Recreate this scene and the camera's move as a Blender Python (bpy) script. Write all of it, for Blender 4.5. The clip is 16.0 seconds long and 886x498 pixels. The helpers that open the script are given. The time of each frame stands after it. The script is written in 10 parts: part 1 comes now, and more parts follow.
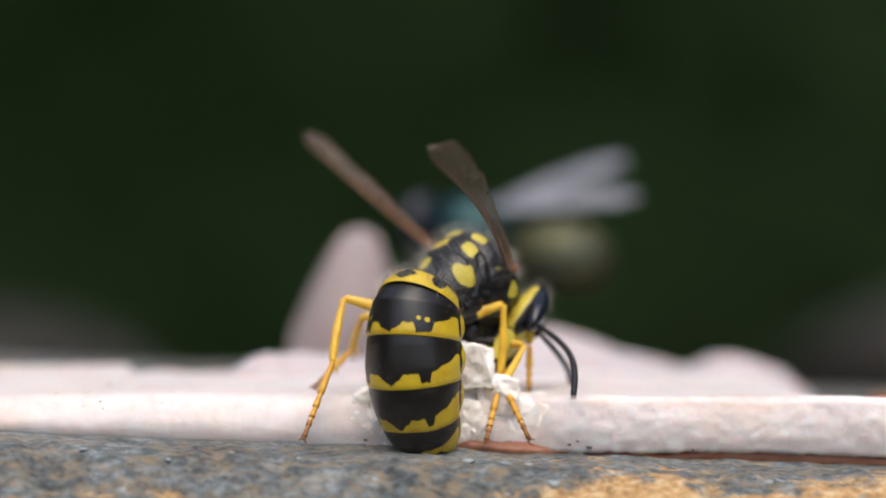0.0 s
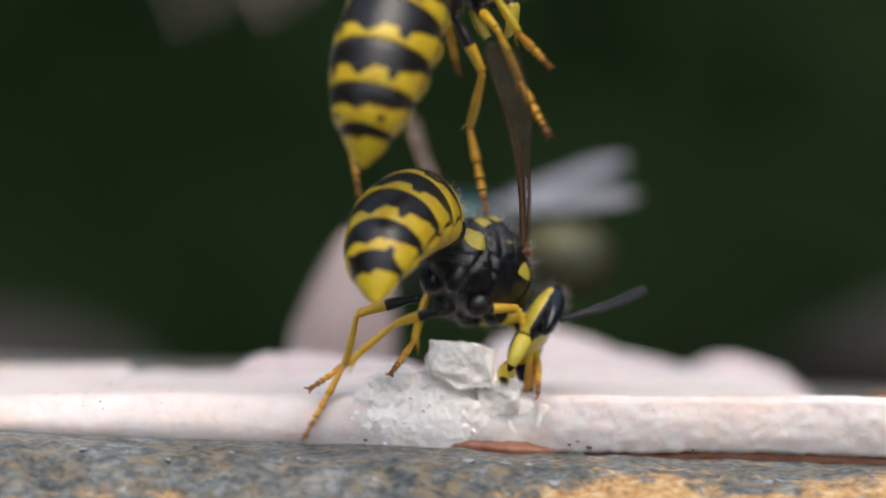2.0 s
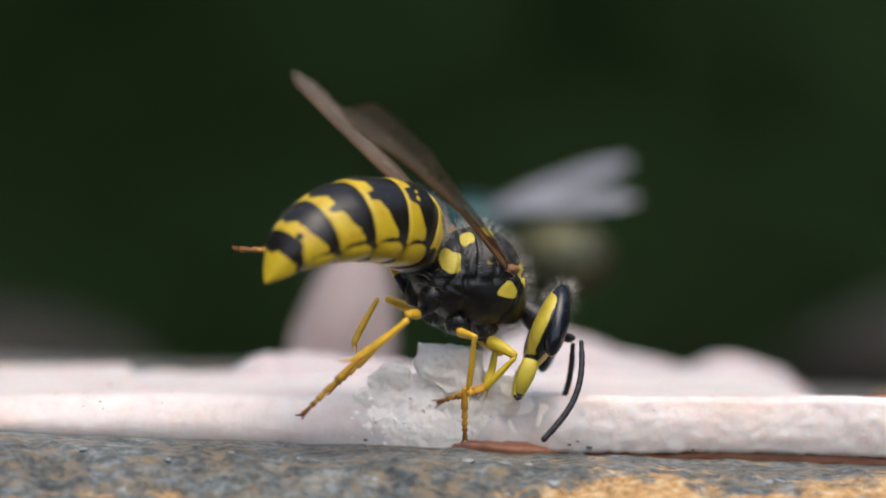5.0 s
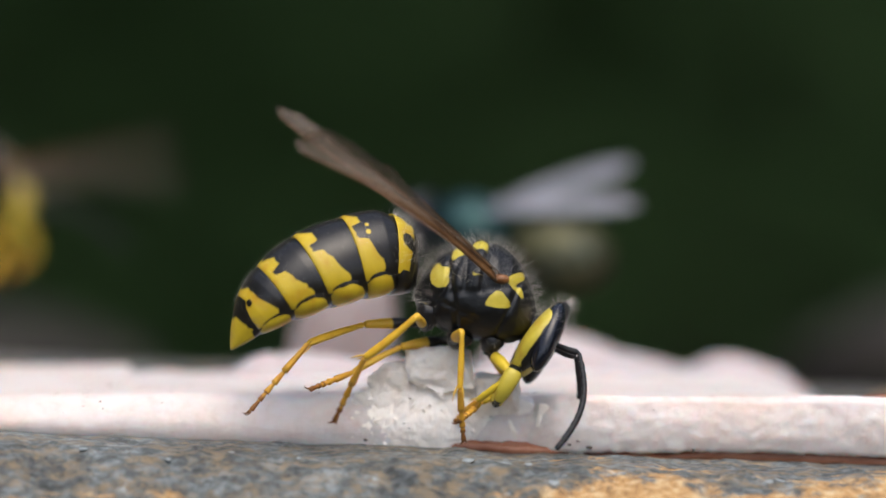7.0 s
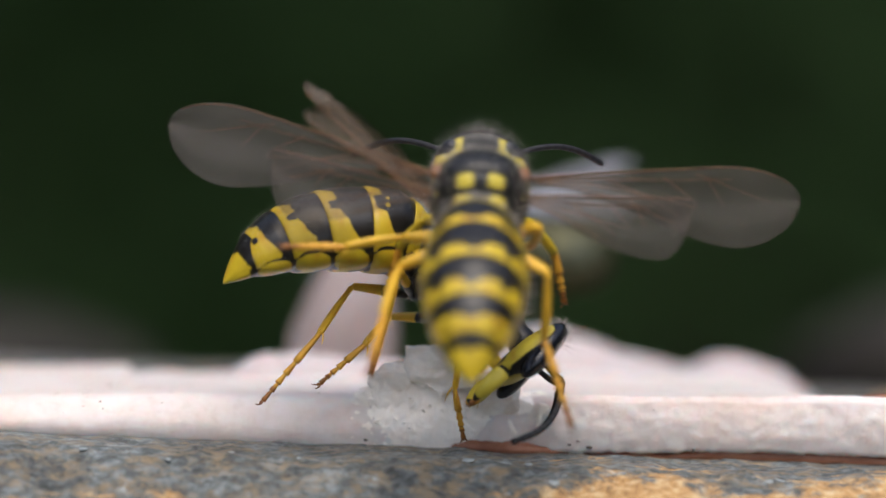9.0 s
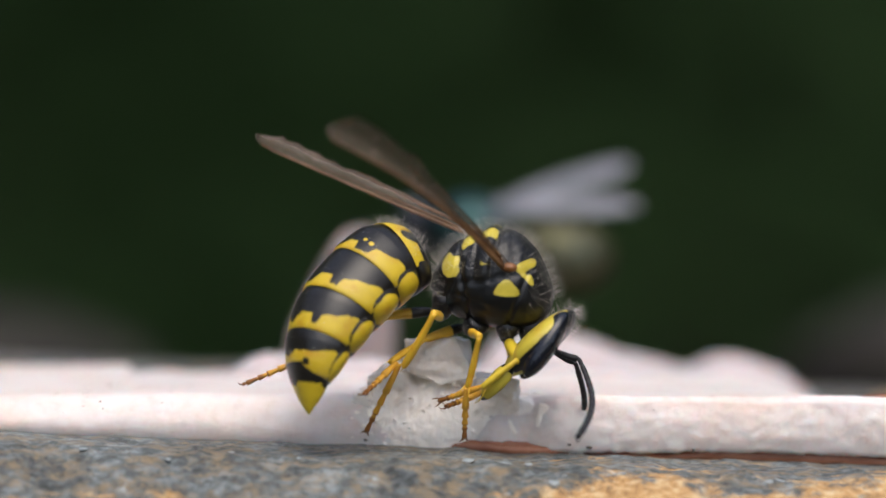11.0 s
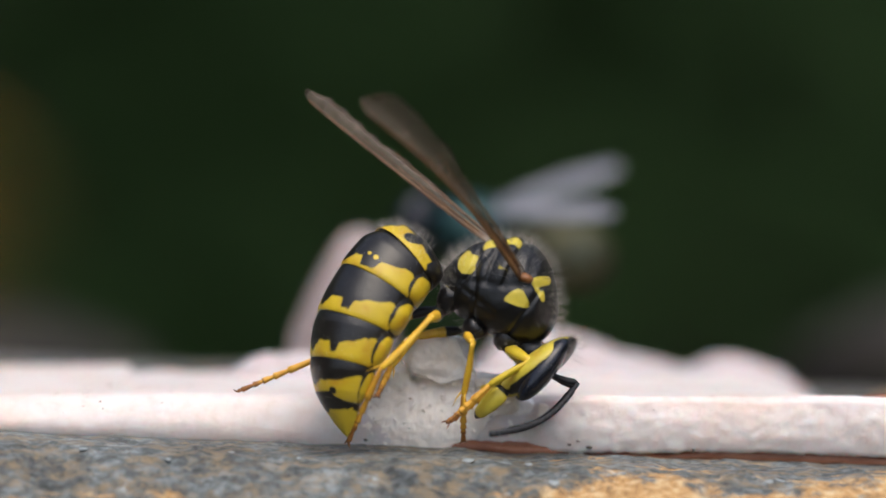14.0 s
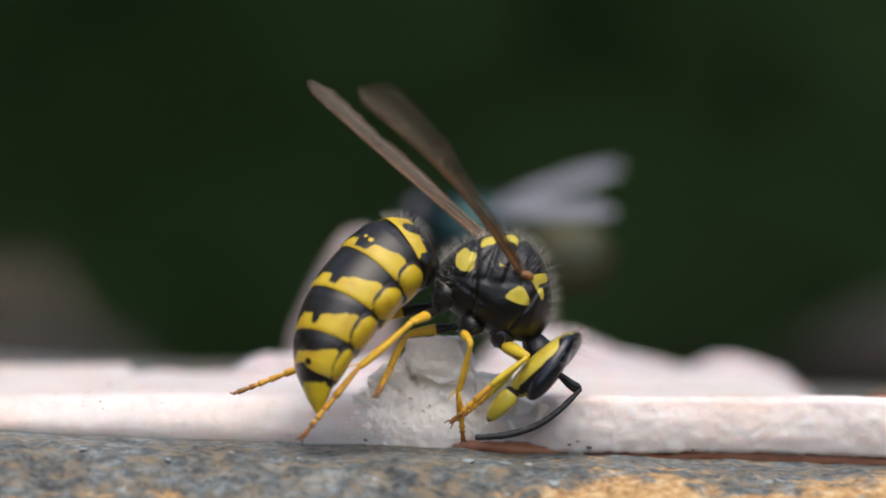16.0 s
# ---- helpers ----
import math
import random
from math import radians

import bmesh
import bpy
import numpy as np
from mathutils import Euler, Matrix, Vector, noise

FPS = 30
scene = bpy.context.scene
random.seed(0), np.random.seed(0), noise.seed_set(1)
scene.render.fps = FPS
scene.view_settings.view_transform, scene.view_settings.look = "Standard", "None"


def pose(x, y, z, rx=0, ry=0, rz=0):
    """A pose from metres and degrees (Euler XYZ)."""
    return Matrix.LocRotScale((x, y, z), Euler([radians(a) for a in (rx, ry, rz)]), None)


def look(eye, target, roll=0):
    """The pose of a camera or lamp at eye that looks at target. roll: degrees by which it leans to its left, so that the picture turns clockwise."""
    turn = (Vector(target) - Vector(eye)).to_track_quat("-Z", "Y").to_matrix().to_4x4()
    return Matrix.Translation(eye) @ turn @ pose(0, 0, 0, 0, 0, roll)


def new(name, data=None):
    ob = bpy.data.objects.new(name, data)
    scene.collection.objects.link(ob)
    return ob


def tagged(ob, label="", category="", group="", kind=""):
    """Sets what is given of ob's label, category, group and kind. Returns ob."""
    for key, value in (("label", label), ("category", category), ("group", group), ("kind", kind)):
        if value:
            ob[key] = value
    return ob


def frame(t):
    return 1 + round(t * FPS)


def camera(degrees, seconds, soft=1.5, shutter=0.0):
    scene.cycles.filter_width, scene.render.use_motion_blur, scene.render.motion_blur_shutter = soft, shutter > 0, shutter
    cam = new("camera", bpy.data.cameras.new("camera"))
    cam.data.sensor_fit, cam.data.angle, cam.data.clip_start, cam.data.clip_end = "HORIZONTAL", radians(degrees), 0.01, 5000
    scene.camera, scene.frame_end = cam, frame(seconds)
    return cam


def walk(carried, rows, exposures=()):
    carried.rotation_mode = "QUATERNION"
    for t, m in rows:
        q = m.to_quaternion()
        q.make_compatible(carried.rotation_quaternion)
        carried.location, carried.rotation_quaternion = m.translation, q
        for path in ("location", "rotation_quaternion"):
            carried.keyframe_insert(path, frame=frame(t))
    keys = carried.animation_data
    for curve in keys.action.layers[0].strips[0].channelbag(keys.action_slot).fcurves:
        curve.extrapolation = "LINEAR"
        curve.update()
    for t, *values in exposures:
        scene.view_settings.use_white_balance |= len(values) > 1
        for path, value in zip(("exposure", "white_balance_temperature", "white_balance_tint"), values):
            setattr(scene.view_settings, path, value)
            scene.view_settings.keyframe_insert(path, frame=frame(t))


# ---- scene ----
MM = 0.001

# ---- camera: a macro lens that stands still ----
cam = camera(8.155, 16.0, soft=1.6, shutter=0.5)
cam.data.dof.use_dof = True
cam.data.dof.focus_distance = 0.2195
cam.data.dof.aperture_fstop = 26.0
EYE = (0.0, -219.163 * MM, 26.174 * MM)
walk(cam, [(0.0, look(EYE, (0, 0, 7.0 * MM))), (16.0, look(EYE, (0, 0, 7.0 * MM)))])


def at(x, y, z, rx=0, ry=0, rz=0):
    """A pose in millimetres and degrees."""
    return pose(x * MM, y * MM, z * MM, rx, ry, rz)


# ---- daylight: bright hazy sky with a soft high sun ----
SUN_UP, SUN_ROUND = 64.0, 172.0
world = bpy.data.worlds.new("sky")
scene.world = world
world.use_nodes = True
wn = world.node_tree
wn.nodes.clear()
sky = wn.nodes.new("ShaderNodeTexSky")
sky.sky_type = "NISHITA"
sky.sun_disc = False
sky.sun_elevation = radians(SUN_UP)
sky.sun_rotation = radians(SUN_ROUND)
sky.dust_density = 4.0
bg = wn.nodes.new("ShaderNodeBackground")
bg.inputs["Strength"].default_value = 0.15
wout = wn.nodes.new("ShaderNodeOutputWorld")
wn.links.new(sky.outputs[0], bg.inputs["Color"])
wn.links.new(bg.outputs[0], wout.inputs["Surface"])
sun_data = bpy.data.lights.new("sun", "SUN")
sun_data.energy = 1.2
sun_data.angle = radians(60)
sun_data.color = (1.0, 0.955, 0.90)
sun = new("sun", sun_data)
sun_way = Vector((math.sin(radians(SUN_ROUND)) * math.cos(radians(SUN_UP)),
                  math.cos(radians(SUN_ROUND)) * math.cos(radians(SUN_UP)), math.sin(radians(SUN_UP))))
sun.matrix_world = look(sun_way * 3.0, (0, 0, 0))
scene.view_settings.exposure = 0.42


# ---- materials ----
def material(name, rough=0.5, metal=0.0):
    m = bpy.data.materials.new(name)
    m.use_nodes = True
    nt = m.node_tree
    b = nt.nodes["Principled BSDF"]
    b.inputs["Roughness"].default_value = rough
    b.inputs["Metallic"].default_value = metal
    return m, nt, b


def node(nt, kind, **props):
    n = nt.nodes.new(kind)
    for k, v in props.items():
        if k == "operation":
            n.operation = v
        elif k == "data_type":
            n.data_type = v
        elif k == "attribute_name":
            n.attribute_name = v
        elif k == "blend_type":
            n.blend_type = v
        elif k == "feature":
            n.feature = v
    return n


def tex(nt, scale, detail=4.0, rough=0.55, kind="ShaderNodeTexNoise", coord="Object"):
    """A noise in object space; scale counts features in a metre."""
    co = nt.nodes.new("ShaderNodeTexCoord")
    n = nt.nodes.new(kind)
    n.inputs["Scale"].default_value = scale
    if kind == "ShaderNodeTexNoise":
        n.inputs["Detail"].default_value = detail
        n.inputs["Roughness"].default_value = rough
    nt.links.new(co.outputs[coord], n.inputs["Vector"])
    return n


def ramp(nt, source, stops):
    r = nt.nodes.new("ShaderNodeValToRGB")
    els = r.color_ramp.elements
    while len(els) < len(stops):
        els.new(0.5)
    for e, (p, c) in zip(els, stops):
        e.position = p
        e.color = (*c, 1.0)
    nt.links.new(source, r.inputs["Fac"])
    return r


def mix(nt, fac, a, b, how="MIX"):
    m = nt.nodes.new("ShaderNodeMix")
    m.data_type = "RGBA"
    m.blend_type = how
    for value, slot in ((fac, m.inputs[0]), (a, m.inputs[6]), (b, m.inputs[7])):
        if isinstance(value, (int, float)):
            slot.default_value = value
        elif isinstance(value, tuple):
            slot.default_value = (*value, 1.0)
        else:
            nt.links.new(value, slot)
    return m.outputs[2]


def bump(nt, b, height, strength, distance):
    n = nt.nodes.new("ShaderNodeBump")
    n.inputs["Strength"].default_value = strength
    n.inputs["Distance"].default_value = distance
    nt.links.new(height, n.inputs["Height"])
    nt.links.new(n.outputs[0], b.inputs["Normal"])


def cuticle(name, dark, light, rough_dark=0.34, rough_light=0.36, pits=0.25):
    """Insect shell with two colours; the mesh attribute 'mark' tells which."""
    m, nt, b = material(name)
    a = node(nt, "ShaderNodeAttribute", attribute_name="mark")
    wob = tex(nt, 5200.0, 3.0)
    add = node(nt, "ShaderNodeMath", operation="MULTIPLY_ADD")
    sub = node(nt, "ShaderNodeMath", operation="SUBTRACT")
    nt.links.new(wob.outputs["Fac"], sub.inputs[0])
    sub.inputs[1].default_value = 0.5
    nt.links.new(sub.outputs[0], add.inputs[0])
    add.inputs[1].default_value = 0.16
    nt.links.new(a.outputs["Fac"], add.inputs[2])
    edge = ramp(nt, add.outputs[0], [(0.47, (0, 0, 0)), (0.53, (1, 1, 1))])
    tone = tex(nt, 1500.0, 5.0)
    lit = ramp(nt, tone.outputs["Fac"], [(0.28, (light[0] * 0.78, light[1] * 0.62, light[2] * 0.6)), (0.48, tuple(c * 0.88 for c in light)), (0.72, light)])
    drk = ramp(nt, tone.outputs["Fac"], [(0.3, tuple(c * 0.6 for c in dark)), (0.7, dark)])
    col = mix(nt, edge.outputs[0], drk.outputs[0], lit.outputs[0])
    nt.links.new(col, b.inputs["Base Color"])
    r = node(nt, "ShaderNodeMapRange")
    r.inputs["To Min"].default_value = rough_dark
    r.inputs["To Max"].default_value = rough_light
    nt.links.new(edge.outputs[0], r.inputs["Value"])
    nt.links.new(r.outputs[0], b.inputs["Roughness"])
    fine = tex(nt, 16000.0, 2.0)
    bump(nt, b, fine.outputs["Fac"], pits, 0.00003)
    b.inputs["Subsurface Weight"].default_value = 0.0
    return m


def plain(name, stops, scale, rough, bump_scale=9000.0, bump_mm=0.02, sheen=0.0):
    m, nt, b = material(name, rough)
    t = tex(nt, scale, 5.0)
    nt.links.new(ramp(nt, t.outputs["Fac"], stops).outputs[0], b.inputs["Base Color"])
    f = tex(nt, bump_scale, 3.0)
    bump(nt, b, f.outputs["Fac"], 0.35, bump_mm * MM)
    b.inputs["Sheen Weight"].default_value = sheen
    return m


YELLOW = (0.66, 0.47, 0.024)
M_SHELL = cuticle("wasp_shell", (0.014, 0.012, 0.010), YELLOW, 0.30, 0.36, 0.3)
M_FACE = cuticle("wasp_face_shell", (0.006, 0.006, 0.0065), (0.62, 0.50, 0.055), 0.36, 0.44, 0.45)
M_LEG = cuticle("wasp_leg_shell", (0.016, 0.014, 0.012), (0.82, 0.49, 0.035), 0.4, 0.42)
M_FRONT = cuticle("wasp_front_leg_shell", (0.016, 0.014, 0.012), (0.74, 0.54, 0.035), 0.4, 0.42)
M_TARSUS = cuticle("wasp_tarsus_shell", (0.34, 0.13, 0.022), (0.78, 0.40, 0.04), 0.5, 0.5)
M_BLACK = plain("black_shell", [(0.3, (0.006, 0.006, 0.007)), (0.7, (0.016, 0.015, 0.016))], 2500.0, 0.38)
M_FEELER = plain("feeler_shell", [(0.3, (0.006, 0.006, 0.008)), (0.7, (0.013, 0.013, 0.016))], 2500.0, 0.62, 14000.0, 0.03)
M_EYE = plain("compound_eye", [(0.3, (0.006, 0.007, 0.011)), (0.7, (0.014, 0.016, 0.024))], 2000.0, 0.16, 26000.0, 0.006)
M_TAWNY = plain("tawny_shell", [(0.3, (0.13, 0.045, 0.012)), (0.7, (0.27, 0.11, 0.03))], 2600.0, 0.4)
M_HAIR = plain("pale_hair", [(0.3, (0.66, 0.61, 0.54)), (0.7, (0.80, 0.76, 0.69))], 900.0, 0.45)
M_DARK_HAIR = plain("dark_hair", [(0.3, (0.03, 0.026, 0.022)), (0.7, (0.08, 0.07, 0.06))], 900.0, 0.5)
M_VEIN = plain("wing_vein", [(0.3, (0.10, 0.045, 0.018)), (0.7, (0.20, 0.10, 0.04))], 1500.0, 0.4)


def membrane(name, tint, clear):
    m, nt, b = material(name, 0.32)
    t = tex(nt, 700.0, 4.0)
    nt.links.new(ramp(nt, t.outputs["Fac"], [(0.3, tuple(c * 0.75 for c in tint)), (0.7, tint)]).outputs[0], b.inputs["Base Color"])
    f = tex(nt, 3500.0, 4.0)
    bump(nt, b, f.outputs["Fac"], 0.5, 0.05 * MM)
    see = nt.nodes.new("ShaderNodeBsdfTransparent")
    see.inputs["Color"].default_value = (0.92, 0.86, 0.78, 1)
    mx = nt.nodes.new("ShaderNodeMixShader")
    mx.inputs[0].default_value = 1.0 - clear
    nt.links.new(see.outputs[0], mx.inputs[1])
    nt.links.new(b.outputs[0], mx.inputs[2])
    nt.links.new(mx.outputs[0], nt.nodes["Material Output"].inputs["Surface"])
    return m


M_WING = membrane("folded_wing", (0.33, 0.26, 0.21), 0.50)
M_WING_OPEN = membrane("open_wing", (0.23, 0.205, 0.19), 0.55)
M_WING_FAR = membrane("pale_wing", (0.50, 0.52, 0.60), 0.36)


def metal_shell(name, a, b2, rough=0.3, metal=0.75):
    m, nt, b = material(name, rough, metal)
    t = tex(nt, 600.0, 3.0)
    nt.links.new(ramp(nt, t.outputs["Fac"], [(0.3, a), (0.7, b2)]).outputs[0], b.inputs["Base Color"])
    f = tex(nt, 9000.0, 3.0)
    bump(nt, b, f.outputs["Fac"], 0.4, 0.02 * MM)
    return m


M_FLY = metal_shell("teal_fly_shell", (0.010, 0.032, 0.034), (0.024, 0.068, 0.066), 0.4, 0.6)
M_FLY_GOLD = metal_shell("golden_fly_shell", (0.034, 0.046, 0.034), (0.10, 0.09, 0.03), 0.5, 0.35)


def meat_material(name, low, high, blush, grain=1.0, dull=0.9, fine=2900.0, patch=150.0):
    m, nt, b = material(name, 0.36)
    t = tex(nt, patch, 4.0)
    fib = tex(nt, 1700.0, 5.0, 0.65)
    base = ramp(nt, t.outputs["Fac"], [(0.28, low), (0.52, high), (0.74, blush)])
    spots = ramp(nt, fib.outputs["Fac"], [(0.30, (dull + 0.03, dull, dull - 0.03)), (0.58, (1, 1, 1))])
    nt.links.new(mix(nt, 1.0, base.outputs[0], spots.outputs[0], "MULTIPLY"), b.inputs["Base Color"])
    b.inputs["Subsurface Weight"].default_value = 0.6
    b.inputs["Subsurface Radius"].default_value = (1.0, 0.55, 0.42)
    b.inputs["Subsurface Scale"].default_value = 0.4 * MM
    f = tex(nt, fine, 7.0, 0.7)
    bump(nt, b, f.outputs["Fac"], 0.5 * grain, 0.10 * MM)
    b.inputs["Specular IOR Level"].default_value = 0.2
    wet = ramp(nt, fib.outputs["Fac"], [(0.35, (0.26, 0.26, 0.26)), (0.7, (0.62, 0.62, 0.62))])
    nt.links.new(wet.outputs[0], b.inputs["Roughness"])
    return m


M_MEAT = meat_material("pale_meat", (0.73, 0.665, 0.635), (0.775, 0.72, 0.705), (0.74, 0.61, 0.54), 1.2, 0.90, 2600.0)
M_SHRED = meat_material("torn_meat", (0.985, 0.92, 0.85), (0.985, 0.945, 0.89), (0.98, 0.86, 0.77), 0.8, 0.97, 1900.0, 520.0)
shred_skin = M_SHRED.node_tree.nodes["Principled BSDF"]
shred_skin.inputs["Subsurface Weight"].default_value = 0.1
shred_skin.inputs["Subsurface Scale"].default_value = 0.14 * MM
shred_skin.inputs["Subsurface Radius"].default_value = (1.0, 0.82, 0.68)
shred_skin.inputs["Coat Weight"].default_value = 0.1
shred_skin.inputs["Coat Roughness"].default_value = 0.12
# the pale meat again, its colour darkened to stand in for shade on the back folds
M_BACK = meat_material("dimmed_far_meat", (0.52, 0.465, 0.47), (0.57, 0.515, 0.52), (0.53, 0.465, 0.47), 0.5)
M_FOLD = meat_material("pink_meat", (0.34, 0.275, 0.27), (0.39, 0.33, 0.325), (0.34, 0.26, 0.25))
M_SKIN = plain("browned_rind", [(0.3, (0.19, 0.065, 0.034)), (0.7, (0.36, 0.15, 0.080))], 500.0, 0.42, 3000.0, 0.08)
M_LICHEN = plain("pale_lichen", [(0.3, (0.20, 0.235, 0.24)), (0.7, (0.40, 0.44, 0.445))], 2200.0, 0.8, 6000.0, 0.05)
M_WATER, water_nodes, water_skin = material("water", 0.02)
water_skin.inputs["Base Color"].default_value = (0.98, 0.98, 0.98, 1)
water_skin.inputs["Transmission Weight"].default_value = 1.0
water_skin.inputs["IOR"].default_value = 1.33
M_GRIT = plain("dark_grit", [(0.3, (0.03, 0.025, 0.02)), (0.7, (0.10, 0.08, 0.06))], 1500.0, 0.7)


def slate_material():
    """Blue-grey slate of fine grain with ochre stains in a stretch of its edge and pale lichen specks."""
    m, nt, b = material("weathered_slate", 0.72)
    co = nt.nodes.new("ShaderNodeTexCoord")
    lay = nt.nodes.new("ShaderNodeMapping")
    lay.inputs["Scale"].default_value = (0.6, 0.9, 1.0)
    lay.inputs["Rotation"].default_value = (0, 0.10, 0.05)
    nt.links.new(co.outputs["Object"], lay.inputs["Vector"])
    fine = tex(nt, 2900.0, 8.0, 0.74)
    cloud = tex(nt, 300.0, 6.0, 0.65)
    fleck = tex(nt, 1900.0, 8.0, 0.75)
    stain = tex(nt, 480.0, 8.0, 0.75)
    lich = tex(nt, 900.0, 5.0, 0.6)
    for n in (fine, cloud, fleck, stain, lich):
        nt.links.new(lay.outputs[0], n.inputs["Vector"])
    grey = ramp(nt, fine.outputs["Fac"], [(0.36, (0.048, 0.054, 0.053)), (0.50, (0.136, 0.155, 0.156)), (0.66, (0.34, 0.385, 0.395))])
    shade = ramp(nt, cloud.outputs["Fac"], [(0.34, (0.36, 0.37, 0.38)), (0.62, (1, 1, 1))])
    grey = mix(nt, 1.0, grey.outputs[0], shade.outputs[0], "MULTIPLY")
    ochre = ramp(nt, fleck.outputs["Fac"], [(0.47, (0, 0, 0)), (0.62, (0.8, 0.8, 0.8))])
    greyed = mix(nt, ochre.outputs[0], grey, (0.27, 0.20, 0.115))
    rust = ramp(nt, fine.outputs["Fac"], [(0.36, (0.22, 0.125, 0.055)), (0.50, (0.50, 0.29, 0.11)), (0.64, (0.66, 0.52, 0.31))])
    sep = nt.nodes.new("ShaderNodeSeparateXYZ")
    nt.links.new(co.outputs["Object"], sep.inputs[0])
    side = ramp(nt, sep.outputs["X"], [(0.0, (0, 0, 0)), (0.002, (0.06, 0.06, 0.06)), (0.0045, (0.20, 0.20, 0.20)), (0.0085, (0.19, 0.19, 0.19)), (0.0115, (0.12, 0.12, 0.12)), (0.03, (0.10, 0.10, 0.10))])
    low = node(nt, "ShaderNodeMapRange")
    low.inputs["From Min"].default_value = -0.0004
    low.inputs["From Max"].default_value = -0.0013
    low.inputs["To Min"].default_value = -0.16
    low.inputs["To Max"].default_value = 0.0
    nt.links.new(sep.outputs["Z"], low.inputs["Value"])
    add = node(nt, "ShaderNodeMath", operation="ADD")
    nt.links.new(stain.outputs["Fac"], add.inputs[0])
    nt.links.new(side.outputs[0], add.inputs[1])
    more = node(nt, "ShaderNodeMath", operation="ADD")
    nt.links.new(add.outputs[0], more.inputs[0])
    nt.links.new(low.outputs[0], more.inputs[1])
    where = ramp(nt, more.outputs[0], [(0.565, (0, 0, 0)), (0.63, (1, 1, 1))])
    pale = ramp(nt, lich.outputs["Fac"], [(0.66, (0, 0, 0)), (0.72, (0.9, 0.9, 0.9))])
    c = mix(nt, where.outputs[0], greyed, rust.outputs[0])
    c = mix(nt, pale.outputs[0], c, (0.40, 0.47, 0.49))
    nt.links.new(c, b.inputs["Base Color"])
    bump(nt, b, fine.outputs["Fac"], 0.6, 0.15 * MM)
    return m


M_SLATE = slate_material()
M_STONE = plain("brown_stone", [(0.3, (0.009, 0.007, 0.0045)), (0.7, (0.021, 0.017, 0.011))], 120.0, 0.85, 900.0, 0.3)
M_WALLSTONE = plain("wall_stone", [(0.3, (0.055, 0.045, 0.034)), (0.7, (0.13, 0.108, 0.084))], 14.0, 0.85, 120.0, 2.0)
M_GROUND = plain("garden_soil", [(0.3, (0.02, 0.022, 0.012)), (0.7, (0.05, 0.055, 0.025))], 2.0, 0.95, 40.0, 10.0)
M_LEAF = plain("hedge_leaf", [(0.3, (0.046, 0.090, 0.031)), (0.7, (0.078, 0.148, 0.052))], 3.0, 0.85, 60.0, 0.5)
M_LEAF.node_tree.nodes["Principled BSDF"].inputs["Specular IOR Level"].default_value = 0.15
M_WOOD = plain("hedge_wood", [(0.3, (0.03, 0.022, 0.015)), (0.7, (0.07, 0.05, 0.035))], 20.0, 0.8, 200.0, 2.0)


# ---- mesh helpers ----
def finish(bm, name, mat, smooth=True):
    """Scale a bmesh from millimetres to metres and give it a material."""
    for v in bm.verts:
        v.co *= MM
    bmesh.ops.recalc_face_normals(bm, faces=bm.faces)
    me = bpy.data.meshes.new(name)
    bm.to_mesh(me)
    bm.free()
    for p in me.polygons:
        p.use_smooth = smooth
    me.materials.append(mat)
    return me


def thing(name, bm, mat, label, category, group="", kind="", smooth=True):
    return tagged(new(name, finish(bm, name, mat, smooth)), label, category, group, kind)


def part(name, bm, mat, parent, label="", m=None, smooth=True):
    ob = new(name, finish(bm, name, mat, smooth))
    ob.parent = parent
    if m is not None:
        ob.matrix_basis = m
    return tagged(ob, label)


def share(name, source, parent, m):
    """Another part on the same mesh."""
    ob = new(name, source.data)
    ob.parent = parent
    ob.matrix_basis = m
    return ob


def mark_layer(bm):
    return bm.verts.layers.float.new("mark")


def grid_faces(bm, rows, closed=False):
    for a, b in zip(rows, rows[1:]):
        n = len(a)
        for i in range(n if closed else n - 1):
            j = (i + 1) % n
            bm.faces.new((a[i], a[j], b[j], b[i]))


def cap(bm, ring):
    c = sum((v.co for v in ring), Vector()) / len(ring)
    m = bm.verts.new(c)
    for i in range(len(ring)):
        bm.faces.new((ring[i], ring[(i + 1) % len(ring)], m))
    return m


def tube(bm, points, radii, sides=12, mark=None, marks=None, flat=1.0):
    """A round limb along points; returns nothing, adds to bm."""
    points = [Vector(p) for p in points]
    rows = []
    for i, (p, r) in enumerate(zip(points, radii)):
        d = (points[min(i + 1, len(points) - 1)] - points[max(i - 1, 0)]).normalized()
        u = Vector((0, 1, 0)).cross(d)
        if u.length < 0.1:
            u = Vector((1, 0, 0)).cross(d)
        u.normalize()
        v = d.cross(u)
        ring = []
        for k in range(sides):
            a = 2 * math.pi * k / sides
            q = bm.verts.new(p + u * (math.cos(a) * r) + v * (math.sin(a) * r * flat))
            if mark is not None:
                q[mark] = marks[i]
            ring.append(q)
        rows.append(ring)
    grid_faces(bm, rows, True)
    for ring, k in ((rows[0], 0), (rows[-1], -1)):
        c = cap(bm, ring)
        if mark is not None:
            c[mark] = marks[k]


def blob(bm, centre, radii, turn=None, rings=16, sides=24):
    """An ellipsoid; returns its vertices."""
    m = Matrix.Translation(centre) @ (turn or Matrix()) @ Matrix.Diagonal((*radii, 1))
    r = bmesh.ops.create_uvsphere(bm, u_segments=sides, v_segments=rings, radius=1.0, matrix=m)
    return r["verts"]


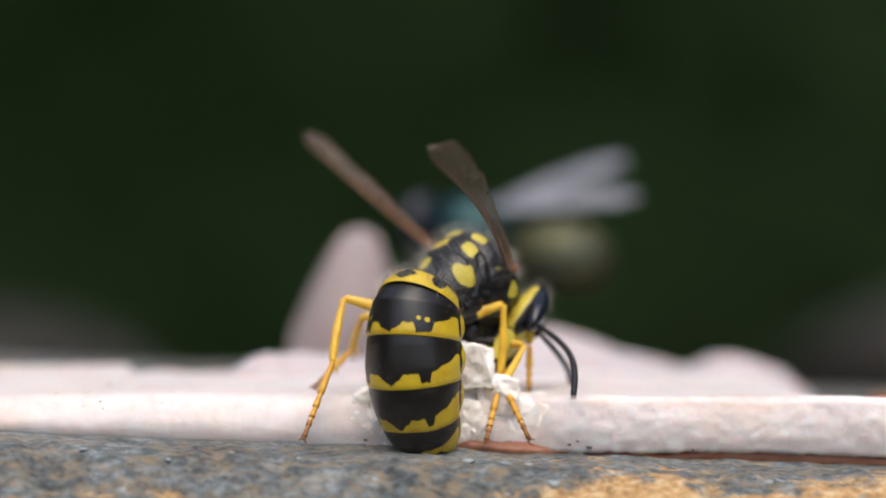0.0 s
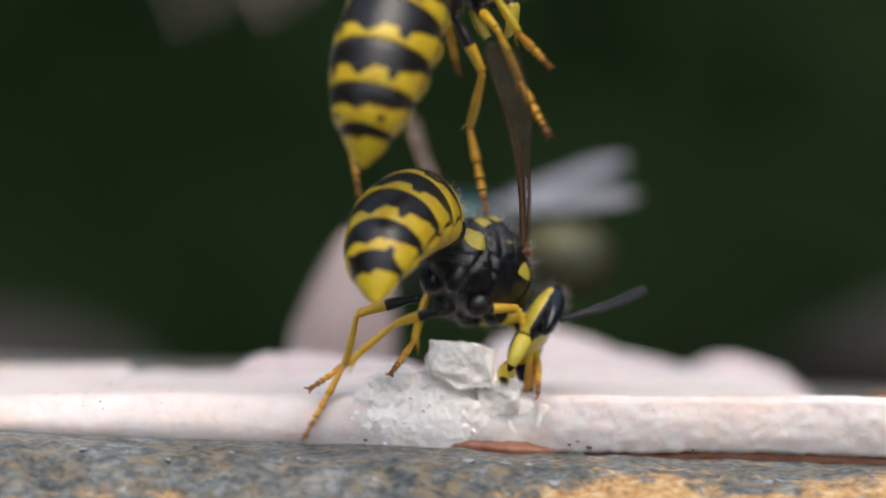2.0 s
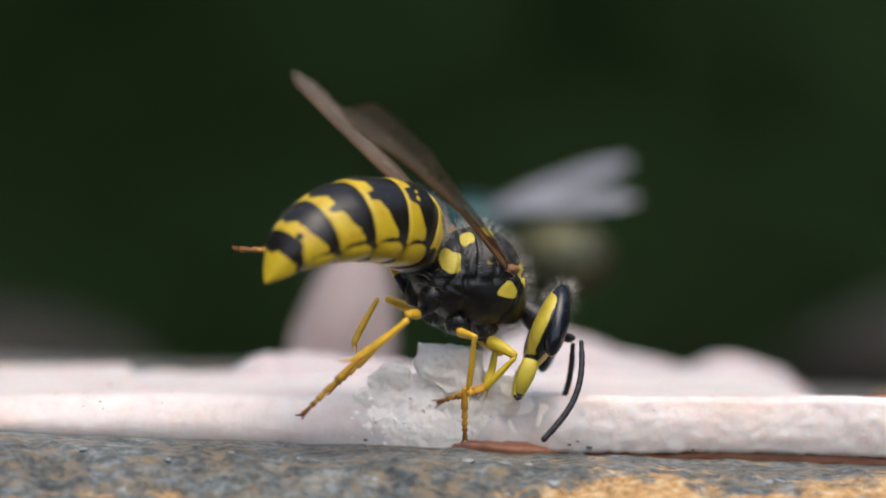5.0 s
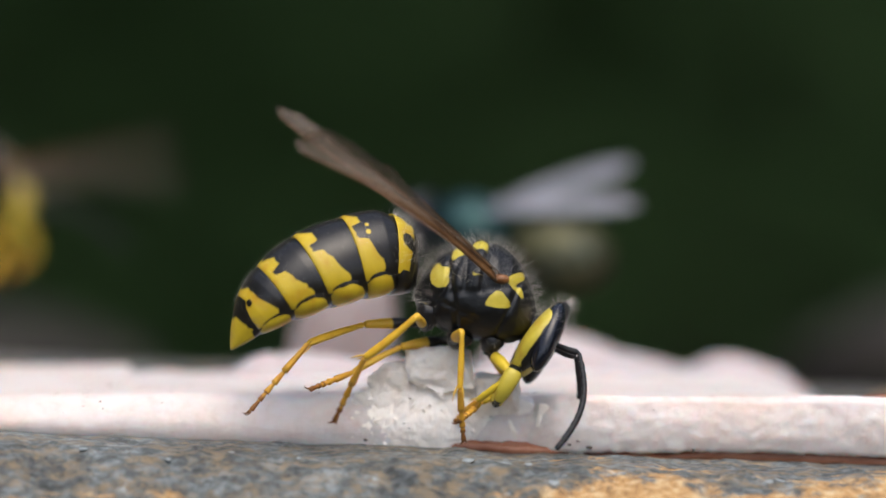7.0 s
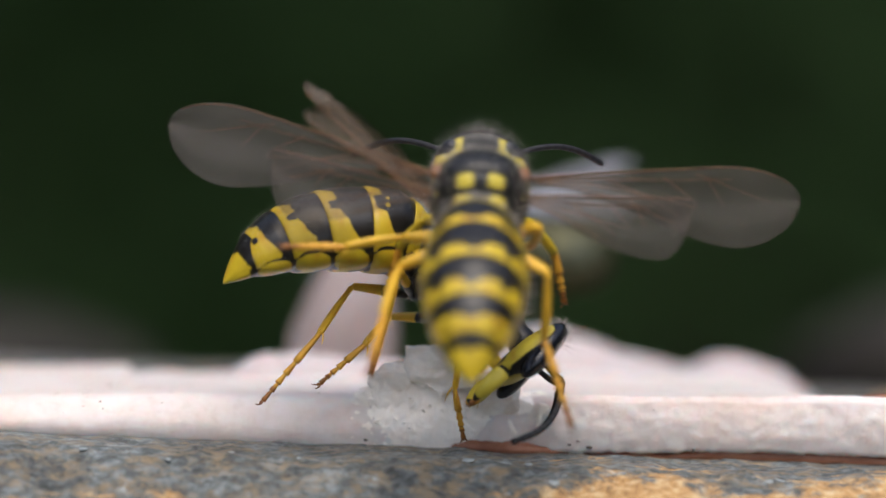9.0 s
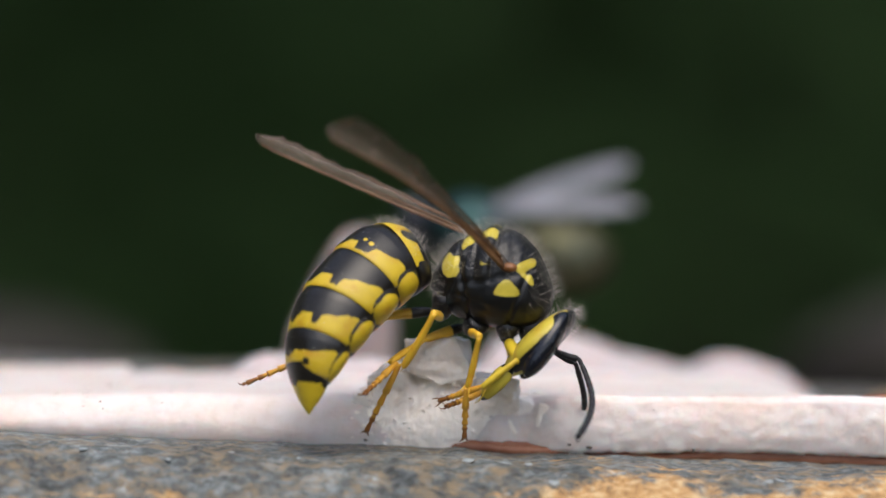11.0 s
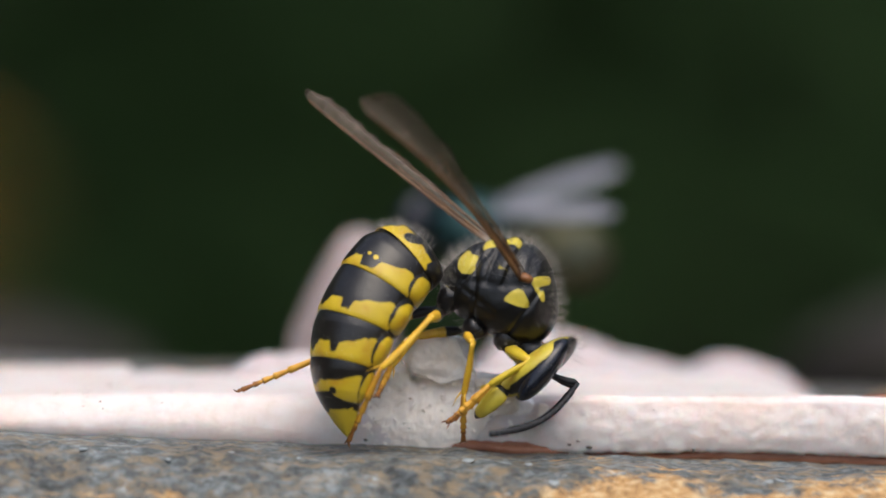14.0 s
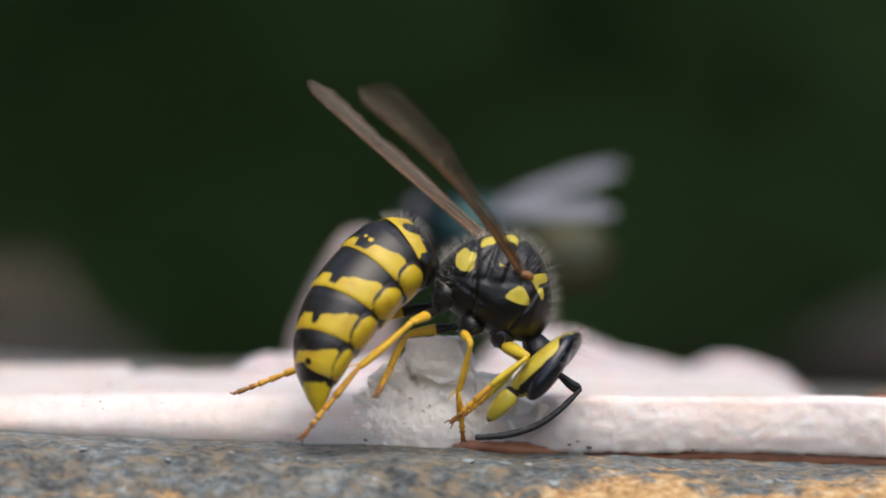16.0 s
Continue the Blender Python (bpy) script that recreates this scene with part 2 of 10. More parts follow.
def lerp_table(table, x):
    """Smooth reading of rows (x, a, b, ...) in rising x."""
    if x <= table[0][0]:
        return table[0][1:]
    for p, q in zip(table, table[1:]):
        if x <= q[0]:
            f = (x - p[0]) / (q[0] - p[0])
            return [a + (b - a) * f for a, b in zip(p[1:], q[1:])]
    return table[-1][1:]


def bell(x, mid, wide):
    return math.exp(-((x - mid) / wide) ** 2)


def hairs(name, parent, mat, roots, length, thick, lean, seed):
    """Fine tapering bristles on given (place, normal) roots."""
    rnd = random.Random(seed)
    bm = bmesh.new()
    for p, nrm in roots:
        d = (nrm + lean + Vector((rnd.gauss(0, 0.3), rnd.gauss(0, 0.3), rnd.gauss(0, 0.3)))).normalized()
        u = d.orthogonal().normalized() * thick
        w = d.cross(u)
        ln = length * rnd.uniform(0.5, 1.15)
        bend = Vector((rnd.gauss(0, 0.1), rnd.gauss(0, 0.1), rnd.gauss(0, 0.1))) * ln
        base = [bm.verts.new(p + u * math.cos(a) + w * math.sin(a) - d * 0.05) for a in (0, 2.1, 4.2)]
        midr = [bm.verts.new(p + d * ln * 0.55 + (u * math.cos(a) + w * math.sin(a)) * 0.7) for a in (0, 2.1, 4.2)]
        tip = bm.verts.new(p + d * ln + bend)
        for i in range(3):
            j = (i + 1) % 3
            bm.faces.new((base[i], base[j], midr[j], midr[i]))
            bm.faces.new((midr[i], midr[j], tip))
    ob = part(name, bm, mat, parent)
    return tagged(ob, kind="stuff")


# ---- the wasp ----
TRUNK = [(-2.15, .22, .2, -.2), (-2.02, .5, .5, -.42), (-1.8, .85, .95, -.68), (-1.5, 1.15, 1.38, -.9), (-1.1, 1.38, 1.72, -1.1),
         (-.6, 1.58, 2.0, -1.25), (0, 1.7, 2.18, -1.35), (.6, 1.72, 2.13, -1.35), (1.1, 1.64, 1.88, -1.32), (1.5, 1.48, 1.48, -1.26),
         (1.8, 1.22, 1.02, -1.12), (2.05, .85, .55, -.9), (2.2, .36, .1, -.5)]
SPOTS = [(-.06, .54, 2.05, .27, .30, .5), (-.80, .60, 1.77, .24, .30, .5), (-1.36, .86, .86, .33, .5, .36),
         (.78, 1.6, .40, .36, .6, .30), (-1.81, .85, -.42, .14, .5, .25), (-.08, 1.25, 1.14, .22, .3, .14)]


def spot_value(p):
    """Signed mark of the trunk's yellow: above 0.5 inside a spot."""
    best = -1.0
    y = abs(p.y)
    for x0, y0, z0, a, b, c in SPOTS:
        dz = (p.z - z0) / c
        width = a * (1.0 - 0.6 * max(-1, min(1, dz))) if x0 == .78 else a
        best = max(best, 1.0 - (abs((p.x - x0) / width) ** 3.5 + abs((y - y0) / b) ** 3.5 + abs(dz) ** 3.5) ** (1 / 3.5))
    best += 0.24 * noise.noise(Vector((p.x * 2.6, y * 2.6, p.z * 2.6)))
    a, b = Vector((1.75, .6, 1.35)), Vector((1.2, 1.38, 1.1))
    q = Vector((p.x, y, p.z))
    f = max(0, min(1, (q - a).dot(b - a) / (b - a).length_squared))
    best = max(best, 1.0 - (q - (a + (b - a) * f)).length / 0.19)
    c, d = Vector((1.2, 1.38, 1.1)), Vector((1.72, 1.3, .6))
    f = max(0, min(1, (q - c).dot(d - c) / (d - c).length_squared))
    best = max(best, 1.0 - (q - (c + (d - c) * f)).length / 0.17)
    return 0.5 + 0.5 * max(-1.0, min(1.0, best * 1.2))


def trunk_mesh():
    bm = bmesh.new()
    mk = mark_layer(bm)
    rows = []
    for i in range(73):
        x = -2.15 + 4.35 * i / 72
        hy, top, bot = lerp_table(TRUNK, x)
        ring = []
        for k in range(96):
            a = 2 * math.pi * k / 96
            s, c = math.sin(a), math.cos(a)
            mid = bot + (top - bot) * 0.42
            y = hy * math.copysign(abs(s) ** 0.9, s)
            z = mid + (top - mid) * c if c > 0 else mid + (mid - bot) * c
            p = Vector((x, y, z))
            out = Vector((0, s, c))
            # grooves between the plates, the swell of the scutellum and the side seams
            d = 0.0
            if c > 0.2:
                d -= 0.10 * bell(x, 0.32 - 0.12 * abs(y), 0.06) + 0.09 * bell(x, -0.48, 0.06) + 0.08 * bell(x, -1.12, 0.06)
                d += 0.07 * bell(x, -0.08, 0.22) + 0.03 * bell(x, -0.8, 0.14)
            if abs(s) > 0.6:
                d -= 0.09 * bell(z, 0.62 + 0.25 * x, 0.06) + 0.13 * bell(x + 0.25 * z, -0.75, 0.08) + 0.08 * bell(x - 0.3 * z, 1.15, 0.06)
                d -= 0.10 * bell(x - .4 * z, -1.35, 0.09) + 0.07 * bell(z + .3 * x, -.35, 0.06) * (x < .2)
                d += 0.06 * bell(x, .25, .45) * bell(z, -.35, .6)
            d += 0.025 * noise.noise(p * 3.0)
            p += out * d
            v = bm.verts.new(p)
            v[mk] = spot_value(p)
            ring.append(v)
        rows.append(ring)
    grid_faces(bm, rows, True)
    cap(bm, rows[0])
    cap(bm, rows[-1])
    for v in bm.verts:
        if v[mk] == 0.0:
            v[mk] = 0.1
    return bm


# gaster: share of length, half width, top and bottom above the belly line
GASTER = [(0, 0.181, 0.279, -0.12), (0.015, 0.502, 0.754, -0.2), (0.035, 0.953, 1.6, -0.22), (0.06, 1.25, 2.18, -0.24), (0.1, 1.43, 2.5, -0.26), (0.16, 1.55, 2.77, -0.3), (0.26, 1.67, 2.71, -0.34), (0.38, 1.73, 2.56, -0.38), (0.5, 1.68, 2.41, -0.38), (0.6, 1.55, 2.16, -0.36), (0.7, 1.41, 1.86, -0.3), (0.8, 1.15, 1.46, -0.22), (0.88, 0.823, 0.97, -0.14), (0.94, 0.502, 0.572, -0.08), (0.98, 0.22, 0.243, -0.03), (1, 0.0401, 0.0435, 0)]
RINGS = [0.0, .13, .282, .474, .668, .847, 1.0]
GASTER_LONG = 7.79


def gaster_point(s, phi, grow=1.0):
    hy, top, bot = lerp_table(GASTER, max(0.0, min(1.0, s)))
    mid = bot + (top - bot) * 0.40
    c, sn = math.cos(phi), math.sin(phi)
    z = mid + (top - mid) * c * grow if c > 0 else mid + (mid - bot) * c * grow
    lean = lerp_table([(0, -.25), (.1, -.085), (.2, .053), (.35, .203), (.7, .203), (1, .073)], s)[0]
    return Vector((-GASTER_LONG * s - lean * z, hy * sn * grow, z))


def band_edge(i, a):
    """Where the black of back plate i gives way to yellow, as a share of the plate's length, at the angle a from the ridge."""
    peak, far = ((0, 0), (.66, .34), (.62, .30), (.60, .28), (.50, .26))[i]
    f = peak + (0.06 if i == 1 else 0.0) * bell(a, .3, .3)
    f += 0.27 * max(0.0, 1.0 - a / 0.30) ** 0.9 * (1.0, 1.0, 1.0, 1.0, 0.6)[i]
    side, wide = ((0, 0), (.74, .19), (.74, .115), (.74, .10), (.74, .0))[i]
    if wide:
        f += 0.24 * max(0.0, min(1.0, (wide - abs(a - side)) / 0.045 + 0.5))
    f += (far - peak) * max(0.0, min(1.0, (a - .86) / .75)) ** 1.3
    return f + 0.10 * bell(a, 1.72, 0.13)


def band_value(i, q, phi):
    """Yellow mark of one back plate: q runs from its front to its rear."""
    a = abs(phi)
    ragged = 0.03 * noise.noise(Vector((phi * 9.0, q * 4.0, i * 3.7))) + 0.02 * noise.noise(Vector((phi * 25.0, q * 9.0, i * 5.1)))
    if i == 0:
        # yellow collar with a dark diamond on the ridge and a dark notch on each flank
        d = q - 0.50 - 0.10 * max(0.0, a - .4)
        d = min(d, max(abs(q - 0.66) / 0.24 + a / 0.36 - 1.0, -1) * 0.3)
        d = min(d, (math.hypot((a - .92) / 0.20, (q - 0.66) / 0.20) - 1) * 0.22)
        d = min(d, (1.75 - a) * 1.6)
    elif i < 5:
        d = q - band_edge(i, a)
        if i == 1:
            # two small tawny specks in each lobe
            d = max(d, (1 - math.hypot((a - .62) / .05, (q - .58) / .05)) * .2, (1 - math.hypot((a - .80) / .06, (q - .60) / .06)) * .2)
        if i == 4:
            d = min(d, (math.hypot((a - .76) / 0.13, (q - 0.76) / 0.09) - 1) * 0.25)
        d = min(d, (1.88 - a - 0.12 * (1 - q)) * 1.6, q - 0.20)
    else:
        d = q - 0.24 - 0.10 * max(0, 1 - a / 0.3) + .10 * max(0.0, a - .9)
    return 0.5 + 0.5 * max(-1.0, min(1.0, (d + ragged) * 3.0))


def plate_mesh(i):
    s0, s1 = RINGS[i], RINGS[i + 1]
    bm = bmesh.new()
    mk = mark_layer(bm)
    rows = []
    count = 30
    reach = 1.92
    across = 120
    if i:
        # the hidden front that slides under the plate before
        row = []
        for k in range(across + 1):
            v = bm.verts.new(gaster_point(s0 - 0.05, -reach + 2 * reach * k / across, 0.93))
            v[mk] = 0.0
            row.append(v)
        rows.append(row)
    for r in range(count + 1):
        q = r / count
        s = s0 + (s1 - s0) * q
        row = []
        grow = 0.985 + 0.04 * math.sin(2.3 * q) - 0.02 * max(0, q - 0.9) * 10
        if i in (0, 5):
            grow = 1.0 + 0.012 * q if i == 0 else 0.985
        for k in range(across + 1):
            phi = -reach + 2 * reach * k / across
            v = bm.verts.new(gaster_point(s, phi, grow))
            v[mk] = band_value(i, q, phi)
            row.append(v)
        rows.append(row)
    # turned-in rear lip
    last = []
    for k in range(across + 1):
        phi = -reach + 2 * reach * k / across
        v = bm.verts.new(gaster_point(s1 - 0.008, phi, 0.94))
        v[mk] = 0.1
        last.append(v)
    rows.append(last)
    grid_faces(bm, rows)
    return bm


def belly_mesh(i):
    """One belly plate: it swells on both flanks, yellow there and dark in its joints."""
    s0, s1 = RINGS[i] + (0.03 if i == 0 else 0.0), RINGS[i + 1]
    bm = bmesh.new()
    mk = mark_layer(bm)
    rows = []
    for r in range(25):
        q = r / 24
        s = s0 + (s1 - s0) * q
        row = []
        for k in range(61):
            phi = 1.62 + (2 * math.pi - 2 * 1.62) * k / 60
            a = abs(phi - math.pi)
            swell = 0.15 * math.sin(math.pi * min(1.0, q * .95 + .05)) ** .7 * bell(a, .98, .42)
            v = bm.verts.new(gaster_point(s, phi, 0.93 + 0.06 * math.sin(q * 2.2) + swell - 0.05 * max(0.0, q - 0.9) * 10))
            wide = 0.44 if i < 5 else .6
            d = 1 - (abs((a - .94) / wide) ** 2.6 + abs((q - .58) / .40) ** 2.6) ** (1 / 2.6)
            d = max(d, .3 - abs(q - .72) - .3 * a) if 0 < i < 5 else d
            d += .10 * noise.noise(Vector((a * 5, q * 4, i * 2.3)))
            if i == 5:
                d = q - .25
            v[mk] = 0.5 + 0.5 * max(-1.0, min(1.0, d * 2.2)) if i else 0.1
            row.append(v)
        rows.append(row)
    grid_faces(bm, rows)
    return bm


def curled(i, bend):
    """How ring i of the gaster sits when each joint bends by that many degrees."""
    m = Matrix()
    for s in RINGS[1:i + 1]:
        top = lerp_table(GASTER, s)[1]
        z = top * 0.45
        pivot = Vector((-GASTER_LONG * s - 0.3 * z, 0, z)) * MM
        m = m @ Matrix.Translation(pivot) @ pose(0, 0, 0, 0, -bend, 0) @ Matrix.Translation(-pivot)
    return m


def curl_walk(parts, rows):
    for i in range(1, 6):
        for ob in parts["rings"][i]:
            walk(ob, [(t, curled(i, bend)) for t, bend in rows])


def drop(p):
    """The head's length from crown to jaws."""
    return Vector((p[0], p[1], 1.1 - (.8 - p[2]) * 1.17))


def head_mesh():
    bm = bmesh.new()
    mk = mark_layer(bm)
    vs = blob(bm, (0, 0, 0), (1, 1, 1), None, 56, 72)
    for v in vs:
        d = v.co.normalized()
        x, y, z = d
        half = 1.0
        px = 0.55 + 0.62 * math.copysign(abs(x) ** 0.85, x)
        py = 1.68 * math.copysign(abs(y) ** 0.92, y) * (1.0 - 0.30 * max(0.0, -z) ** 2)
        pz = -0.62 + 1.42 * z
        if x < 0:
            px += 0.16 * (1 - abs(y))
        p = Vector((px, py, pz))
        # yellow temple stripe behind the eye, the face plate, and the spot between the feelers
        temple = min(0.25 - abs(px - 0.22 + 0.05 * pz), 0.9 - abs(pz + 0.75) * 0.62, abs(py) - 0.62)
        face = 0.5 - math.hypot(py / 1.5, (pz + 1.45) / 1.2) if px > 0.75 else -1
        brow = 0.16 - math.hypot(py * 0.8, (pz + 0.45)) * 0.6 if px > 0.8 else -1
        cheek = 0.15 - abs(px - 0.35) * 0.5 - abs(pz + 1.75) if pz < -1.4 else -1
        v[mk] = 0.5 + 0.5 * max(-1.0, min(1.0, max(temple, face, brow, cheek) * 3.0))
        v.co = drop(p)
    return bm


def eye_mesh(side):
    bm = bmesh.new()
    turn = Matrix.Rotation(radians(12 * side), 4, "X") @ Matrix.Rotation(radians(-18), 4, "Y")
    for v in blob(bm, (0.78, 1.12 * side, -0.58), (0.44, 0.64, 1.2), turn, 24, 32):
        v.co = drop(v.co)
    return bm


def mandible_mesh(side):
    bm = bmesh.new()
    mk = mark_layer(bm)
    tube(bm, [drop(q) for q in ((0.52, 0.80 * side, -1.85), (0.58, 0.84 * side, -2.1), (0.64, 0.72 * side, -2.5), (0.70, 0.46 * side, -2.9), (0.74, 0.2 * side, -3.05))],
         [0.22, 0.32, 0.30, 0.20, 0.06], 14, mk, [0.1, 0.95, 0.9, 0.7, 0.0], 0.6)
    return bm


def limb(kind, which, stout=1.0):
    """One leg segment along +x from its upper joint; z is its outer side."""
    bm = bmesh.new()
    mk = mark_layer(bm)
    size = {"f": 0.74, "m": 0.68, "h": 0.74}[which] * stout
    ln = {"f": (1.7, 1.65, 1.9), "m": (1.9, 2.05, 2.1), "h": (2.3, 2.5, 3.1)}[which]
    if kind == "femur":
        L = ln[0]
        xs = [0, .06, .14, .18, .3, .5, .7, .86, .96, 1.0]
        rs = [.15, .25, .23, .18, .27, .30, .26, .22, .21, .12]
        dark = {"f": .30, "m": .46, "h": .55}[which]
        ms = [0.5 + 0.5 * max(-1, min(1, (x - dark) * 5)) for x in xs]
        tube(bm, [(x * L, 0, 0.05 * math.sin(x * 3.1)) for x in xs], [r * size for r in rs], 16, mk, ms, 0.8)
    elif kind == "tibia":
        L = ln[1]
        xs = [0, .04, .12, .3, .55, .75, .9, .97, 1.0]
        rs = [.10, .17, .15, .18, .21, .21, .20, .17, .09]
        tube(bm, [(x * L, 0, 0.05 * math.sin(x * 3.1)) for x in xs], [r * size for r in rs], 16, mk, [1.0] * 9, 0.8)
        for dy in (-0.07, 0.09):
            tube(bm, [(L * .95, dy, -0.05), (L + .12, dy * 2, -0.16), (L + .42, dy * 2.5, -0.28)], [.035, .028, .006], 6, mk, [.75, .7, .5])
    else:
        L = ln[2]
        cuts = [0, .42, .60, .74, .85, 1.0]
        pts, rad, ms = [], [], []
        for j in range(5):
            a, b = cuts[j] * L, cuts[j + 1] * L
            w = (.122 - .008 * j) * stout
            for x, r, q in ((a, .6, .95 - .1 * j), (a + .05, .72, .9 - .12 * j), (a + (b - a) * .8, 1.05, .85 - .15 * j), (b - .02, 1.1, .7 - .15 * j)):
                pts.append((x, 0, 0))
                rad.append(w * r)
                ms.append(q)
        tube(bm, pts, rad, 10, mk, ms)
    return bm


def claw_mesh(L):
    bm = bmesh.new()
    for s in (-1, 1):
        tube(bm, [(L - .03, .02 * s, 0), (L + .10, .09 * s, .02), (L + .2, .14 * s, -.05), (L + .25, .14 * s, -.14)], [.04, .032, .022, .005], 6)
    blob(bm, (L + .06, 0, -.03), (.08, .06, .05), None, 6, 8)
    return bm


def scape_mesh():
    bm = bmesh.new()
    tube(bm, [(0, 0, 0), (.06, 0, 0), (.2, 0, .01), (.7, 0, .03), (.98, 0, .0), (1.1, 0, 0)], [.08, .12, .09, .115, .12, .06], 12)
    return bm


def flagellum_mesh():
    bm = bmesh.new()
    n = 12
    def spine(f):
        return Vector((4.3 * f, 0, 0.52 * math.sin(math.pi * f) ** 1.0))
    pts, rad = [], []
    for j in range(n):
        a, b = j / n, (j + 1) / n
        w = (.08 if j == 0 else .100 + .022 * j / n) * (1.0 if j < n - 1 else .92)
        for k, r in ((0, .82), (.12, 1.0), (.5, 1.03), (.9, 1.0)):
            pts.append(spine(a + (b - a) * k))
            rad.append(w * r)
    pts.append(spine(1.0))
    rad.append(.06)
    tube(bm, pts, rad, 12)
    return bm


def wing_outline(f, kind):
    """Front and rear edge at share f of the wing's length (mm)."""
    if kind == "folded":
        w = lerp_table([(0, .18), (.1, .22), (.36, .30), (.52, .50), (.63, .78), (.68, .72), (.8, .88), (.92, .92), (1, .70)], f)[0]
        end = math.sqrt(max(0.0, 1 - max(0.0, (f - 0.93) / 0.07) ** 2))
        return 0.16 * end * (0.6 + f), -w * end
    if kind == "fore":
        w = 0.16 + 2.55 * math.sin(min(1.0, f * 0.95) * math.pi * 0.60) ** 2.0
        end = math.sqrt(max(0.0, 1 - max(0.0, (f - 0.68) / 0.32) ** 2))
        return (0.12 + 0.3 * f) * end - 1.0 * (1 - end), -w * end - 1.0 * (1 - end)
    if kind == "fly":
        w = 0.30 + 0.95 * math.sin(min(1.0, f) * math.pi * 0.80) ** 0.9
        end = math.sqrt(max(0.0, 1 - max(0.0, (f - 0.75) / 0.25) ** 2))
        return 0.45 * w * end, -0.55 * w * end
    w = 0.2 + 1.9 * math.sin(min(1.0, f) * math.pi * 0.62) ** 1.4
    end = math.sqrt(max(0.0, 1 - max(0.0, (f - 0.8) / 0.2) ** 2))
    return 0.1 * end, -w * end


def wing_mesh(kind, L, side, torn=False):
    bm = bmesh.new()
    rows = []
    n = 60
    for i in range(n + 1):
        f = i / n
        a, b = wing_outline(min(f, 0.999), kind)
        if torn:
            cut = 1.0
            if f > 0.45:
                cut = 1 - .48 * min(1.0, (f - .45) / .2) + 0.06 * math.sin(f * 90) * min(1.0, (f - .45) / .1)
            if f > 0.93:
                cut *= 0.8
            b *= cut
        row = []
        for k in range(9):
            g = k / 8
            y = a + (b - a) * g + (-0.42 * math.sin(math.pi * f) if kind == "folded" and side < 0 else 0.0)
            pleat = 0.05 * math.sin(g * 9.0 + 1.0) * min(1.0, f * 3) if kind != "folded" else 0.11 * math.cos(g * 6.5) * min(1.0, f * 4)
            z = pleat + 0.30 * math.sin(f * 2.4) * (0.4 if kind == "folded" else 0.25)
            row.append(bm.verts.new((L * f, -y * side, z)))
        rows.append(row)
    grid_faces(bm, rows)
    bmesh.ops.solidify(bm, geom=bm.faces[:], thickness=0.012)
    return bm


def vein_mesh(kind, L, side):
    bm = bmesh.new()
    lines = [(0.0, 0.0, 0.97, 0.02, .075), (0.02, .25, 0.75, .16, .05), (0.03, .45, 0.62, .55, .045), (0.05, .7, 0.45, .9, .04)]
    if kind != "folded":
        lines += [(0.3, .3, 0.55, .75, .035), (0.5, .15, 0.62, .5, .035), (0.62, .1, 0.9, .45, .03), (0.66, .15, 0.72, .5, .03)]
    for f0, g0, f1, g1, r in lines:
        pts, rad = [], []
        for i in range(19):
            u = i / 18
            f, g = f0 + (f1 - f0) * u, g0 + (g1 - g0) * u
            a, b = wing_outline(min(f, 0.985), kind)
            pleat = 0.05 * math.sin(g * 9.0 + 1.0) * min(1.0, f * 3) if kind != "folded" else 0.11 * math.cos(g * 6.5) * min(1.0, f * 4)
            z = pleat + 0.30 * math.sin(f * 2.4) * (0.4 if kind == "folded" else 0.25)
            bow = -0.42 * math.sin(math.pi * f) if kind == "folded" and side < 0 else 0.0
            pts.append((L * f, -(a + (b - a) * g + bow) * side, z))
            rad.append(r * (1.15 - 0.8 * u) * (1.0 if kind == "folded" else 0.6))
        tube(bm, pts, rad, 6)
    return bm


STOCK = {}


def stock(key, build, mat, name):
    if key not in STOCK:
        STOCK[key] = finish(build(), name, mat)
    return STOCK[key]


def joined(name, key, build, mat, parent, m=None, label=""):
    """A part on a mesh that all the wasps share."""
    ob = new(name, stock(key, build, mat, name))
    ob.parent = parent
    if m is not None:
        ob.matrix_basis = m
    return tagged(ob, label)


def scatter_roots(mesh_fn, keep, count, seed):
    bm = mesh_fn()
    bm.normal_update()
    rnd = random.Random(seed)
    pool = [(v.co.copy(), v.normal.copy()) for v in bm.verts if keep(v.co)]
    bm.free()
    centre = Vector((0.2, 0, 0.2))
    picks = []
    for _ in range(count):
        p, nrm = rnd.choice(pool)
        if nrm.dot(p - centre) < 0:
            nrm = -nrm
        picks.append((p + Vector((rnd.uniform(-.05, .05), rnd.uniform(-.05, .05), 0)), nrm))
    return picks


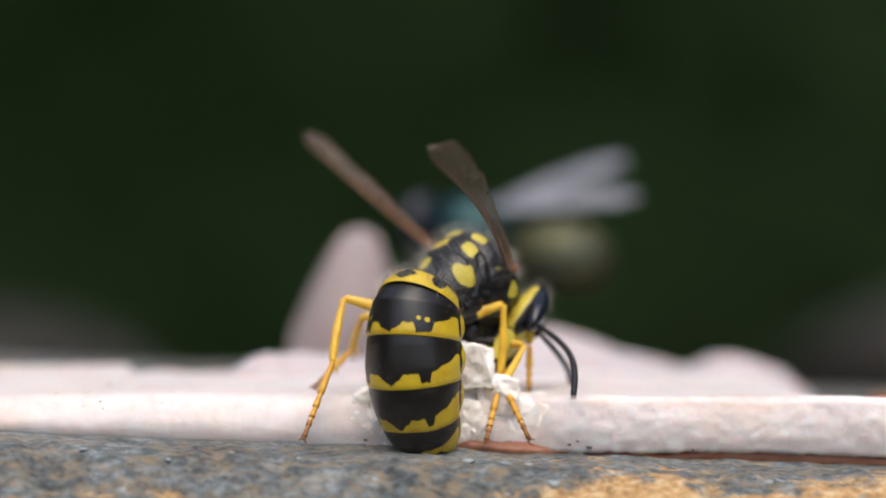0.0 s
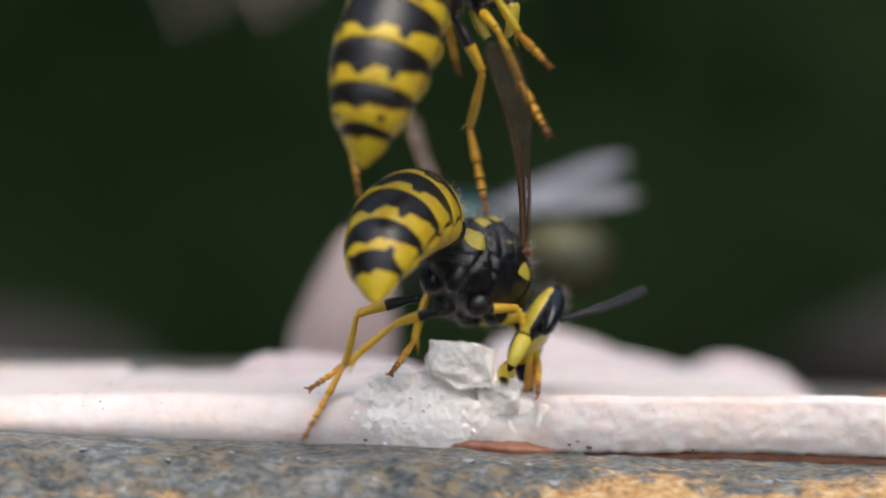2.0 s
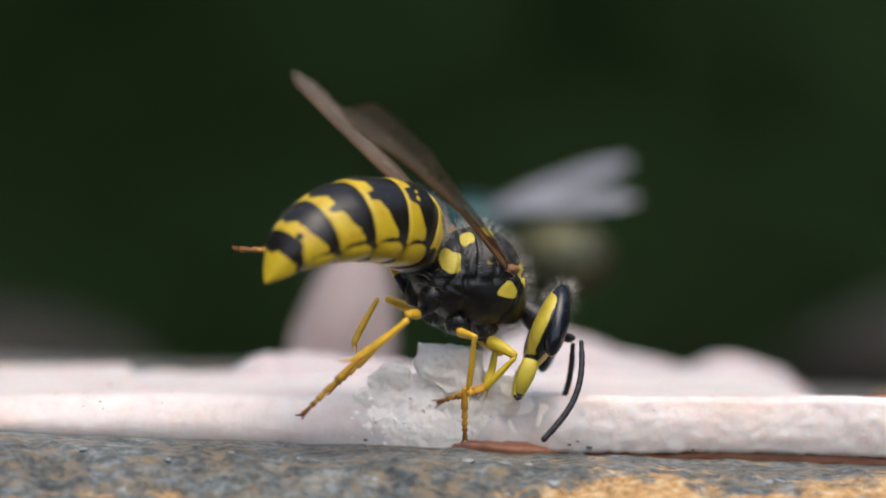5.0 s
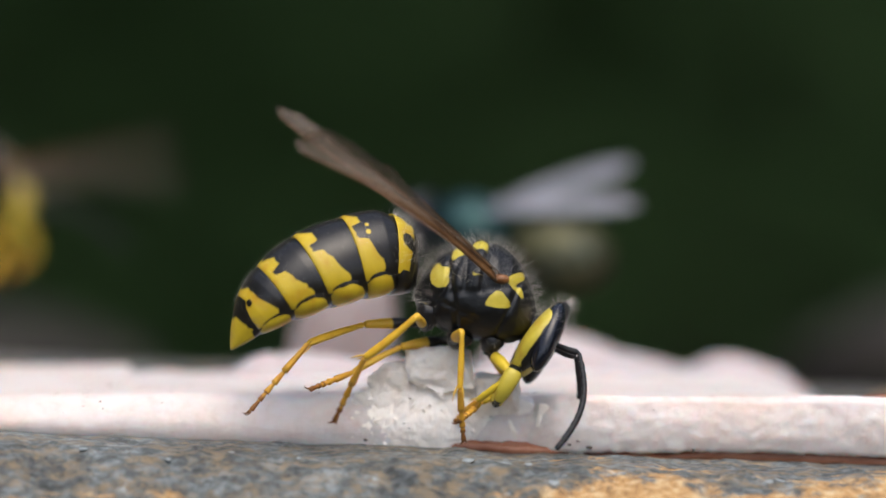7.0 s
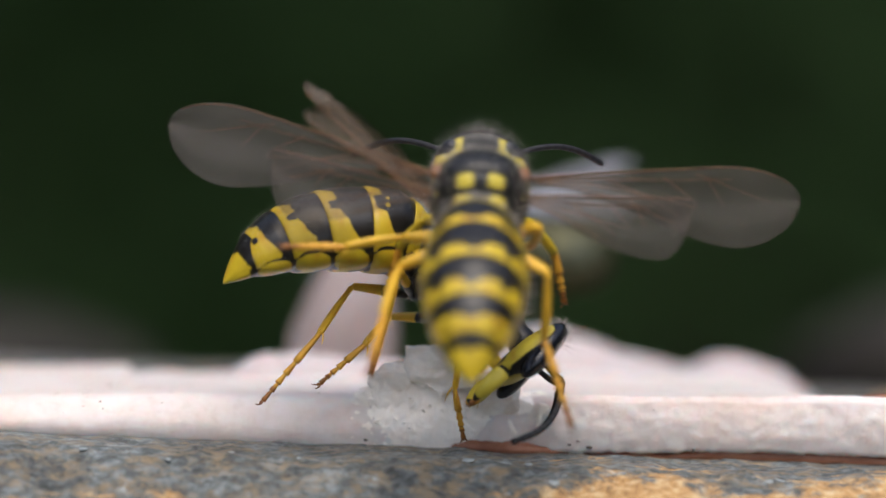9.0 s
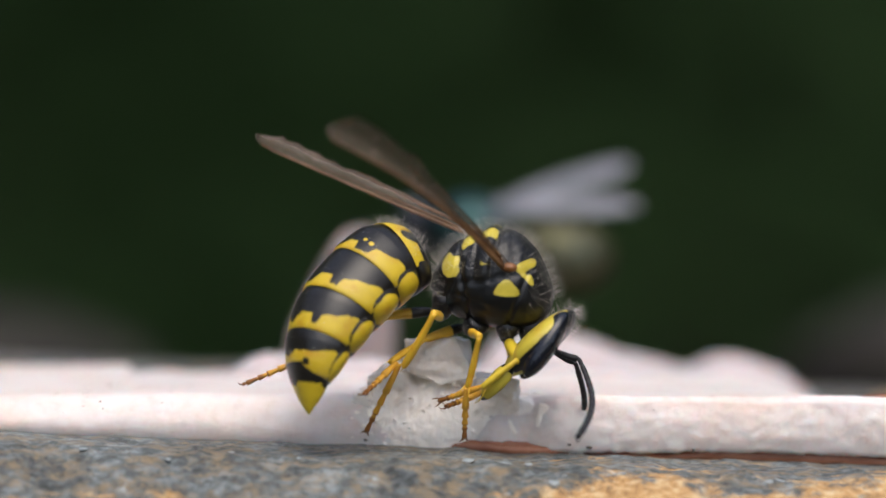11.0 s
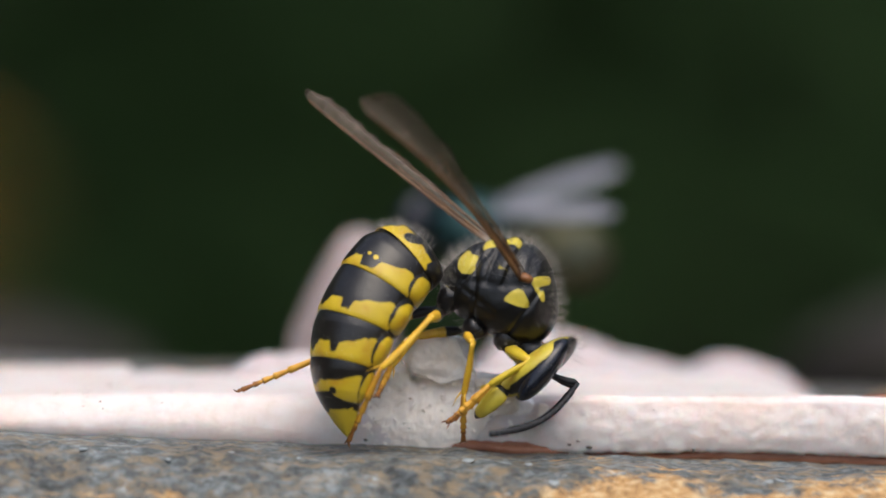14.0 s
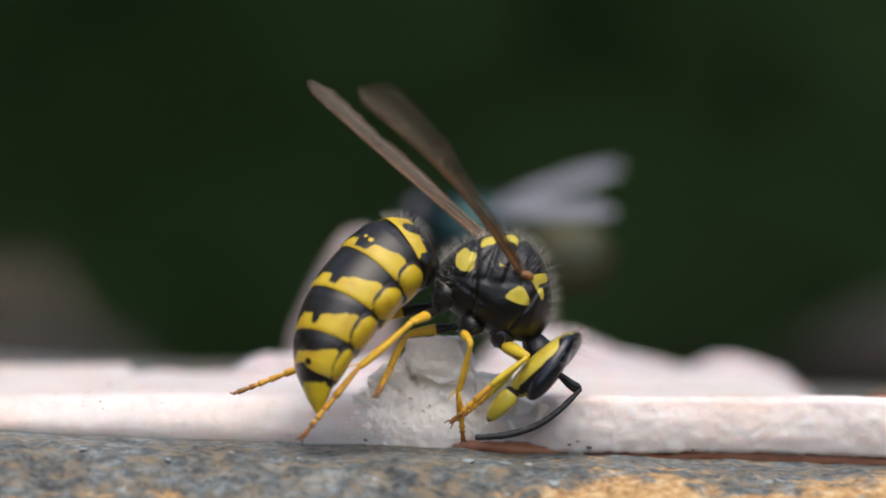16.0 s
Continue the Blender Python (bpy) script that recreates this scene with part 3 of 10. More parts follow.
# poses of the parts of a wasp that hangs in the air
HANG = {
    "femur_rf": at(0.60, -0.50, -1.55, 0, 18, -58),
    "tibia_rf": at(1.46, -1.87, -2.07, 10, 57, -73),
    "tarsus_rf": at(1.72, -2.74, -3.45, -20, 77, -117),
    "femur_rm": at(-0.60, -0.65, -1.55, -0, -3, -90),
    "tibia_rm": at(-0.60, -2.55, -1.45, -9, 37, -108),
    "tarsus_rm": at(-1.12, -4.10, -2.69, -12, 56, -112),
    "femur_rh": at(-1.65, -0.50, -1.10, 0, -6, -118),
    "tibia_rh": at(-2.72, -2.52, -0.86, -26, 43, -143),
    "tarsus_rh": at(-4.18, -3.62, -2.57, -34, 40, -165),
    "femur_lf": at(0.60, 0.50, -1.55, 0, 18, 58),
    "tibia_lf": at(1.46, 1.87, -2.07, -10, 57, 73),
    "tarsus_lf": at(1.72, 2.74, -3.45, 20, 77, 117),
    "femur_lm": at(-0.60, 0.65, -1.55, 0, -3, 90),
    "tibia_lm": at(-0.60, 2.55, -1.45, 9, 37, 108),
    "tarsus_lm": at(-1.12, 4.10, -2.69, 12, 56, 112),
    "femur_lh": at(-1.65, 0.50, -1.10, -0, -6, 118),
    "tibia_lh": at(-2.72, 2.52, -0.86, 26, 43, 143),
    "tarsus_lh": at(-4.18, 3.62, -2.57, 34, 40, 165),
}


def build_wasp(label, wings, hairy, stout=1.0, nod=at(2.3, 0, -.2, 0, 10, 0)):
    """A whole wasp: an empty at the middle of its trunk and all its parts. Returns it and the parts that move."""
    w = tagged(new("wasp"), label, "wasp", "wasps")
    w.empty_display_size = 0.002
    p = {}
    trunk = joined("thorax", "trunk", trunk_mesh, M_FACE, w, None, "black hairy thorax with yellow spots")
    for s in (-1, 1):
        joined("tegula", "teg%d" % s, lambda: tegula_mesh(s), M_TAWNY, trunk, None, "tawny wing-base scale")
        for x, y, z, tx, ty, tz in ((.9, .75, -.95, .6, .5, -1.55), (-.2, .85, -1.0, -.6, .65, -1.55), (-1.5, .62, -.2, -1.65, .5, -1.1)):
            joined("coxa", "coxa%d%g" % (s, x), lambda: coxa_mesh(x, y * s, z, tx, ty * s, tz), M_BLACK, trunk)
            if hairy:
                hairs("pale_hair", trunk, M_HAIR, scatter_roots(lambda: coxa_mesh(x, y * s, z, tx, ty * s, tz), lambda c: True, 110, 50 + s), 0.22, 0.0014, Vector((-0.3, 0, -0.1)), 60 + s)
    if hairy:
        hairs("pale_hair", trunk, M_HAIR, scatter_roots(trunk_mesh, lambda c: c.z > 0.7 or (c.z > -0.2 and abs(c.x) > 1.5) or c.z < -1.1, 2100, 5), 0.60, 0.0016, Vector((0.05, 0, 0.12)), 3)
        hairs("dark_hair", trunk, M_DARK_HAIR, scatter_roots(trunk_mesh, lambda c: c.z > 1.0, 130, 6), 0.8, 0.0036, Vector((0.15, 0, 0.25)), 4)
    head = joined("head", "head", head_mesh, M_FACE, w, None, "black head with yellow temple stripe")
    for s in (-1, 1):
        joined("eye", "eye%d" % s, lambda: eye_mesh(s), M_EYE, head, None, "glossy black compound eye")
        joined("mandible", "mandible%d" % s, lambda: mandible_mesh(s), M_FACE, head, None, "yellow mandible with dark tip")
    joined("neck", "neck", neck_mesh, M_BLACK, head, None, "short black neck")
    for x, y, z in ((.62, 0, .80), (.5, .22, .83), (.5, -.22, .83)):
        joined("ocellus", "oc%g%g" % (x, y), lambda: ocellus_mesh(x, y, z), M_EYE, head)
    if hairy:
        hairs("pale_hair", head, M_HAIR, scatter_roots(head_mesh, lambda c: c.z > -0.3, 420, 8), 0.50, 0.0017, Vector((0.3, 0, 0.2)), 9)
        hairs("dark_hair", head, M_DARK_HAIR, scatter_roots(head_mesh, lambda c: c.z > 0.35, 60, 18), 0.75, 0.0036, Vector((0.2, 0, 0.3)), 19)
    p["head"] = head
    gaster = tagged(new("gaster"), "black and yellow banded abdomen")
    gaster.parent = w
    gaster.empty_display_size = 0.002
    for i in range(6):
        p.setdefault("rings", []).append([joined("tergite", "plate%d" % i, lambda: plate_mesh(i), M_SHELL, gaster),
                                          joined("sternite", "belly%d" % i, lambda: belly_mesh(i), M_SHELL, gaster)])
    if hairy:
        hairs("pale_hair", gaster, M_HAIR, scatter_roots(lambda: plate_mesh(0), lambda c: c.z > 1.0, 420, 11), 0.42, 0.0026, Vector((0.2, 0, 0.4)), 12)
        for i in range(1, 5):
            p["rings"][i].append(hairs("pale_hair", gaster, M_HAIR, scatter_roots(lambda: plate_mesh(i), lambda c: c.z > -0.2, 700, 30 + i), 0.16, 0.0009, Vector((-0.6, 0, 0.1)), 40 + i))
    p["gaster"] = gaster
    for s, k in ((-1, "r"), (1, "l")):
        p["scape_" + k] = joined("scape", "scape", scape_mesh, M_FEELER, w)
        p["flag_" + k] = joined("flagellum", "flagellum", flagellum_mesh, M_FEELER, w)
        for leg in "fmh":
            thigh = M_FRONT if leg == "f" else M_LEG
            p["femur_" + k + leg] = joined("femur", "femur%s%g" % (leg, stout), lambda: limb("femur", leg, stout), thigh, w)
            p["tibia_" + k + leg] = joined("tibia", "tibia%s%g" % (leg, stout), lambda: limb("tibia", leg, stout), thigh, w)
            t = p["tarsus_" + k + leg] = joined("tarsus", "tarsus%s%g" % (leg, stout), lambda: limb("tarsus", leg, stout), M_TARSUS, w)
            joined("claw", "claw" + leg, lambda: claw_mesh({"f": 1.9, "m": 2.1, "h": 3.1}[leg]), M_TAWNY, t)
        if wings == "folded":
            torn = s == 1
            a = p["wing_" + k] = joined("wing", "fold" + k, lambda: wing_mesh("folded", 10.4, s, torn), M_WING, w, None,
                                        "torn brown folded wing" if torn else "brown folded wing")
            joined("wing_vein", "foldvein" + k, lambda: vein_mesh("folded", 10.4, s), M_VEIN, a)
        else:
            a = p["wing_" + k] = joined("forewing", "fore" + k, lambda: wing_mesh("fore", 10.2, s), M_WING_OPEN, w)
            joined("wing_vein", "forevein" + k, lambda: vein_mesh("fore", 10.2, s), M_VEIN, a)
            b = p["hind_" + k] = joined("hindwing", "hind" + k, lambda: wing_mesh("hind", 6.4, s), M_WING_OPEN, w)
            joined("wing_vein", "hindvein" + k, lambda: vein_mesh("hind", 6.4, s), M_VEIN, b)
    for i in range(6):
        for ob in p["rings"][i]:
            ob.matrix_basis = curled(i, 3.0)
    for k, m in HANG.items():
        p[k].matrix_basis = m
    p["head"].matrix_basis = nod
    p["gaster"].matrix_basis = at(-2.15, 0, 0, 0, 0, 0)
    for s, k in ((-1, "r"), (1, "l")):
        base = p["head"].matrix_basis @ at(.95, .4 * s, -.45, 0, -8, 34 * s)
        p["scape_" + k].matrix_basis = base
        p["flag_" + k].matrix_basis = base @ at(1.1, 0, 0, 0, 22, 22 * s)
    return w, p


def tegula_mesh(s):
    bm = bmesh.new()
    blob(bm, (.78, 1.5 * s, 1.12), (.30, .22, .17), None, 10, 14)
    return bm


def coxa_mesh(x, y, z, tx, ty, tz):
    bm = bmesh.new()
    a, b = Vector((x, y, z)), Vector((tx, ty, tz))
    tube(bm, [a, a.lerp(b, .3), a.lerp(b, .7), b, b + (b - a).normalized() * .06], [.40, .46, .40, .25, .1], 16)
    return bm


def neck_mesh():
    bm = bmesh.new()
    tube(bm, [(.3, 0, -.45), (-.1, 0, -.40), (-.45, 0, -.3), (-.8, 0, -.15), (-1.0, 0, -.1)], [.6, .5, .36, .36, .2], 14)
    return bm


def ocellus_mesh(x, y, z):
    bm = bmesh.new()
    blob(bm, (x, y, z), (.09, .09, .07), None, 8, 10)
    return bm


# ---- the place: ground, garden wall, hedge ----
def noisy_sheet(nx, ny, place):
    bm = bmesh.new()
    rows = [[bm.verts.new(place(i / nx, j / ny)) for i in range(nx + 1)] for j in range(ny + 1)]
    grid_faces(bm, rows)
    return bm


def ground():
    bm = noisy_sheet(60, 60, lambda u, v: Vector(((u - .5) ** 3 * 4.0e6, (v - .5) ** 3 * 4.0e6 + 1500.0,
                                                 -1000.0 + 25.0 * noise.noise(Vector((u * 30, v * 30, 0))))))
    return thing("ground", bm, M_GROUND, "dark shaded garden soil under the hedge", "ground", "", "structure")


def garden_wall():
    bm = bmesh.new()
    bmesh.ops.create_cube(bm, size=1.0, matrix=Matrix.Translation((0, 42, -504)) @ Matrix.Diagonal((420, 100, 990, 1)))
    bmesh.ops.subdivide_edges(bm, edges=bm.edges[:], cuts=10, use_grid_fill=True)
    for v in bm.verts:
        v.co += Vector((noise.noise(v.co * 0.03), noise.noise(v.co * 0.03 + Vector((9, 0, 0))), 0)) * 4.0
        if v.co.z < -20:
            v.co.z += noise.noise(v.co * 0.02) * 4
    return thing("garden_wall", bm, M_WALLSTONE, "rough brown stone garden wall under the slate", "wall", "", "structure")


def hedge(label, m, count, seed, deep=450.0, tall=2700.0, leaf=1.0):
    """A dense tall hedge: woody stems and many leaves; its upper part, out of view, leans out by deep to shade the
    foot.
    """
    rnd = random.Random(seed)
    root = tagged(new("hedge"), label, "hedge", "hedges round the wall", "structure")
    root.matrix_basis = m
    bm = bmesh.new()
    for i in range(26):
        x = -1900 + 150 * i + rnd.uniform(-40, 40)
        y = 300 + rnd.uniform(-60, 60)
        pts = [Vector((x, y, 0))]
        for k in range(6):
            pts.append(pts[-1] + Vector((rnd.uniform(-90, 90), rnd.uniform(-40, 40) - 90 * (k > 2), tall * .155)))
        tube(bm, pts, [28, 24, 20, 16, 12, 8, 4], 7)
    part("stem", bm, M_WOOD, root)
    bm = noisy_sheet(40, 30, lambda u, v: Vector((-2200 + 4400 * u, 420 - deep * max(0.0, min(1.0, (v * tall - 1000) / 500.0)) ** 1.5
                                                  + 60 * noise.noise(Vector((u * 30, v * 20, seed))), tall * v)))
    bmesh.ops.solidify(bm, geom=bm.faces[:], thickness=120.0)
    part("inner_growth", bm, M_LEAF, root)
    verts, faces = [], []
    for i in range(count):
        c = Vector((rnd.uniform(-2100, 2100), rnd.uniform(0, 500), rnd.uniform(10, tall)))
        c.y += 70 * noise.noise(Vector((c.x * .004, c.z * .004, 3))) - deep * max(0.0, min(1.0, (c.z - 1000) / 500.0)) ** 1.5
        d = Vector((rnd.gauss(0, 1), rnd.gauss(-.5, .8), rnd.gauss(-.3, 1))).normalized()
        u = Matrix.Rotation(rnd.uniform(0, 6.28), 3, d) @ d.orthogonal().normalized()
        w = d.cross(u)
        L = rnd.uniform(60, 115) * leaf
        k = len(verts)
        for a, b, e in ((0, 0, 0), (.35, .30, 6), (.7, .24, 4), (1, 0, -6), (.7, -.24, 4), (.35, -.30, 6)):
            verts.append((c + u * (a * L) + w * (b * L) + d * e) * MM)
        faces += [(k, k + 1, k + 2, k + 3), (k, k + 3, k + 4, k + 5)]
    me = bpy.data.meshes.new("foliage")
    me.from_pydata([tuple(v) for v in verts], [], faces)
    me.materials.append(M_LEAF)
    ob = new("foliage", me)
    ob.parent = root
    tagged(ob, kind="stuff")
    return root


def slate_crest(x):
    return -0.22 - 0.040 * x + 0.10 * noise.noise(Vector((x * .25, 1.7, 0))) + 0.05 * noise.noise(Vector((x * 1.3, 4.7, 0)))


def slate():
    """A cleft slate: flat top that dips to the right, a rough rounded front edge, layered face."""
    bm = bmesh.new()
    prof = []
    for i in range(12):
        prof.append((26.0 - 24.0 * i / 11, 0.0))
    for i in range(1, 22):
        prof.append((2.0 - 4.6 * i / 21, 0.0))
    for i in range(1, 25):
        a = i / 24
        prof.append((-2.6 - 3.6 * a ** 0.75, -2.6 * a ** 1.5))
    for i in range(1, 8):
        prof.append((-6.2 - 0.4 * i / 7, -2.6 - 6.0 * i / 7))
    prof += [(0, -8.8), (26, -8.8), (26, -.2)]
    rows = []
    nx = 360
    for i in range(nx + 1):
        x = -36 + 72 * i / nx
        ring = []
        for y, z in prof:
            p = Vector((x, y, z))
            lift = slate_crest(x) if z > -6 else (-0.22 - 0.040 * x) * max(0, (z + 8.8) / 2.8)
            rough = 0.16 * noise.fractal(p * 0.55, 1.0, 2.0, 5) + 0.07 * noise.fractal(p * 2.2 + Vector((7, 0, 0)), 0.9, 2.0, 4)
            step = 0.12 * math.floor(2.0 * noise.noise(Vector((x * .16, y * .5, z * 1.2))) + .5)
            back = 1.0 if y < 0.5 else 0.35
            q = p + Vector((0, -rough * (1 if z < 0 else 0.3) - (step if z < -.2 else 0), lift + (rough + (step * .5 if z < 0 else 0)) * back if z > -6 else lift))
            ring.append(bm.verts.new(q))
        rows.append(ring)
    grid_faces(bm, rows, True)
    for ring in (rows[0], rows[-1]):
        bm.faces.new(ring)
    stone = thing("slate", bm, M_SLATE, "weathered grey slate with rusty patches and cleft edge", "slate")
    for x, y, r in ((.9, -2.7, .20), (2.1, -2.8, .24), (3.0, -2.7, .13), (3.8, -4.1, .22), (4.3, -3.7, .12), (-7.4, -2.9, .10), (-12.6, -3.0, .14),
                    (6.3, -3.4, .10), (-3.0, -2.8, .09), (8.8, -3.1, .12), (-9.6, -3.6, .10), (11.4, -3.5, .13)):
        a = max(0.0, (-2.6 - y) / 3.6) ** (1 / 0.75)
        spot = bmesh.new()
        bmesh.ops.create_icosphere(spot, subdivisions=3, radius=1.0)
        off = Vector((x, y, 5))
        for v in spot.verts:
            k = r * (1 + .5 * noise.noise(v.co * 1.7 + off))
            v.co = Vector((v.co.x * k * 1.1, v.co.y * k * .8, v.co.z * k * .28))
        part("lichen", spot, M_LICHEN, stone, "", at(x, y, slate_crest(x) - 2.6 * a ** 1.5 + .02, 12 + 40 * a))
    return stone


def slab_top(x):
    return 1.66 + 0.08 * noise.noise(Vector((x * .35, 2.2, 0))) + 0.02 * max(0, x) * -0.2


def meat_slab():
    """A thick pale slice that lies along the slate: cut front face, gently uneven top, ragged back."""
    bm = bmesh.new()
    rows = []
    nx = 520
    for i in range(nx + 1):
        x = -30 + 60 * i / nx
        base = -0.36 - 0.036 * x + 0.24 * max(0.0, min(1.0, (x - 1.0) / 8.0)) + 0.05 * noise.noise(Vector((x * 2.1, 0, 9)))
        base += 0.10 * max(0.0, min(1.0, (x - 7) / 5))
        base += (0.05 * noise.noise(Vector((x * 3.3, 2, 9))) + 0.035 * noise.noise(Vector((x * 9.0, 5, 9)))) * max(0.0, min(1.0, (x - 3) / 2))
        top = slab_top(x)
        bite = 0.95 * bell(x, 2.9, 0.75) + 0.5 * bell(x, 1.0, 1.4) + 0.35 * bell(x, -1.8, 1.2)
        back = 13.5 + 1.2 * noise.noise(Vector((x * .18, 8, 0))) + 0.6 * noise.noise(Vector((x * .9, 5, 0)))
        back -= 10.6 * max(0.0, min(1.0, (x - 11.5) / 2.4))
        rear = 0.06 if x < -11.7 else -0.24
        rim = 0.15 + 0.35 * max(0.0, min(1.0, (1.0 - x) / 6))
        prof = [(1.2, base)]
        for k in range(1, 19):
            a = k / 18
            prof.append((0.9 + 0.25 * math.sin(a * 3.0) * -1, base + (top - base - rim) * a))
        for k in range(1, 7):
            a = k / 6 * math.pi / 2
            prof.append((0.95 + 2 * rim * (1 - math.cos(a)), top - rim + rim * math.sin(a)))
        for k in range(1, 31):
            a = k / 30
            prof.append((.95 + 2 * rim + (back - .95 - 2 * rim) * a, top - (0.25 - rear) * a + 0.05 * noise.noise(Vector((x * .3, a * 5, 1)))))
        prof += [(back + .3, top - .7), (back, base + .1), (6, base)]
        ring = []
        for j, (y, z) in enumerate(prof):
            p = Vector((x, y, z))
            front = 1.0 if 0 < j < 26 else (0.10 if j < 56 else 0)
            r = 0.08 * noise.fractal(p * 0.6, 1, 2, 3) + (0.045 * noise.fractal(p * 3.0 + Vector((3, 0, 0)), .8, 2, 3) + 0.02 * abs(noise.noise(p * 7.0))) * max(0.15, min(1.0, (x + 5) / 4))
            h = (z - base) / max(.1, top - base)
            inward = bite * (0.35 + 0.65 * h) * bell(y, 1.0, 2.2)
            ring.append(bm.verts.new(p + Vector((0, (-r * front) + inward, r * 0.6 * front - .5 * bite * max(0, h - .6) * bell(y, 1.0, 1.6)))))
        rows.append(ring)
    grid_faces(bm, rows, True)
    for ring in (rows[0], rows[-1]):
        bm.faces.new(ring)
    slice_of_meat = thing("meat_slice", bm, M_MEAT, "thick pale raw meat slice lying on the slate", "meat")
    rnd = random.Random(29)
    drop = bmesh.new()
    bmesh.ops.create_icosphere(drop, subdivisions=3, radius=1.0)
    first = None
    for k in range(34):
        x = rnd.choice((rnd.uniform(4.2, 12), rnd.uniform(4.2, 15), rnd.uniform(-15, -4.5)))
        r = rnd.uniform(.028, .062)
        z = rnd.uniform(-.1, 1.35) - .018 * max(0, x)
        m = at(x, .84 + .06 * rnd.random(), z) @ Matrix.Diagonal((r, r * .6, r * rnd.uniform(.8, 1.3), 1))
        if first is None:
            first = part("droplet", drop, M_WATER, slice_of_meat, "", m)
        else:
            share("droplet", first, slice_of_meat, m)
    edge = bmesh.new()
    bmesh.ops.create_icosphere(edge, subdivisions=4, radius=1.0)
    for v in edge.verts:
        k = 1 + .35 * noise.fractal(v.co * 1.6, .9, 2, 4)
        v.co = Vector((v.co.x * 1.3 * k, v.co.y * .5 * k, v.co.z * .13 * k))
    part("crust", edge, M_SKIN, slice_of_meat, "browned crust on the upper edge", at(15.9, 1.6, slab_top(15.9) - .02, 0, -5, 0))
    return slice_of_meat


def rind():
    """The thin browned rind under the slice: a flat layer with a broken front edge, bared at the bite."""
    bm = bmesh.new()
    rows = []
    for i in range(521):
        x = -0.6 + 30.6 * i / 520
        z = -0.30 - 0.040 * x
        bare = max(0.0, min(1.0, (x + .6) / 1.4, (4.6 - x) / 1.2))
        crest = max(0.0, min(1.0, (x + .6) / 1.5, (5.5 - x) / 4.6))
        thick = 0.30 * max(0.0, min(1.0, (x - 8.0) / 2.0)) + 0.15 + 0.26 * crest + 0.07 * noise.fractal(Vector((x * 1.7, 7, 3)), .9, 2, 4)
        thick *= max(0.15, min(1.0, (x + .6) / 1.2))
        y0 = 1.12 - 0.38 * bare - 0.06 * noise.fractal(Vector((x * 1.1, 2, 5)), .9, 2, 4)
        ring = []
        for y, q in ((y0 + .05, 0), (y0 - .02, .3), (y0, .62), (y0 + .04, .86), (y0 + .13, 1.0), (y0 + .6, 1.1 + .35 * bare), (2.6, 1.1 + .6 * bare), (2.6, -.2), (y0 + .3, -.2)):
            n = noise.fractal(Vector((x * 2.2, y * 2, q * 3)), .9, 2, 4)
            ring.append(bm.verts.new((x, y + .04 * n, z + thick * q + .02 * n)))
        rows.append(ring)
    grid_faces(bm, rows, True)
    for ring in (rows[0], rows[-1]):
        bm.faces.new(ring)
    return thing("meat_rind", bm, M_SKIN, "thin browned orange rind under the meat slice", "rind")


def lump(name, centre, radii, mat, label, category, seed, rough=0.22, freq=0.5, group="", detail=4, turn=None, taper=0.0):
    """An uneven lump with its own rough skin."""
    bm = bmesh.new()
    bmesh.ops.create_icosphere(bm, subdivisions=detail, radius=1.0)
    off = Vector((seed * 3.1, seed * 1.7, seed * 0.9))
    r0 = sum(radii) / 3
    for v in bm.verts:
        d = v.co.normalized()
        k = 1.0 + rough * noise.fractal(d * 1.6 * freq * 2 + off, 1.0, 2.0, 5)
        k += rough * 0.5 * noise.noise(d * 5 + off)
        thin = 1.0 - taper * d.z
        v.co = Vector((d.x * radii[0] * thin, d.y * radii[1] * thin, d.z * radii[2])) * k
    if turn is not None:
        bm.transform(turn)
    ob = thing(name, bm, mat, label, category, group)
    ob.matrix_basis = at(*centre)
    return ob


def chunk_mesh(centre, size, seed, rough=0.10):
    """A broken wet piece of meat: flat fracture faces, ragged rims."""
    rnd = random.Random(seed)
    bm = bmesh.new()
    for k in range(24):
        d = Vector((rnd.gauss(0, 1), rnd.gauss(0, 1), rnd.gauss(0, 1))).normalized()
        d = Vector([max(-.8, min(.8, c * 1.25)) for c in d]) * rnd.uniform(.9, 1.15)
        bm.verts.new((d.x * size[0], d.y * size[1], d.z * size[2]))
    bmesh.ops.convex_hull(bm, input=bm.verts[:])
    loose = [v for v in bm.verts if not v.link_faces]
    bmesh.ops.delete(bm, geom=loose, context="VERTS")
    for k in range(3):
        bmesh.ops.subdivide_edges(bm, edges=bm.edges[:], cuts=1, use_grid_fill=True, smooth=0.04)
        bmesh.ops.triangulate(bm, faces=bm.faces[:])
    for edge_len in (0.30, 0.16):
        bmesh.ops.subdivide_edges(bm, edges=[e for e in bm.edges if e.calc_length() > edge_len], cuts=1, use_grid_fill=True)
        bmesh.ops.triangulate(bm, faces=bm.faces[:])
    bm.normal_update()
    off = Vector((seed * 2.3, seed * 5.1, seed * 0.7))
    moves = []
    for v in bm.verts:
        n = noise.fractal(v.co * 1.3 + off, .9, 2, 3) * rough * 0.9 + noise.fractal(v.co * 4.0 + off, .7, 2, 2) * rough * .10 - abs(noise.noise(v.co * 1.6 + off)) * rough * .3
        moves.append(v.normal * n)
    for v, d in zip(bm.verts, moves):
        v.co += d + Vector(centre)
    return bm


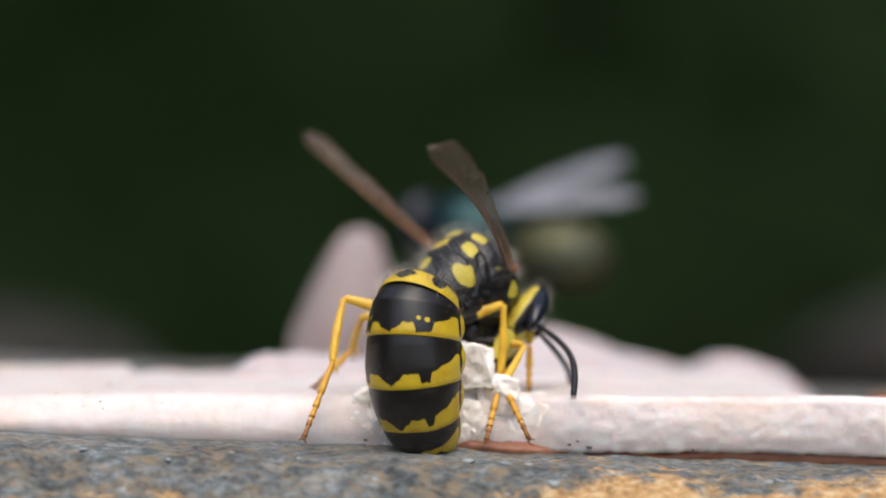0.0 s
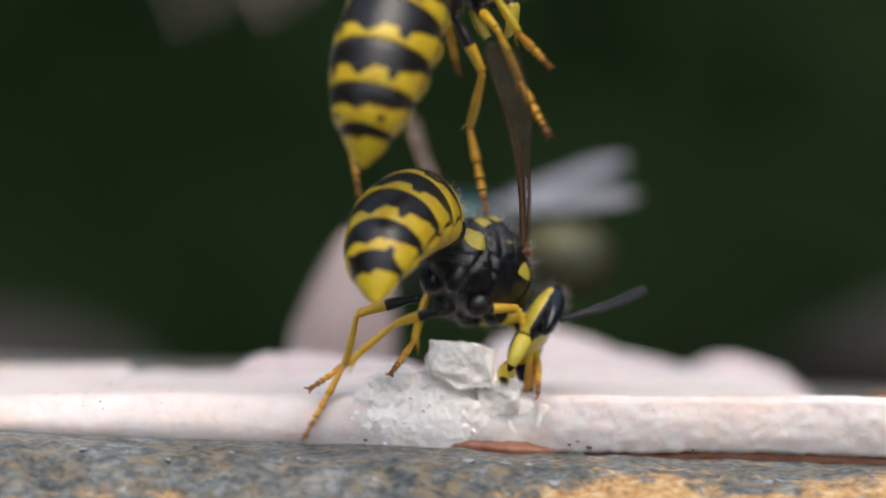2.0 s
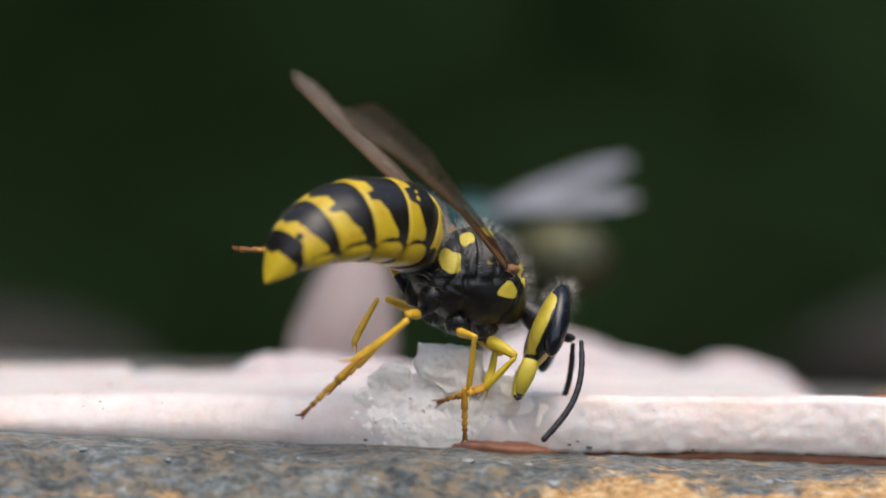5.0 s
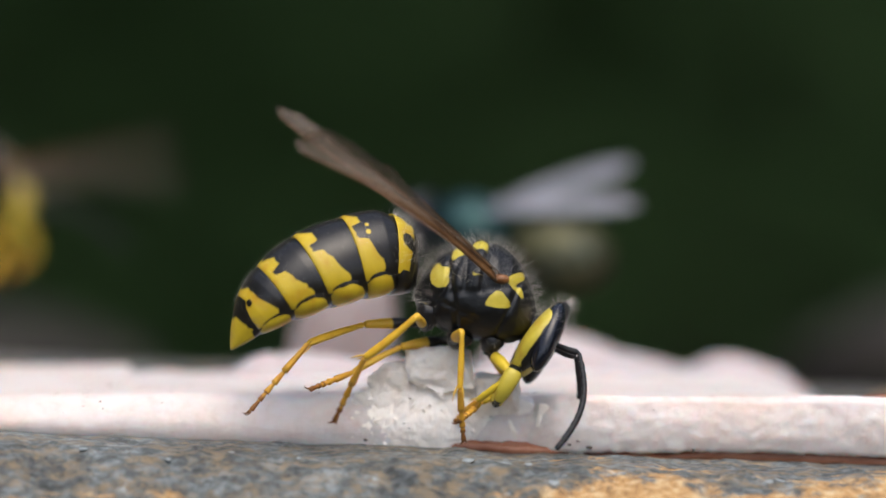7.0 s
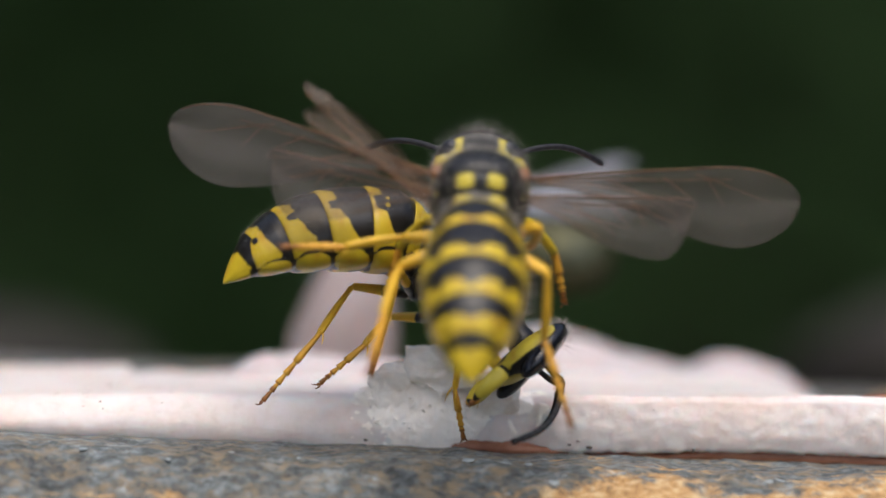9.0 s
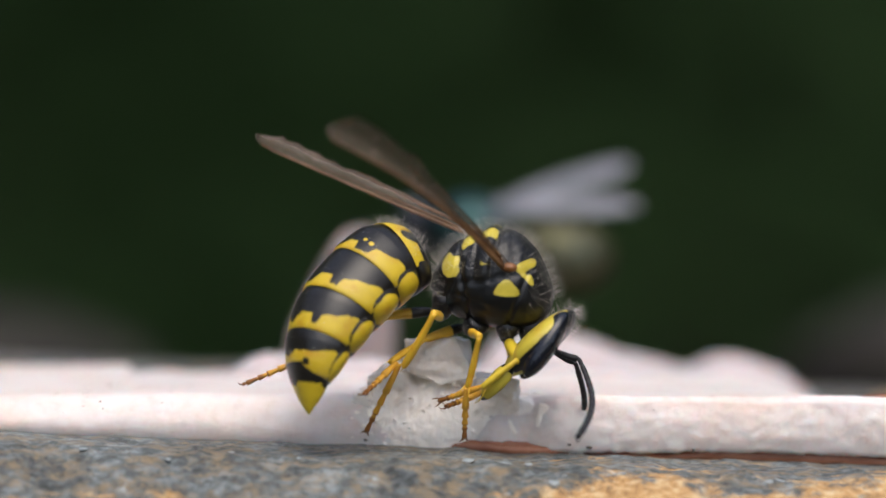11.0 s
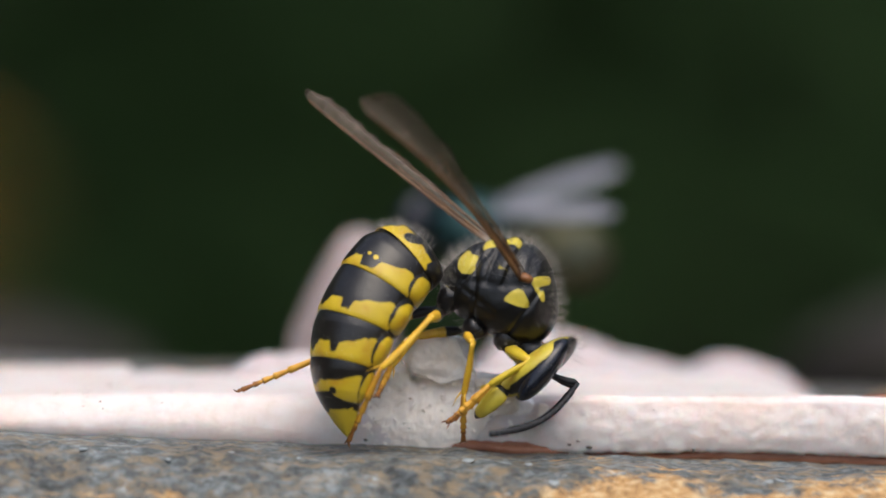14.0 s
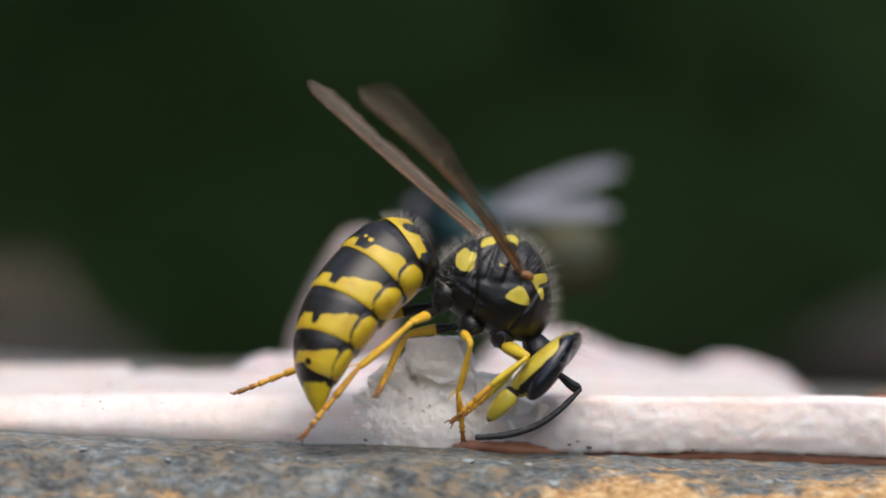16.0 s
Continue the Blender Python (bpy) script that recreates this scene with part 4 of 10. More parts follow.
TORN = [(-4.2, 1.1), (-3.6, 1.45), (-3.2, 1.7), (-2.2, 1.9), (-1.2, 2.2), (-.3, 2.5), (.4, 2.4), (1.2, 2.1), (1.9, 1.9), (2.4, 1.6), (3.0, 1.6), (4.2, 1.6), (5.0, 1.2)]


def torn_meat():
    """The heap of meat that the wasp has chewed loose before the bite: craggy, wet, half clear."""
    bm = bmesh.new()
    rows = []
    for i in range(331):
        x = -4.2 + 9.2 * i / 330
        top = lerp_table(TORN, x)[0]
        top += 0.16 * noise.fractal(Vector((x * 1.3, 3, 0)), .9, 2, 4)
        fade = max(0.0, min(1.0, (x + 4.2) / 0.8, (5.0 - x) / 1.5))
        base = -0.28 - 0.036 * x
        deep = 0.9 * bell(x, 2.7, 1.0)
        prof = [(2.6, base)]
        for k in range(46):
            a = k / 45
            bulge = 0.30 * math.sin(min(1.0, a * 1.15) * math.pi) * fade + 0.18 * fade * bell(x, -.6, 1.2)
            prof.append((1.05 - bulge + deep + 0.75 * a ** 3, base + (top - base) * a))
        for k in range(1, 12):
            a = k / 11
            prof.append((1.8 + deep + 1.6 * a, top - 0.25 * a * a * (top - base)))
        prof += [(3.6 + deep, base + (top - base) * .4), (3.6, base)]
        ring = []
        for j, (y, z) in enumerate(prof):
            p = Vector((x, y, z))
            r = 0.0
            if 0 < j < 58:
                cell = noise.voronoi(Vector((x * 1.3, y * 1.1, z * 1.3)))[0]
                r = 0.03 * (cell[1] - cell[0] - 0.3) + 0.08 * noise.fractal(p * 1.0, .9, 2, 4) + 0.018 * noise.fractal(p * 4.0, .8, 2, 3)
                r *= fade
            ring.append(bm.verts.new(p + Vector((r * 0.25, -r, r * 0.35 if j > 8 else 0))))
        rows.append(ring)
    grid_faces(bm, rows, True)
    for ring in (rows[0], rows[-1]):
        bm.faces.new(ring)
    heap = tagged(new("torn_meat"), "heap of wet torn pale meat at the bite", "meat")
    heap.empty_display_size = 0.002
    part("loose_flesh", bm, M_SHRED, heap)
    loose = part("block", chunk_mesh((0, 0, 0), (1.32, .8, 1.12), 52, .16), M_SHRED, heap, "", None, False)
    for name, c, size, seed, rough in (
            ("block", (1.95, 1.5, 1.5), (.95, .7, 1.0), 45, .2),
            ("block", (-.2, 1.75, 1.5), (1.5, .6, 1.0), 61, .16),
            ("flake", (-1.9, 1.5, 2.1), (.9, .5, .85), 33, .16),
            ("flake", (-2.2, 1.28, 1.4), (.7, .3, .5), 71, .16),
            ("flake", (-1.5, 1.18, 1.0), (.5, .25, .7), 72, .14),
            ("crumb", (.75, 1.15, 1.0), (.85, .4, .65), 38, .16),
            ("crumb", (-2.8, 1.25, 1.5), (.45, .3, .4), 40, .12),
            ("flake", (.3, 1.12, .35), (.9, .35, .5), 47, .16),
            ("crumb", (2.9, 1.75, 1.15), (.75, .4, .5), 81, .14),
            ("flake", (3.75, 1.2, .85), (.55, .28, .6), 82, .12),
            ("crumb", (2.2, 1.55, .45), (.5, .4, .35), 83, .12),
            ("flake", (4.5, 1.0, .55), (.45, .16, .5), 84, .10),
            ("flake", (-3.4, .95, .75), (.6, .2, .55), 85, .10)):
        part(name, chunk_mesh(c, size, seed, rough), M_SHRED, heap, "", None, False)
    rnd = random.Random(77)
    bits = bmesh.new()
    for k in range(60):
        x = rnd.uniform(-3.4, 3.6)
        top = lerp_table(TORN, x)[0]
        r = rnd.uniform(.04, .11)
        z = rnd.uniform(-.2, top - .1)
        y = 0.90 + 0.9 * bell(x, 2.7, 1.0) - .28 * math.sin(max(0.0, min(1.0, z / top)) * math.pi) + rnd.uniform(-.02, .08)
        hit = bmesh.ops.create_icosphere(bits, subdivisions=2, radius=r, matrix=Matrix.Translation((x, y, z)) @ Euler((rnd.uniform(0, 6), rnd.uniform(0, 6), 0)).to_matrix().to_4x4() @ Matrix.Diagonal((1, rnd.uniform(.4, .8), rnd.uniform(.5, 1), 1)))
        for v in hit["verts"]:
            v.co += Vector((1, 1, 1)) * r * .5 * noise.noise(v.co * 4 / r * .12)
    tagged(part("fine_crumb", bits, M_SHRED, heap, "", None, False), kind="stuff")
    return loose


def back_fold(label, y, wide, mat, outline, seed):
    """A long low fold of meat behind the slice, its crest given as (x, height)."""
    bm = bmesh.new()
    rows = []
    x0, x1 = outline[0][0], outline[-1][0]
    for i in range(141):
        x = x0 + (x1 - x0) * i / 140
        top = lerp_table(outline, x)[0] + 0.10 * noise.fractal(Vector((x * .8, seed, 0)), .9, 2, 3)
        ring = []
        for k in range(18):
            a = math.pi * k / 17
            p = Vector((x, y - wide * math.cos(a), -0.7 + (top + .7) * math.sin(a) ** .8))
            n = noise.fractal(p * .6 + Vector((seed, 0, 0)), .9, 2, 4)
            ring.append(bm.verts.new(p + Vector((0, .2 * n, .08 * n if 2 < k < 15 else 0))))
        rows.append(ring)
    grid_faces(bm, rows, True)
    for ring in (rows[0], rows[-1]):
        bm.faces.new(ring)
    return thing("meat_fold", bm, mat, label, "meat", "meat folds")


def grit(x, y, z, r, seed):
    ob = lump("grit", (x, y, z), (r * .7, r * .5, r * .36), M_GRIT, "tiny dark speck of grit on the meat", "grit", seed, 0.3, 0.8, "specks of grit", 2)
    return ob


ground()
garden_wall()
hedge("dense dark green hedge in deep shade", at(0, 2300, -1000), 45000, 21, leaf=0.5)
# unseen hedges added at the sides and behind the camera; they block low sky light
hedge("tall green hedge added out of view beside the garden wall", at(-2300, 300, -1000, 0, 0, 90), 5000, 22, 0.0)
hedge("tall green hedge added out of view beside the garden wall", at(2300, 300, -1000, 0, 0, -90), 5000, 23, 0.0)
hedge("green hedge added out of view behind the camera", at(0, -2600, -1000, 0, 0, 180), 4000, 24, 0.0, 1300.0)
slate()
meat_slab()
rind()
# raised folds of meat at the back
FOLD_L = [(-9.28, 0.98), (-8.71, 1.32), (-8.01, 1.37), (-7.27, 1.83), (-6.63, 2.15), (-6, 1.96), (-5.15, 2.09), (-3.46, 1.96), (-1.77, 1.79), (-0.51, 1.37)]
FOLD_R = [(1.01, 0.42), (2.11, 1.63), (3.2, 2.05), (4.19, 2.14), (5.18, 1.81), (6.06, 1.48), (6.93, 1.10), (7.59, 1.04), (8.47, 0.73), (9.26, 0.51), (10.01, 0.77), (10.78, 1.01), (11.32, 1.06), (12.2, 0.86), (13.19, 0.37), (13.96, -0.29), (14.41, -0.77)]
lump("meat_fold", (-3.8, 23.0, 1.75), (1.98, 1.6, 4.2), M_FOLD, "upright pink fold of raw meat", "meat", 3, 0.08, 0.5, "meat folds", 4, Matrix.Rotation(radians(10), 4, "Y"), 0.34)
back_fold("low pale fold of raw meat on the slice", 12.0, 2.2, M_BACK, FOLD_L, 4.0)
back_fold("low pale fold of raw meat behind the slice", 21.0, 2.6, M_BACK, FOLD_R, 7.0)
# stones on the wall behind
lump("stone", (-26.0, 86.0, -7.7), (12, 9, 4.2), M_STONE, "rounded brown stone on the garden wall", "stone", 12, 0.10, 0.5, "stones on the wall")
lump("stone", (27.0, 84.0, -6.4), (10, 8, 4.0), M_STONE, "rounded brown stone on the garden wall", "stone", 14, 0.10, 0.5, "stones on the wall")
# what the wasp has torn loose
loose_block = torn_meat()
for n_grit, (x, z, r) in enumerate(((-12.2, 1.50, .07), (-12.1, 1.25, .05), (-2.75, 0.12, .11), (7.5, 1.2, .05), (4.8, 0.08, .09), (5.2, -.15, .16), (-1.2, .55, .05),
                                    (4.5, -.05, .12), (8.9, -.25, .10), (-12.8, 1.35, .04), (-13.5, 1.1, .03), (5.9, 1.05, .03), (-10.0, 1.45, .04))):
    grit(x, 0.62, z, r, n_grit)

eater, w_parts = build_wasp("black and yellow wasp with torn wing feeding on meat", "folded", True)
flyer, f_parts = build_wasp("black and yellow wasp hovering with spread wings", "open", True, 1.28, at(2.05, 0, -.6, 0, 38, 0))
f_parts["gaster"].scale = (1.0, 1.04, 1.04)


def build_fly():
    """A green bottle fly that sits on the meat with its wings apart."""
    f = tagged(new("fly"), "metallic green fly with pale raised wings on the meat", "fly")
    f.empty_display_size = 0.002
    bm = bmesh.new()
    for v in blob(bm, (0.4, 0, 0.1), (1.75, 1.5, 1.45), None, 20, 28):
        v.co += v.co.normalized() * 0.05 * noise.noise(v.co * 2)
    part("thorax", bm, M_FLY, f, "metallic teal green thorax")
    bm = bmesh.new()
    for v in blob(bm, (-3.4, 0, -0.25), (2.15, 1.7, 1.5), None, 24, 28):
        v.co *= 1.0 - 0.02 * (0.5 + 0.5 * math.cos(v.co.x * 4.6))
    part("abdomen", bm, M_FLY_GOLD, f, "metallic golden green abdomen")
    bm = bmesh.new()
    blob(bm, (2.55, 0, -0.1), (0.75, 1.35, 1.15), None, 16, 24)
    head = part("head", bm, M_BLACK, f)
    for s in (-1, 1):
        bm = bmesh.new()
        blob(bm, (2.65, 0.85 * s, 0.05), (0.75, 0.62, 1.1), None, 16, 20)
        part("eye", bm, M_EYE, head, "dark compound eye")
    wings = []
    for s in (-1, 1):
        wings.append(part("wing", wing_mesh("fly", 6.1, s), M_WING_FAR, f, "clear pale wing"))
        for x, dx in ((1.3, 1.2), (0.3, -0.2), (-0.5, -1.7)):
            bm = bmesh.new()
            tube(bm, [(x, .9 * s, -1.0), (x + dx * .5, 2.2 * s, -0.5), (x + dx * .9, 2.8 * s, -2.5), (x + dx * 1.2, 3.1 * s, -4.0)], [.22, .18, .12, .07], 8)
            part("leg", bm, M_BLACK, f, "thin black leg")
    return f, wings


fly, fly_wings = build_fly()


def beat(parts, seconds):
    """The wings of the flying wasp: up and down all the time."""
    steps = int(seconds * FPS)
    strokes = (4, 30, -22)
    # moments at which the wings are seen at the end of a stroke: second, right and left tip's way, held or not
    rests = {}
    for when, right, left, held in (
            (3, (0.98, 0.15, 0.08, 0.04, -0.68, 0.73), (-0.48, 0.77, -0.41, -0.85, -0.28, 0.45), False),
            (7.5, (0.93, -0.18, -0.32, -0.13, -0.98, 0.17), (-0.54, 0.75, -0.39, -0.83, -0.41, 0.38), False),
            (8, (0.78, -0.61, -0.15, -0.57, -0.79, 0.23), (-0.42, 0.88, 0.23, -0.85, -0.47, 0.26), True),
            (8.5, (-0.26, -0.86, 0.43, 0.12, 0.41, 0.90), (-0.33, 0.73, 0.60, -0.73, -0.60, 0.33), False),
            (9, (0.21, -0.95, -0.23, -0.50, -0.30, 0.81), (0.40, 0.90, -0.19, -0.42, 0.36, 0.83), True),
            (1.5, (0.26, -0.89, -0.37, -0.79, -0.42, 0.45), (0.34, 0.94, -0.08, -0.76, 0.32, 0.57), False),
            ):
        for k in range(-1, 2) if held else (0,):
            rests[round(when * FPS) + k] = (right, left)
    for s, k in ((-1, "r"), (1, "l")):
        for name, y, back in (("wing_", 1.5, 13), ("hind_", 1.4, 27)):
            rows = []
            for i in range(steps + 1):
                up = strokes[i % 3]
                x = .6 if name == "wing_" else -.05
                root = at(x, y * s, 1.0 if name == "wing_" else .9)
                m = root @ pose(0, 0, 0, 0, 0, (90 + back) * s) @ pose(0, 0, 0, 0, -up, 0)
                pair = rests.get(i)
                if pair:
                    way, face = Vector(pair[s > 0][:3]), Vector(pair[s > 0][3:])
                    side = face.cross(way).normalized()
                    if name == "hind_":
                        way = way * math.cos(radians(2)) + side * s * math.sin(radians(2))
                        side = face.cross(way).normalized()
                    m = root @ Matrix((way, side, way.cross(side))).transposed().to_4x4()
                rows.append((i / FPS, m))
            for i in range(1, steps):
                for j in (i - 1, i + 1):
                    if j in rests and i not in rests:
                        turn = rows[i][1].to_quaternion().slerp(rows[j][1].to_quaternion(), 0.5)
                        rows[i] = (i / FPS, Matrix.Translation(rows[i][1].to_translation()) @ turn.to_matrix().to_4x4())
            walk(parts[name + k], rows)


# tips of the fly's wings in millimetres, far and near one: it draws them in a little
FLY_TIPS = [
    (0.0, (7.35, 31.25, 7.92), (7.94, 26.89, 6.72)), (3.6, (7.37, 31.22, 7.90), (7.97, 26.88, 6.70)),
    (6.4, (7.61, 30.73, 7.78), (7.83, 26.87, 6.43)), (11.5, (7.57, 30.87, 7.74), (7.83, 26.86, 6.34)),
    (11.9, (7.40, 31.33, 7.67), (7.08, 24.11, 6.21)), (13.4, (7.14, 31.87, 7.56), (6.85, 23.72, 6.24)),
    (16.0, (7.10, 31.94, 7.55), (6.82, 23.68, 6.26)),
]


def fly_moves():
    """The fly sits still and draws its wings in a little."""
    fly.matrix_basis = at(1.55, 28.0, 5.15, 0, -8.9, 168.8)
    for ob, s, pick, face in ((fly_wings[0], -1, 1, Vector((-0.25, -0.50, 0.83))), (fly_wings[1], 1, 2, Vector((-0.10, -0.55, 0.83)))):
        root = at(-0.2, 0.9 * s, 1.1)
        base = (fly.matrix_basis @ root).translation
        rows = []
        for row in FLY_TIPS:
            way = (Vector(row[pick]) * MM - base).normalized()
            side = face.cross(way).normalized()
            turn = Matrix((way, side, way.cross(side))).transposed()
            rows.append((row[0], root @ (fly.matrix_basis.to_3x3().inverted() @ turn).to_4x4()))
        walk(ob, rows)


def motions():
    fly_moves()
    walk(loose_block, [(0, at(.62, 1.3, 2.75)), (1.9, at(.62, 1.3, 2.75)), (2.6, at(.62, 1.3, 2.75)), (4.2, at(.5, 1.3, 2.7, 0, 2, 0)),
                       (6.3, at(-.15, 1.3, 2.6, 0, -6, 0)), (9.2, at(-.15, 1.3, 2.65, 0, -6, 0)), (11.4, at(-.15, 1.3, 2.95, 0, -8, 0)), (16, at(-.15, 1.3, 2.95, 0, -8, 0))])
    w = eater
    walk(w, [
        (0, at(0.69, 3.05, 5.15, 7.1, 1.8, 56.5)), (0.5, at(1.20, 2.93, 4.88, 8.2, 7.5, 59.7)),
        (1, at(1.50, 2.90, 5.10, 8.0, 9.0, 53.0)), (1.5, at(1.38, 2.95, 5.08, 5.1, 13.9, 43.0)),
        (2, at(1.10, 1.81, 5.90, -4.5, 22.4, 49.2)), (2.5, at(0.98, 2.52, 5.61, -1.3, -1.8, 49.4)),
        (3, at(0.58, 2.58, 5.32, -7.1, -12.8, 53.8)), (3.5, at(1.07, 0.79, 5.77, 9.3, 6.7, 44.9)),
        (4, at(0.99, 0.29, 5.80, 11.1, 11.0, 40.0)), (6.5, at(0.80, 0.22, 5.19, 0.6, 12.9, 4.3)),
        (7, at(1.12, 0.62, 5.06, 1.6, 7.8, 0.6)), (7.5, at(1.46, -0.02, 4.84, 0.0, 12.9, -1.3)),
        (8, at(1.51, -0.12, 4.70, 2.1, 14.0, 0.7)), (8.5, at(1.23, 0.19, 4.73, -3.0, 17.2, -0.9)),
        (9, at(0.92, -0.17, 5.68, -5.8, 22.6, -8.7)), (11.5, at(1.80, -0.08, 5.58, 7.7, 2.6, -8.7)),
        (12, at(1.21, -0.14, 5.47, 0.6, 13.2, -0.2)), (12.5, at(1.10, -0.08, 5.48, -6.0, 20.2, 1.7)),
        (13, at(1.17, -0.02, 5.57, -3.5, 19.6, 0.4)), (13.5, at(1.24, -0.15, 5.70, -0.4, 12.8, -1.3)),
        (14, at(1.96, -0.15, 5.33, -0.1, 19.3, -6.3)), (14.5, at(1.95, -0.15, 5.33, -0.2, 19.3, -6.3)),
        (15, at(1.66, -0.04, 5.20, -7.3, 24.6, -3.3)), (15.5, at(1.63, 0.48, 5.47, 7.9, 24.2, 4.4)),
        (16, at(1.75, -0.21, 5.44, 0.4, 20.1, 2.3)),
    ])
    walk(w_parts["gaster"], [
        (0, at(-1.99, -0.25, 0.09, -18.7, -57.0, 19.6)), (0.5, at(-2.05, -0.18, 0.29, -14.1, -60.4, 12.4)),
        (1, at(-2.15, -0.02, 0.00, -3.5, -32.2, 10.8)), (1.5, at(-1.93, -0.22, 0.40, -6.1, -30.2, 25.6)),
        (2, at(-2.17, -0.04, 0.13, -14.9, -9.0, 14.3)), (2.5, at(-1.69, -0.48, 0.43, -13.6, -39.1, 23.7)),
        (3, at(-1.81, -0.30, 0.35, -12.2, -25.7, 2.8)), (3.5, at(-2.12, -0.03, 0.12, -21.3, 21.3, -2.5)),
        (4, at(-2.10, -0.05, 0.11, -17.3, 22.6, -0.0)), (6.5, at(-2.20, 0.03, 0.13, -4.2, -1.1, 20.8)),
        (7, at(-2.19, 0.04, 0.19, -3.0, -5.8, 14.2)), (7.5, at(-2.22, -0.03, 0.10, -5.2, -22.8, 22.8)),
        (8, at(-1.95, 0.16, 0.61, -0.3, -33.5, 15.0)), (8.5, at(-2.02, 0.00, 0.31, 0.9, -11.7, 13.9)),
        (9, at(-1.94, -0.01, -0.44, -5.5, -5.5, 23.3)), (11.5, at(-2.27, 0.04, 0.12, -25.8, -23.1, 45.5)),
        (12, at(-2.15, -0.04, 0.05, -11.1, -17.3, 21.6)), (12.5, at(-2.16, 0.01, -0.02, -6.4, -12.5, 18.9)),
        (13, at(-2.18, 0.03, -0.03, -19.0, -14.4, 22.7)), (13.5, at(-2.22, -0.04, -0.05, -13.8, -27.4, 24.1)),
        (14, at(-2.19, 0.05, 0.15, -27.4, -50.9, 45.0)), (14.5, at(-2.19, 0.05, 0.15, -27.4, -50.9, 45.0)),
        (15, at(-1.98, -0.04, -0.03, -15.7, -47.9, 22.6)), (15.5, at(-1.93, -0.04, -0.04, -33.2, -38.1, 23.1)),
        (16, at(-1.99, 0.06, 0.13, -30.1, -44.8, 28.4)),
    ])
    walk(w_parts["head"], [
        (0, at(2.39, -0.59, -0.62, -62.0, 27.0, -65.8)), (0.5, at(2.40, -0.61, -0.38, -54.7, 28.7, -66.4)),
        (1, at(2.35, -0.45, -0.65, -56.1, 31.2, -60.4)), (1.5, at(2.52, -0.48, -0.54, -43.5, 28.9, -47.5)),
        (2, at(2.57, -0.61, -0.52, -33.4, 20.7, -49.0)), (2.5, at(2.51, -0.63, -0.83, -54.9, 39.0, -60.2)),
        (3, at(2.51, -0.75, -0.88, -45.2, 33.5, -61.7)), (3.5, at(2.86, -0.87, -0.45, -31.0, 12.8, -49.8)),
        (4, at(2.90, -0.75, -0.24, -16.6, 9.1, -43.2)), (6.5, at(2.35, -0.09, -0.01, -30.1, 21.2, -9.1)),
        (7, at(2.20, -0.08, -0.27, -20.7, 28.4, -6.6)), (7.5, at(2.08, -0.11, -0.51, -7.7, 32.6, -3.9)),
        (8, at(2.04, -0.11, -0.56, -27.2, 40.1, -9.8)), (8.5, at(2.19, -0.10, -0.38, -27.5, 35.1, -5.0)),
        (9, at(2.65, -0.05, -0.68, -30.5, 30.0, 1.4)), (11.5, at(1.75, -0.26, -0.91, -18.9, 44.3, -4.5)),
        (12, at(2.11, -0.11, -0.60, -37.0, 31.5, -8.5)), (12.5, at(2.27, -0.11, -0.44, -13.8, 28.2, -4.4)),
        (13, at(2.31, -0.11, -0.54, -14.1, 29.5, -3.6)), (13.5, at(2.26, -0.11, -0.61, -5.6, 27.2, -1.4)),
        (14, at(1.97, -0.18, -1.03, -9.4, 33.7, -0.2)), (14.5, at(1.96, -0.18, -1.03, -17.5, 36.6, -1.4)),
        (15, at(2.23, -0.09, -0.63, -10.9, 33.5, 0.7)), (15.5, at(2.41, -0.22, -0.89, -29.5, 29.1, -14.1)),
        (16, at(2.36, -0.15, -0.93, -6.5, 28.0, -6.8)),
    ])
    walk(w_parts["wing_r"], [
        (0, at(0.70, -1.50, 1.10, -117.0, -28.2, -169.5)), (0.5, at(0.70, -1.50, 1.10, -119.5, -23.0, -170.2)),
        (1, at(0.70, -1.50, 1.10, -124.6, -23.6, -164.9)), (1.5, at(0.70, -1.50, 1.10, -131.2, -19.8, -146.6)),
        (2, at(0.70, -1.50, 1.10, -147.7, -26.9, -156.5)), (2.5, at(0.70, -1.50, 1.10, -152.2, -62.5, -157.4)),
        (3, at(0.70, -1.50, 1.10, -130.1, -34.2, -161.6)), (3.5, at(0.70, -1.50, 1.10, -119.7, -37.6, -169.6)),
        (4, at(0.70, -1.50, 1.10, -110.8, -34.7, -172.7)), (6.5, at(0.70, -1.50, 1.10, -94.3, -21.0, -149.0)),
        (7, at(0.70, -1.50, 1.10, -95.1, -24.8, -145.5)), (7.5, at(0.70, -1.50, 1.10, -96.9, -23.4, -139.8)),
        (8, at(0.70, -1.50, 1.10, -96.0, -23.0, -141.6)), (8.5, at(0.70, -1.50, 1.10, -97.8, -19.1, -139.7)),
        (9, at(0.70, -1.50, 1.10, -92.7, -13.5, -137.3)), (11.5, at(0.70, -1.50, 1.10, -100.6, -35.1, -129.1)),
        (12, at(0.70, -1.50, 1.10, -100.0, -26.6, -139.6)), (12.5, at(0.70, -1.50, 1.10, -103.2, -22.2, -144.5)),
        (13, at(0.70, -1.50, 1.10, -99.9, -22.5, -143.3)), (13.5, at(0.70, -1.50, 1.10, -98.3, -24.7, -142.6)),
        (14, at(0.70, -1.50, 1.10, -97.3, -26.2, -137.6)), (14.5, at(0.70, -1.50, 1.10, -95.5, -24.1, -140.1)),
        (15, at(0.70, -1.50, 1.10, -98.7, -20.2, -145.6)), (15.5, at(0.70, -1.50, 1.10, -83.9, -27.3, -160.1)),
        (16, at(0.70, -1.50, 1.10, -97.6, -25.2, -147.3)),
    ])
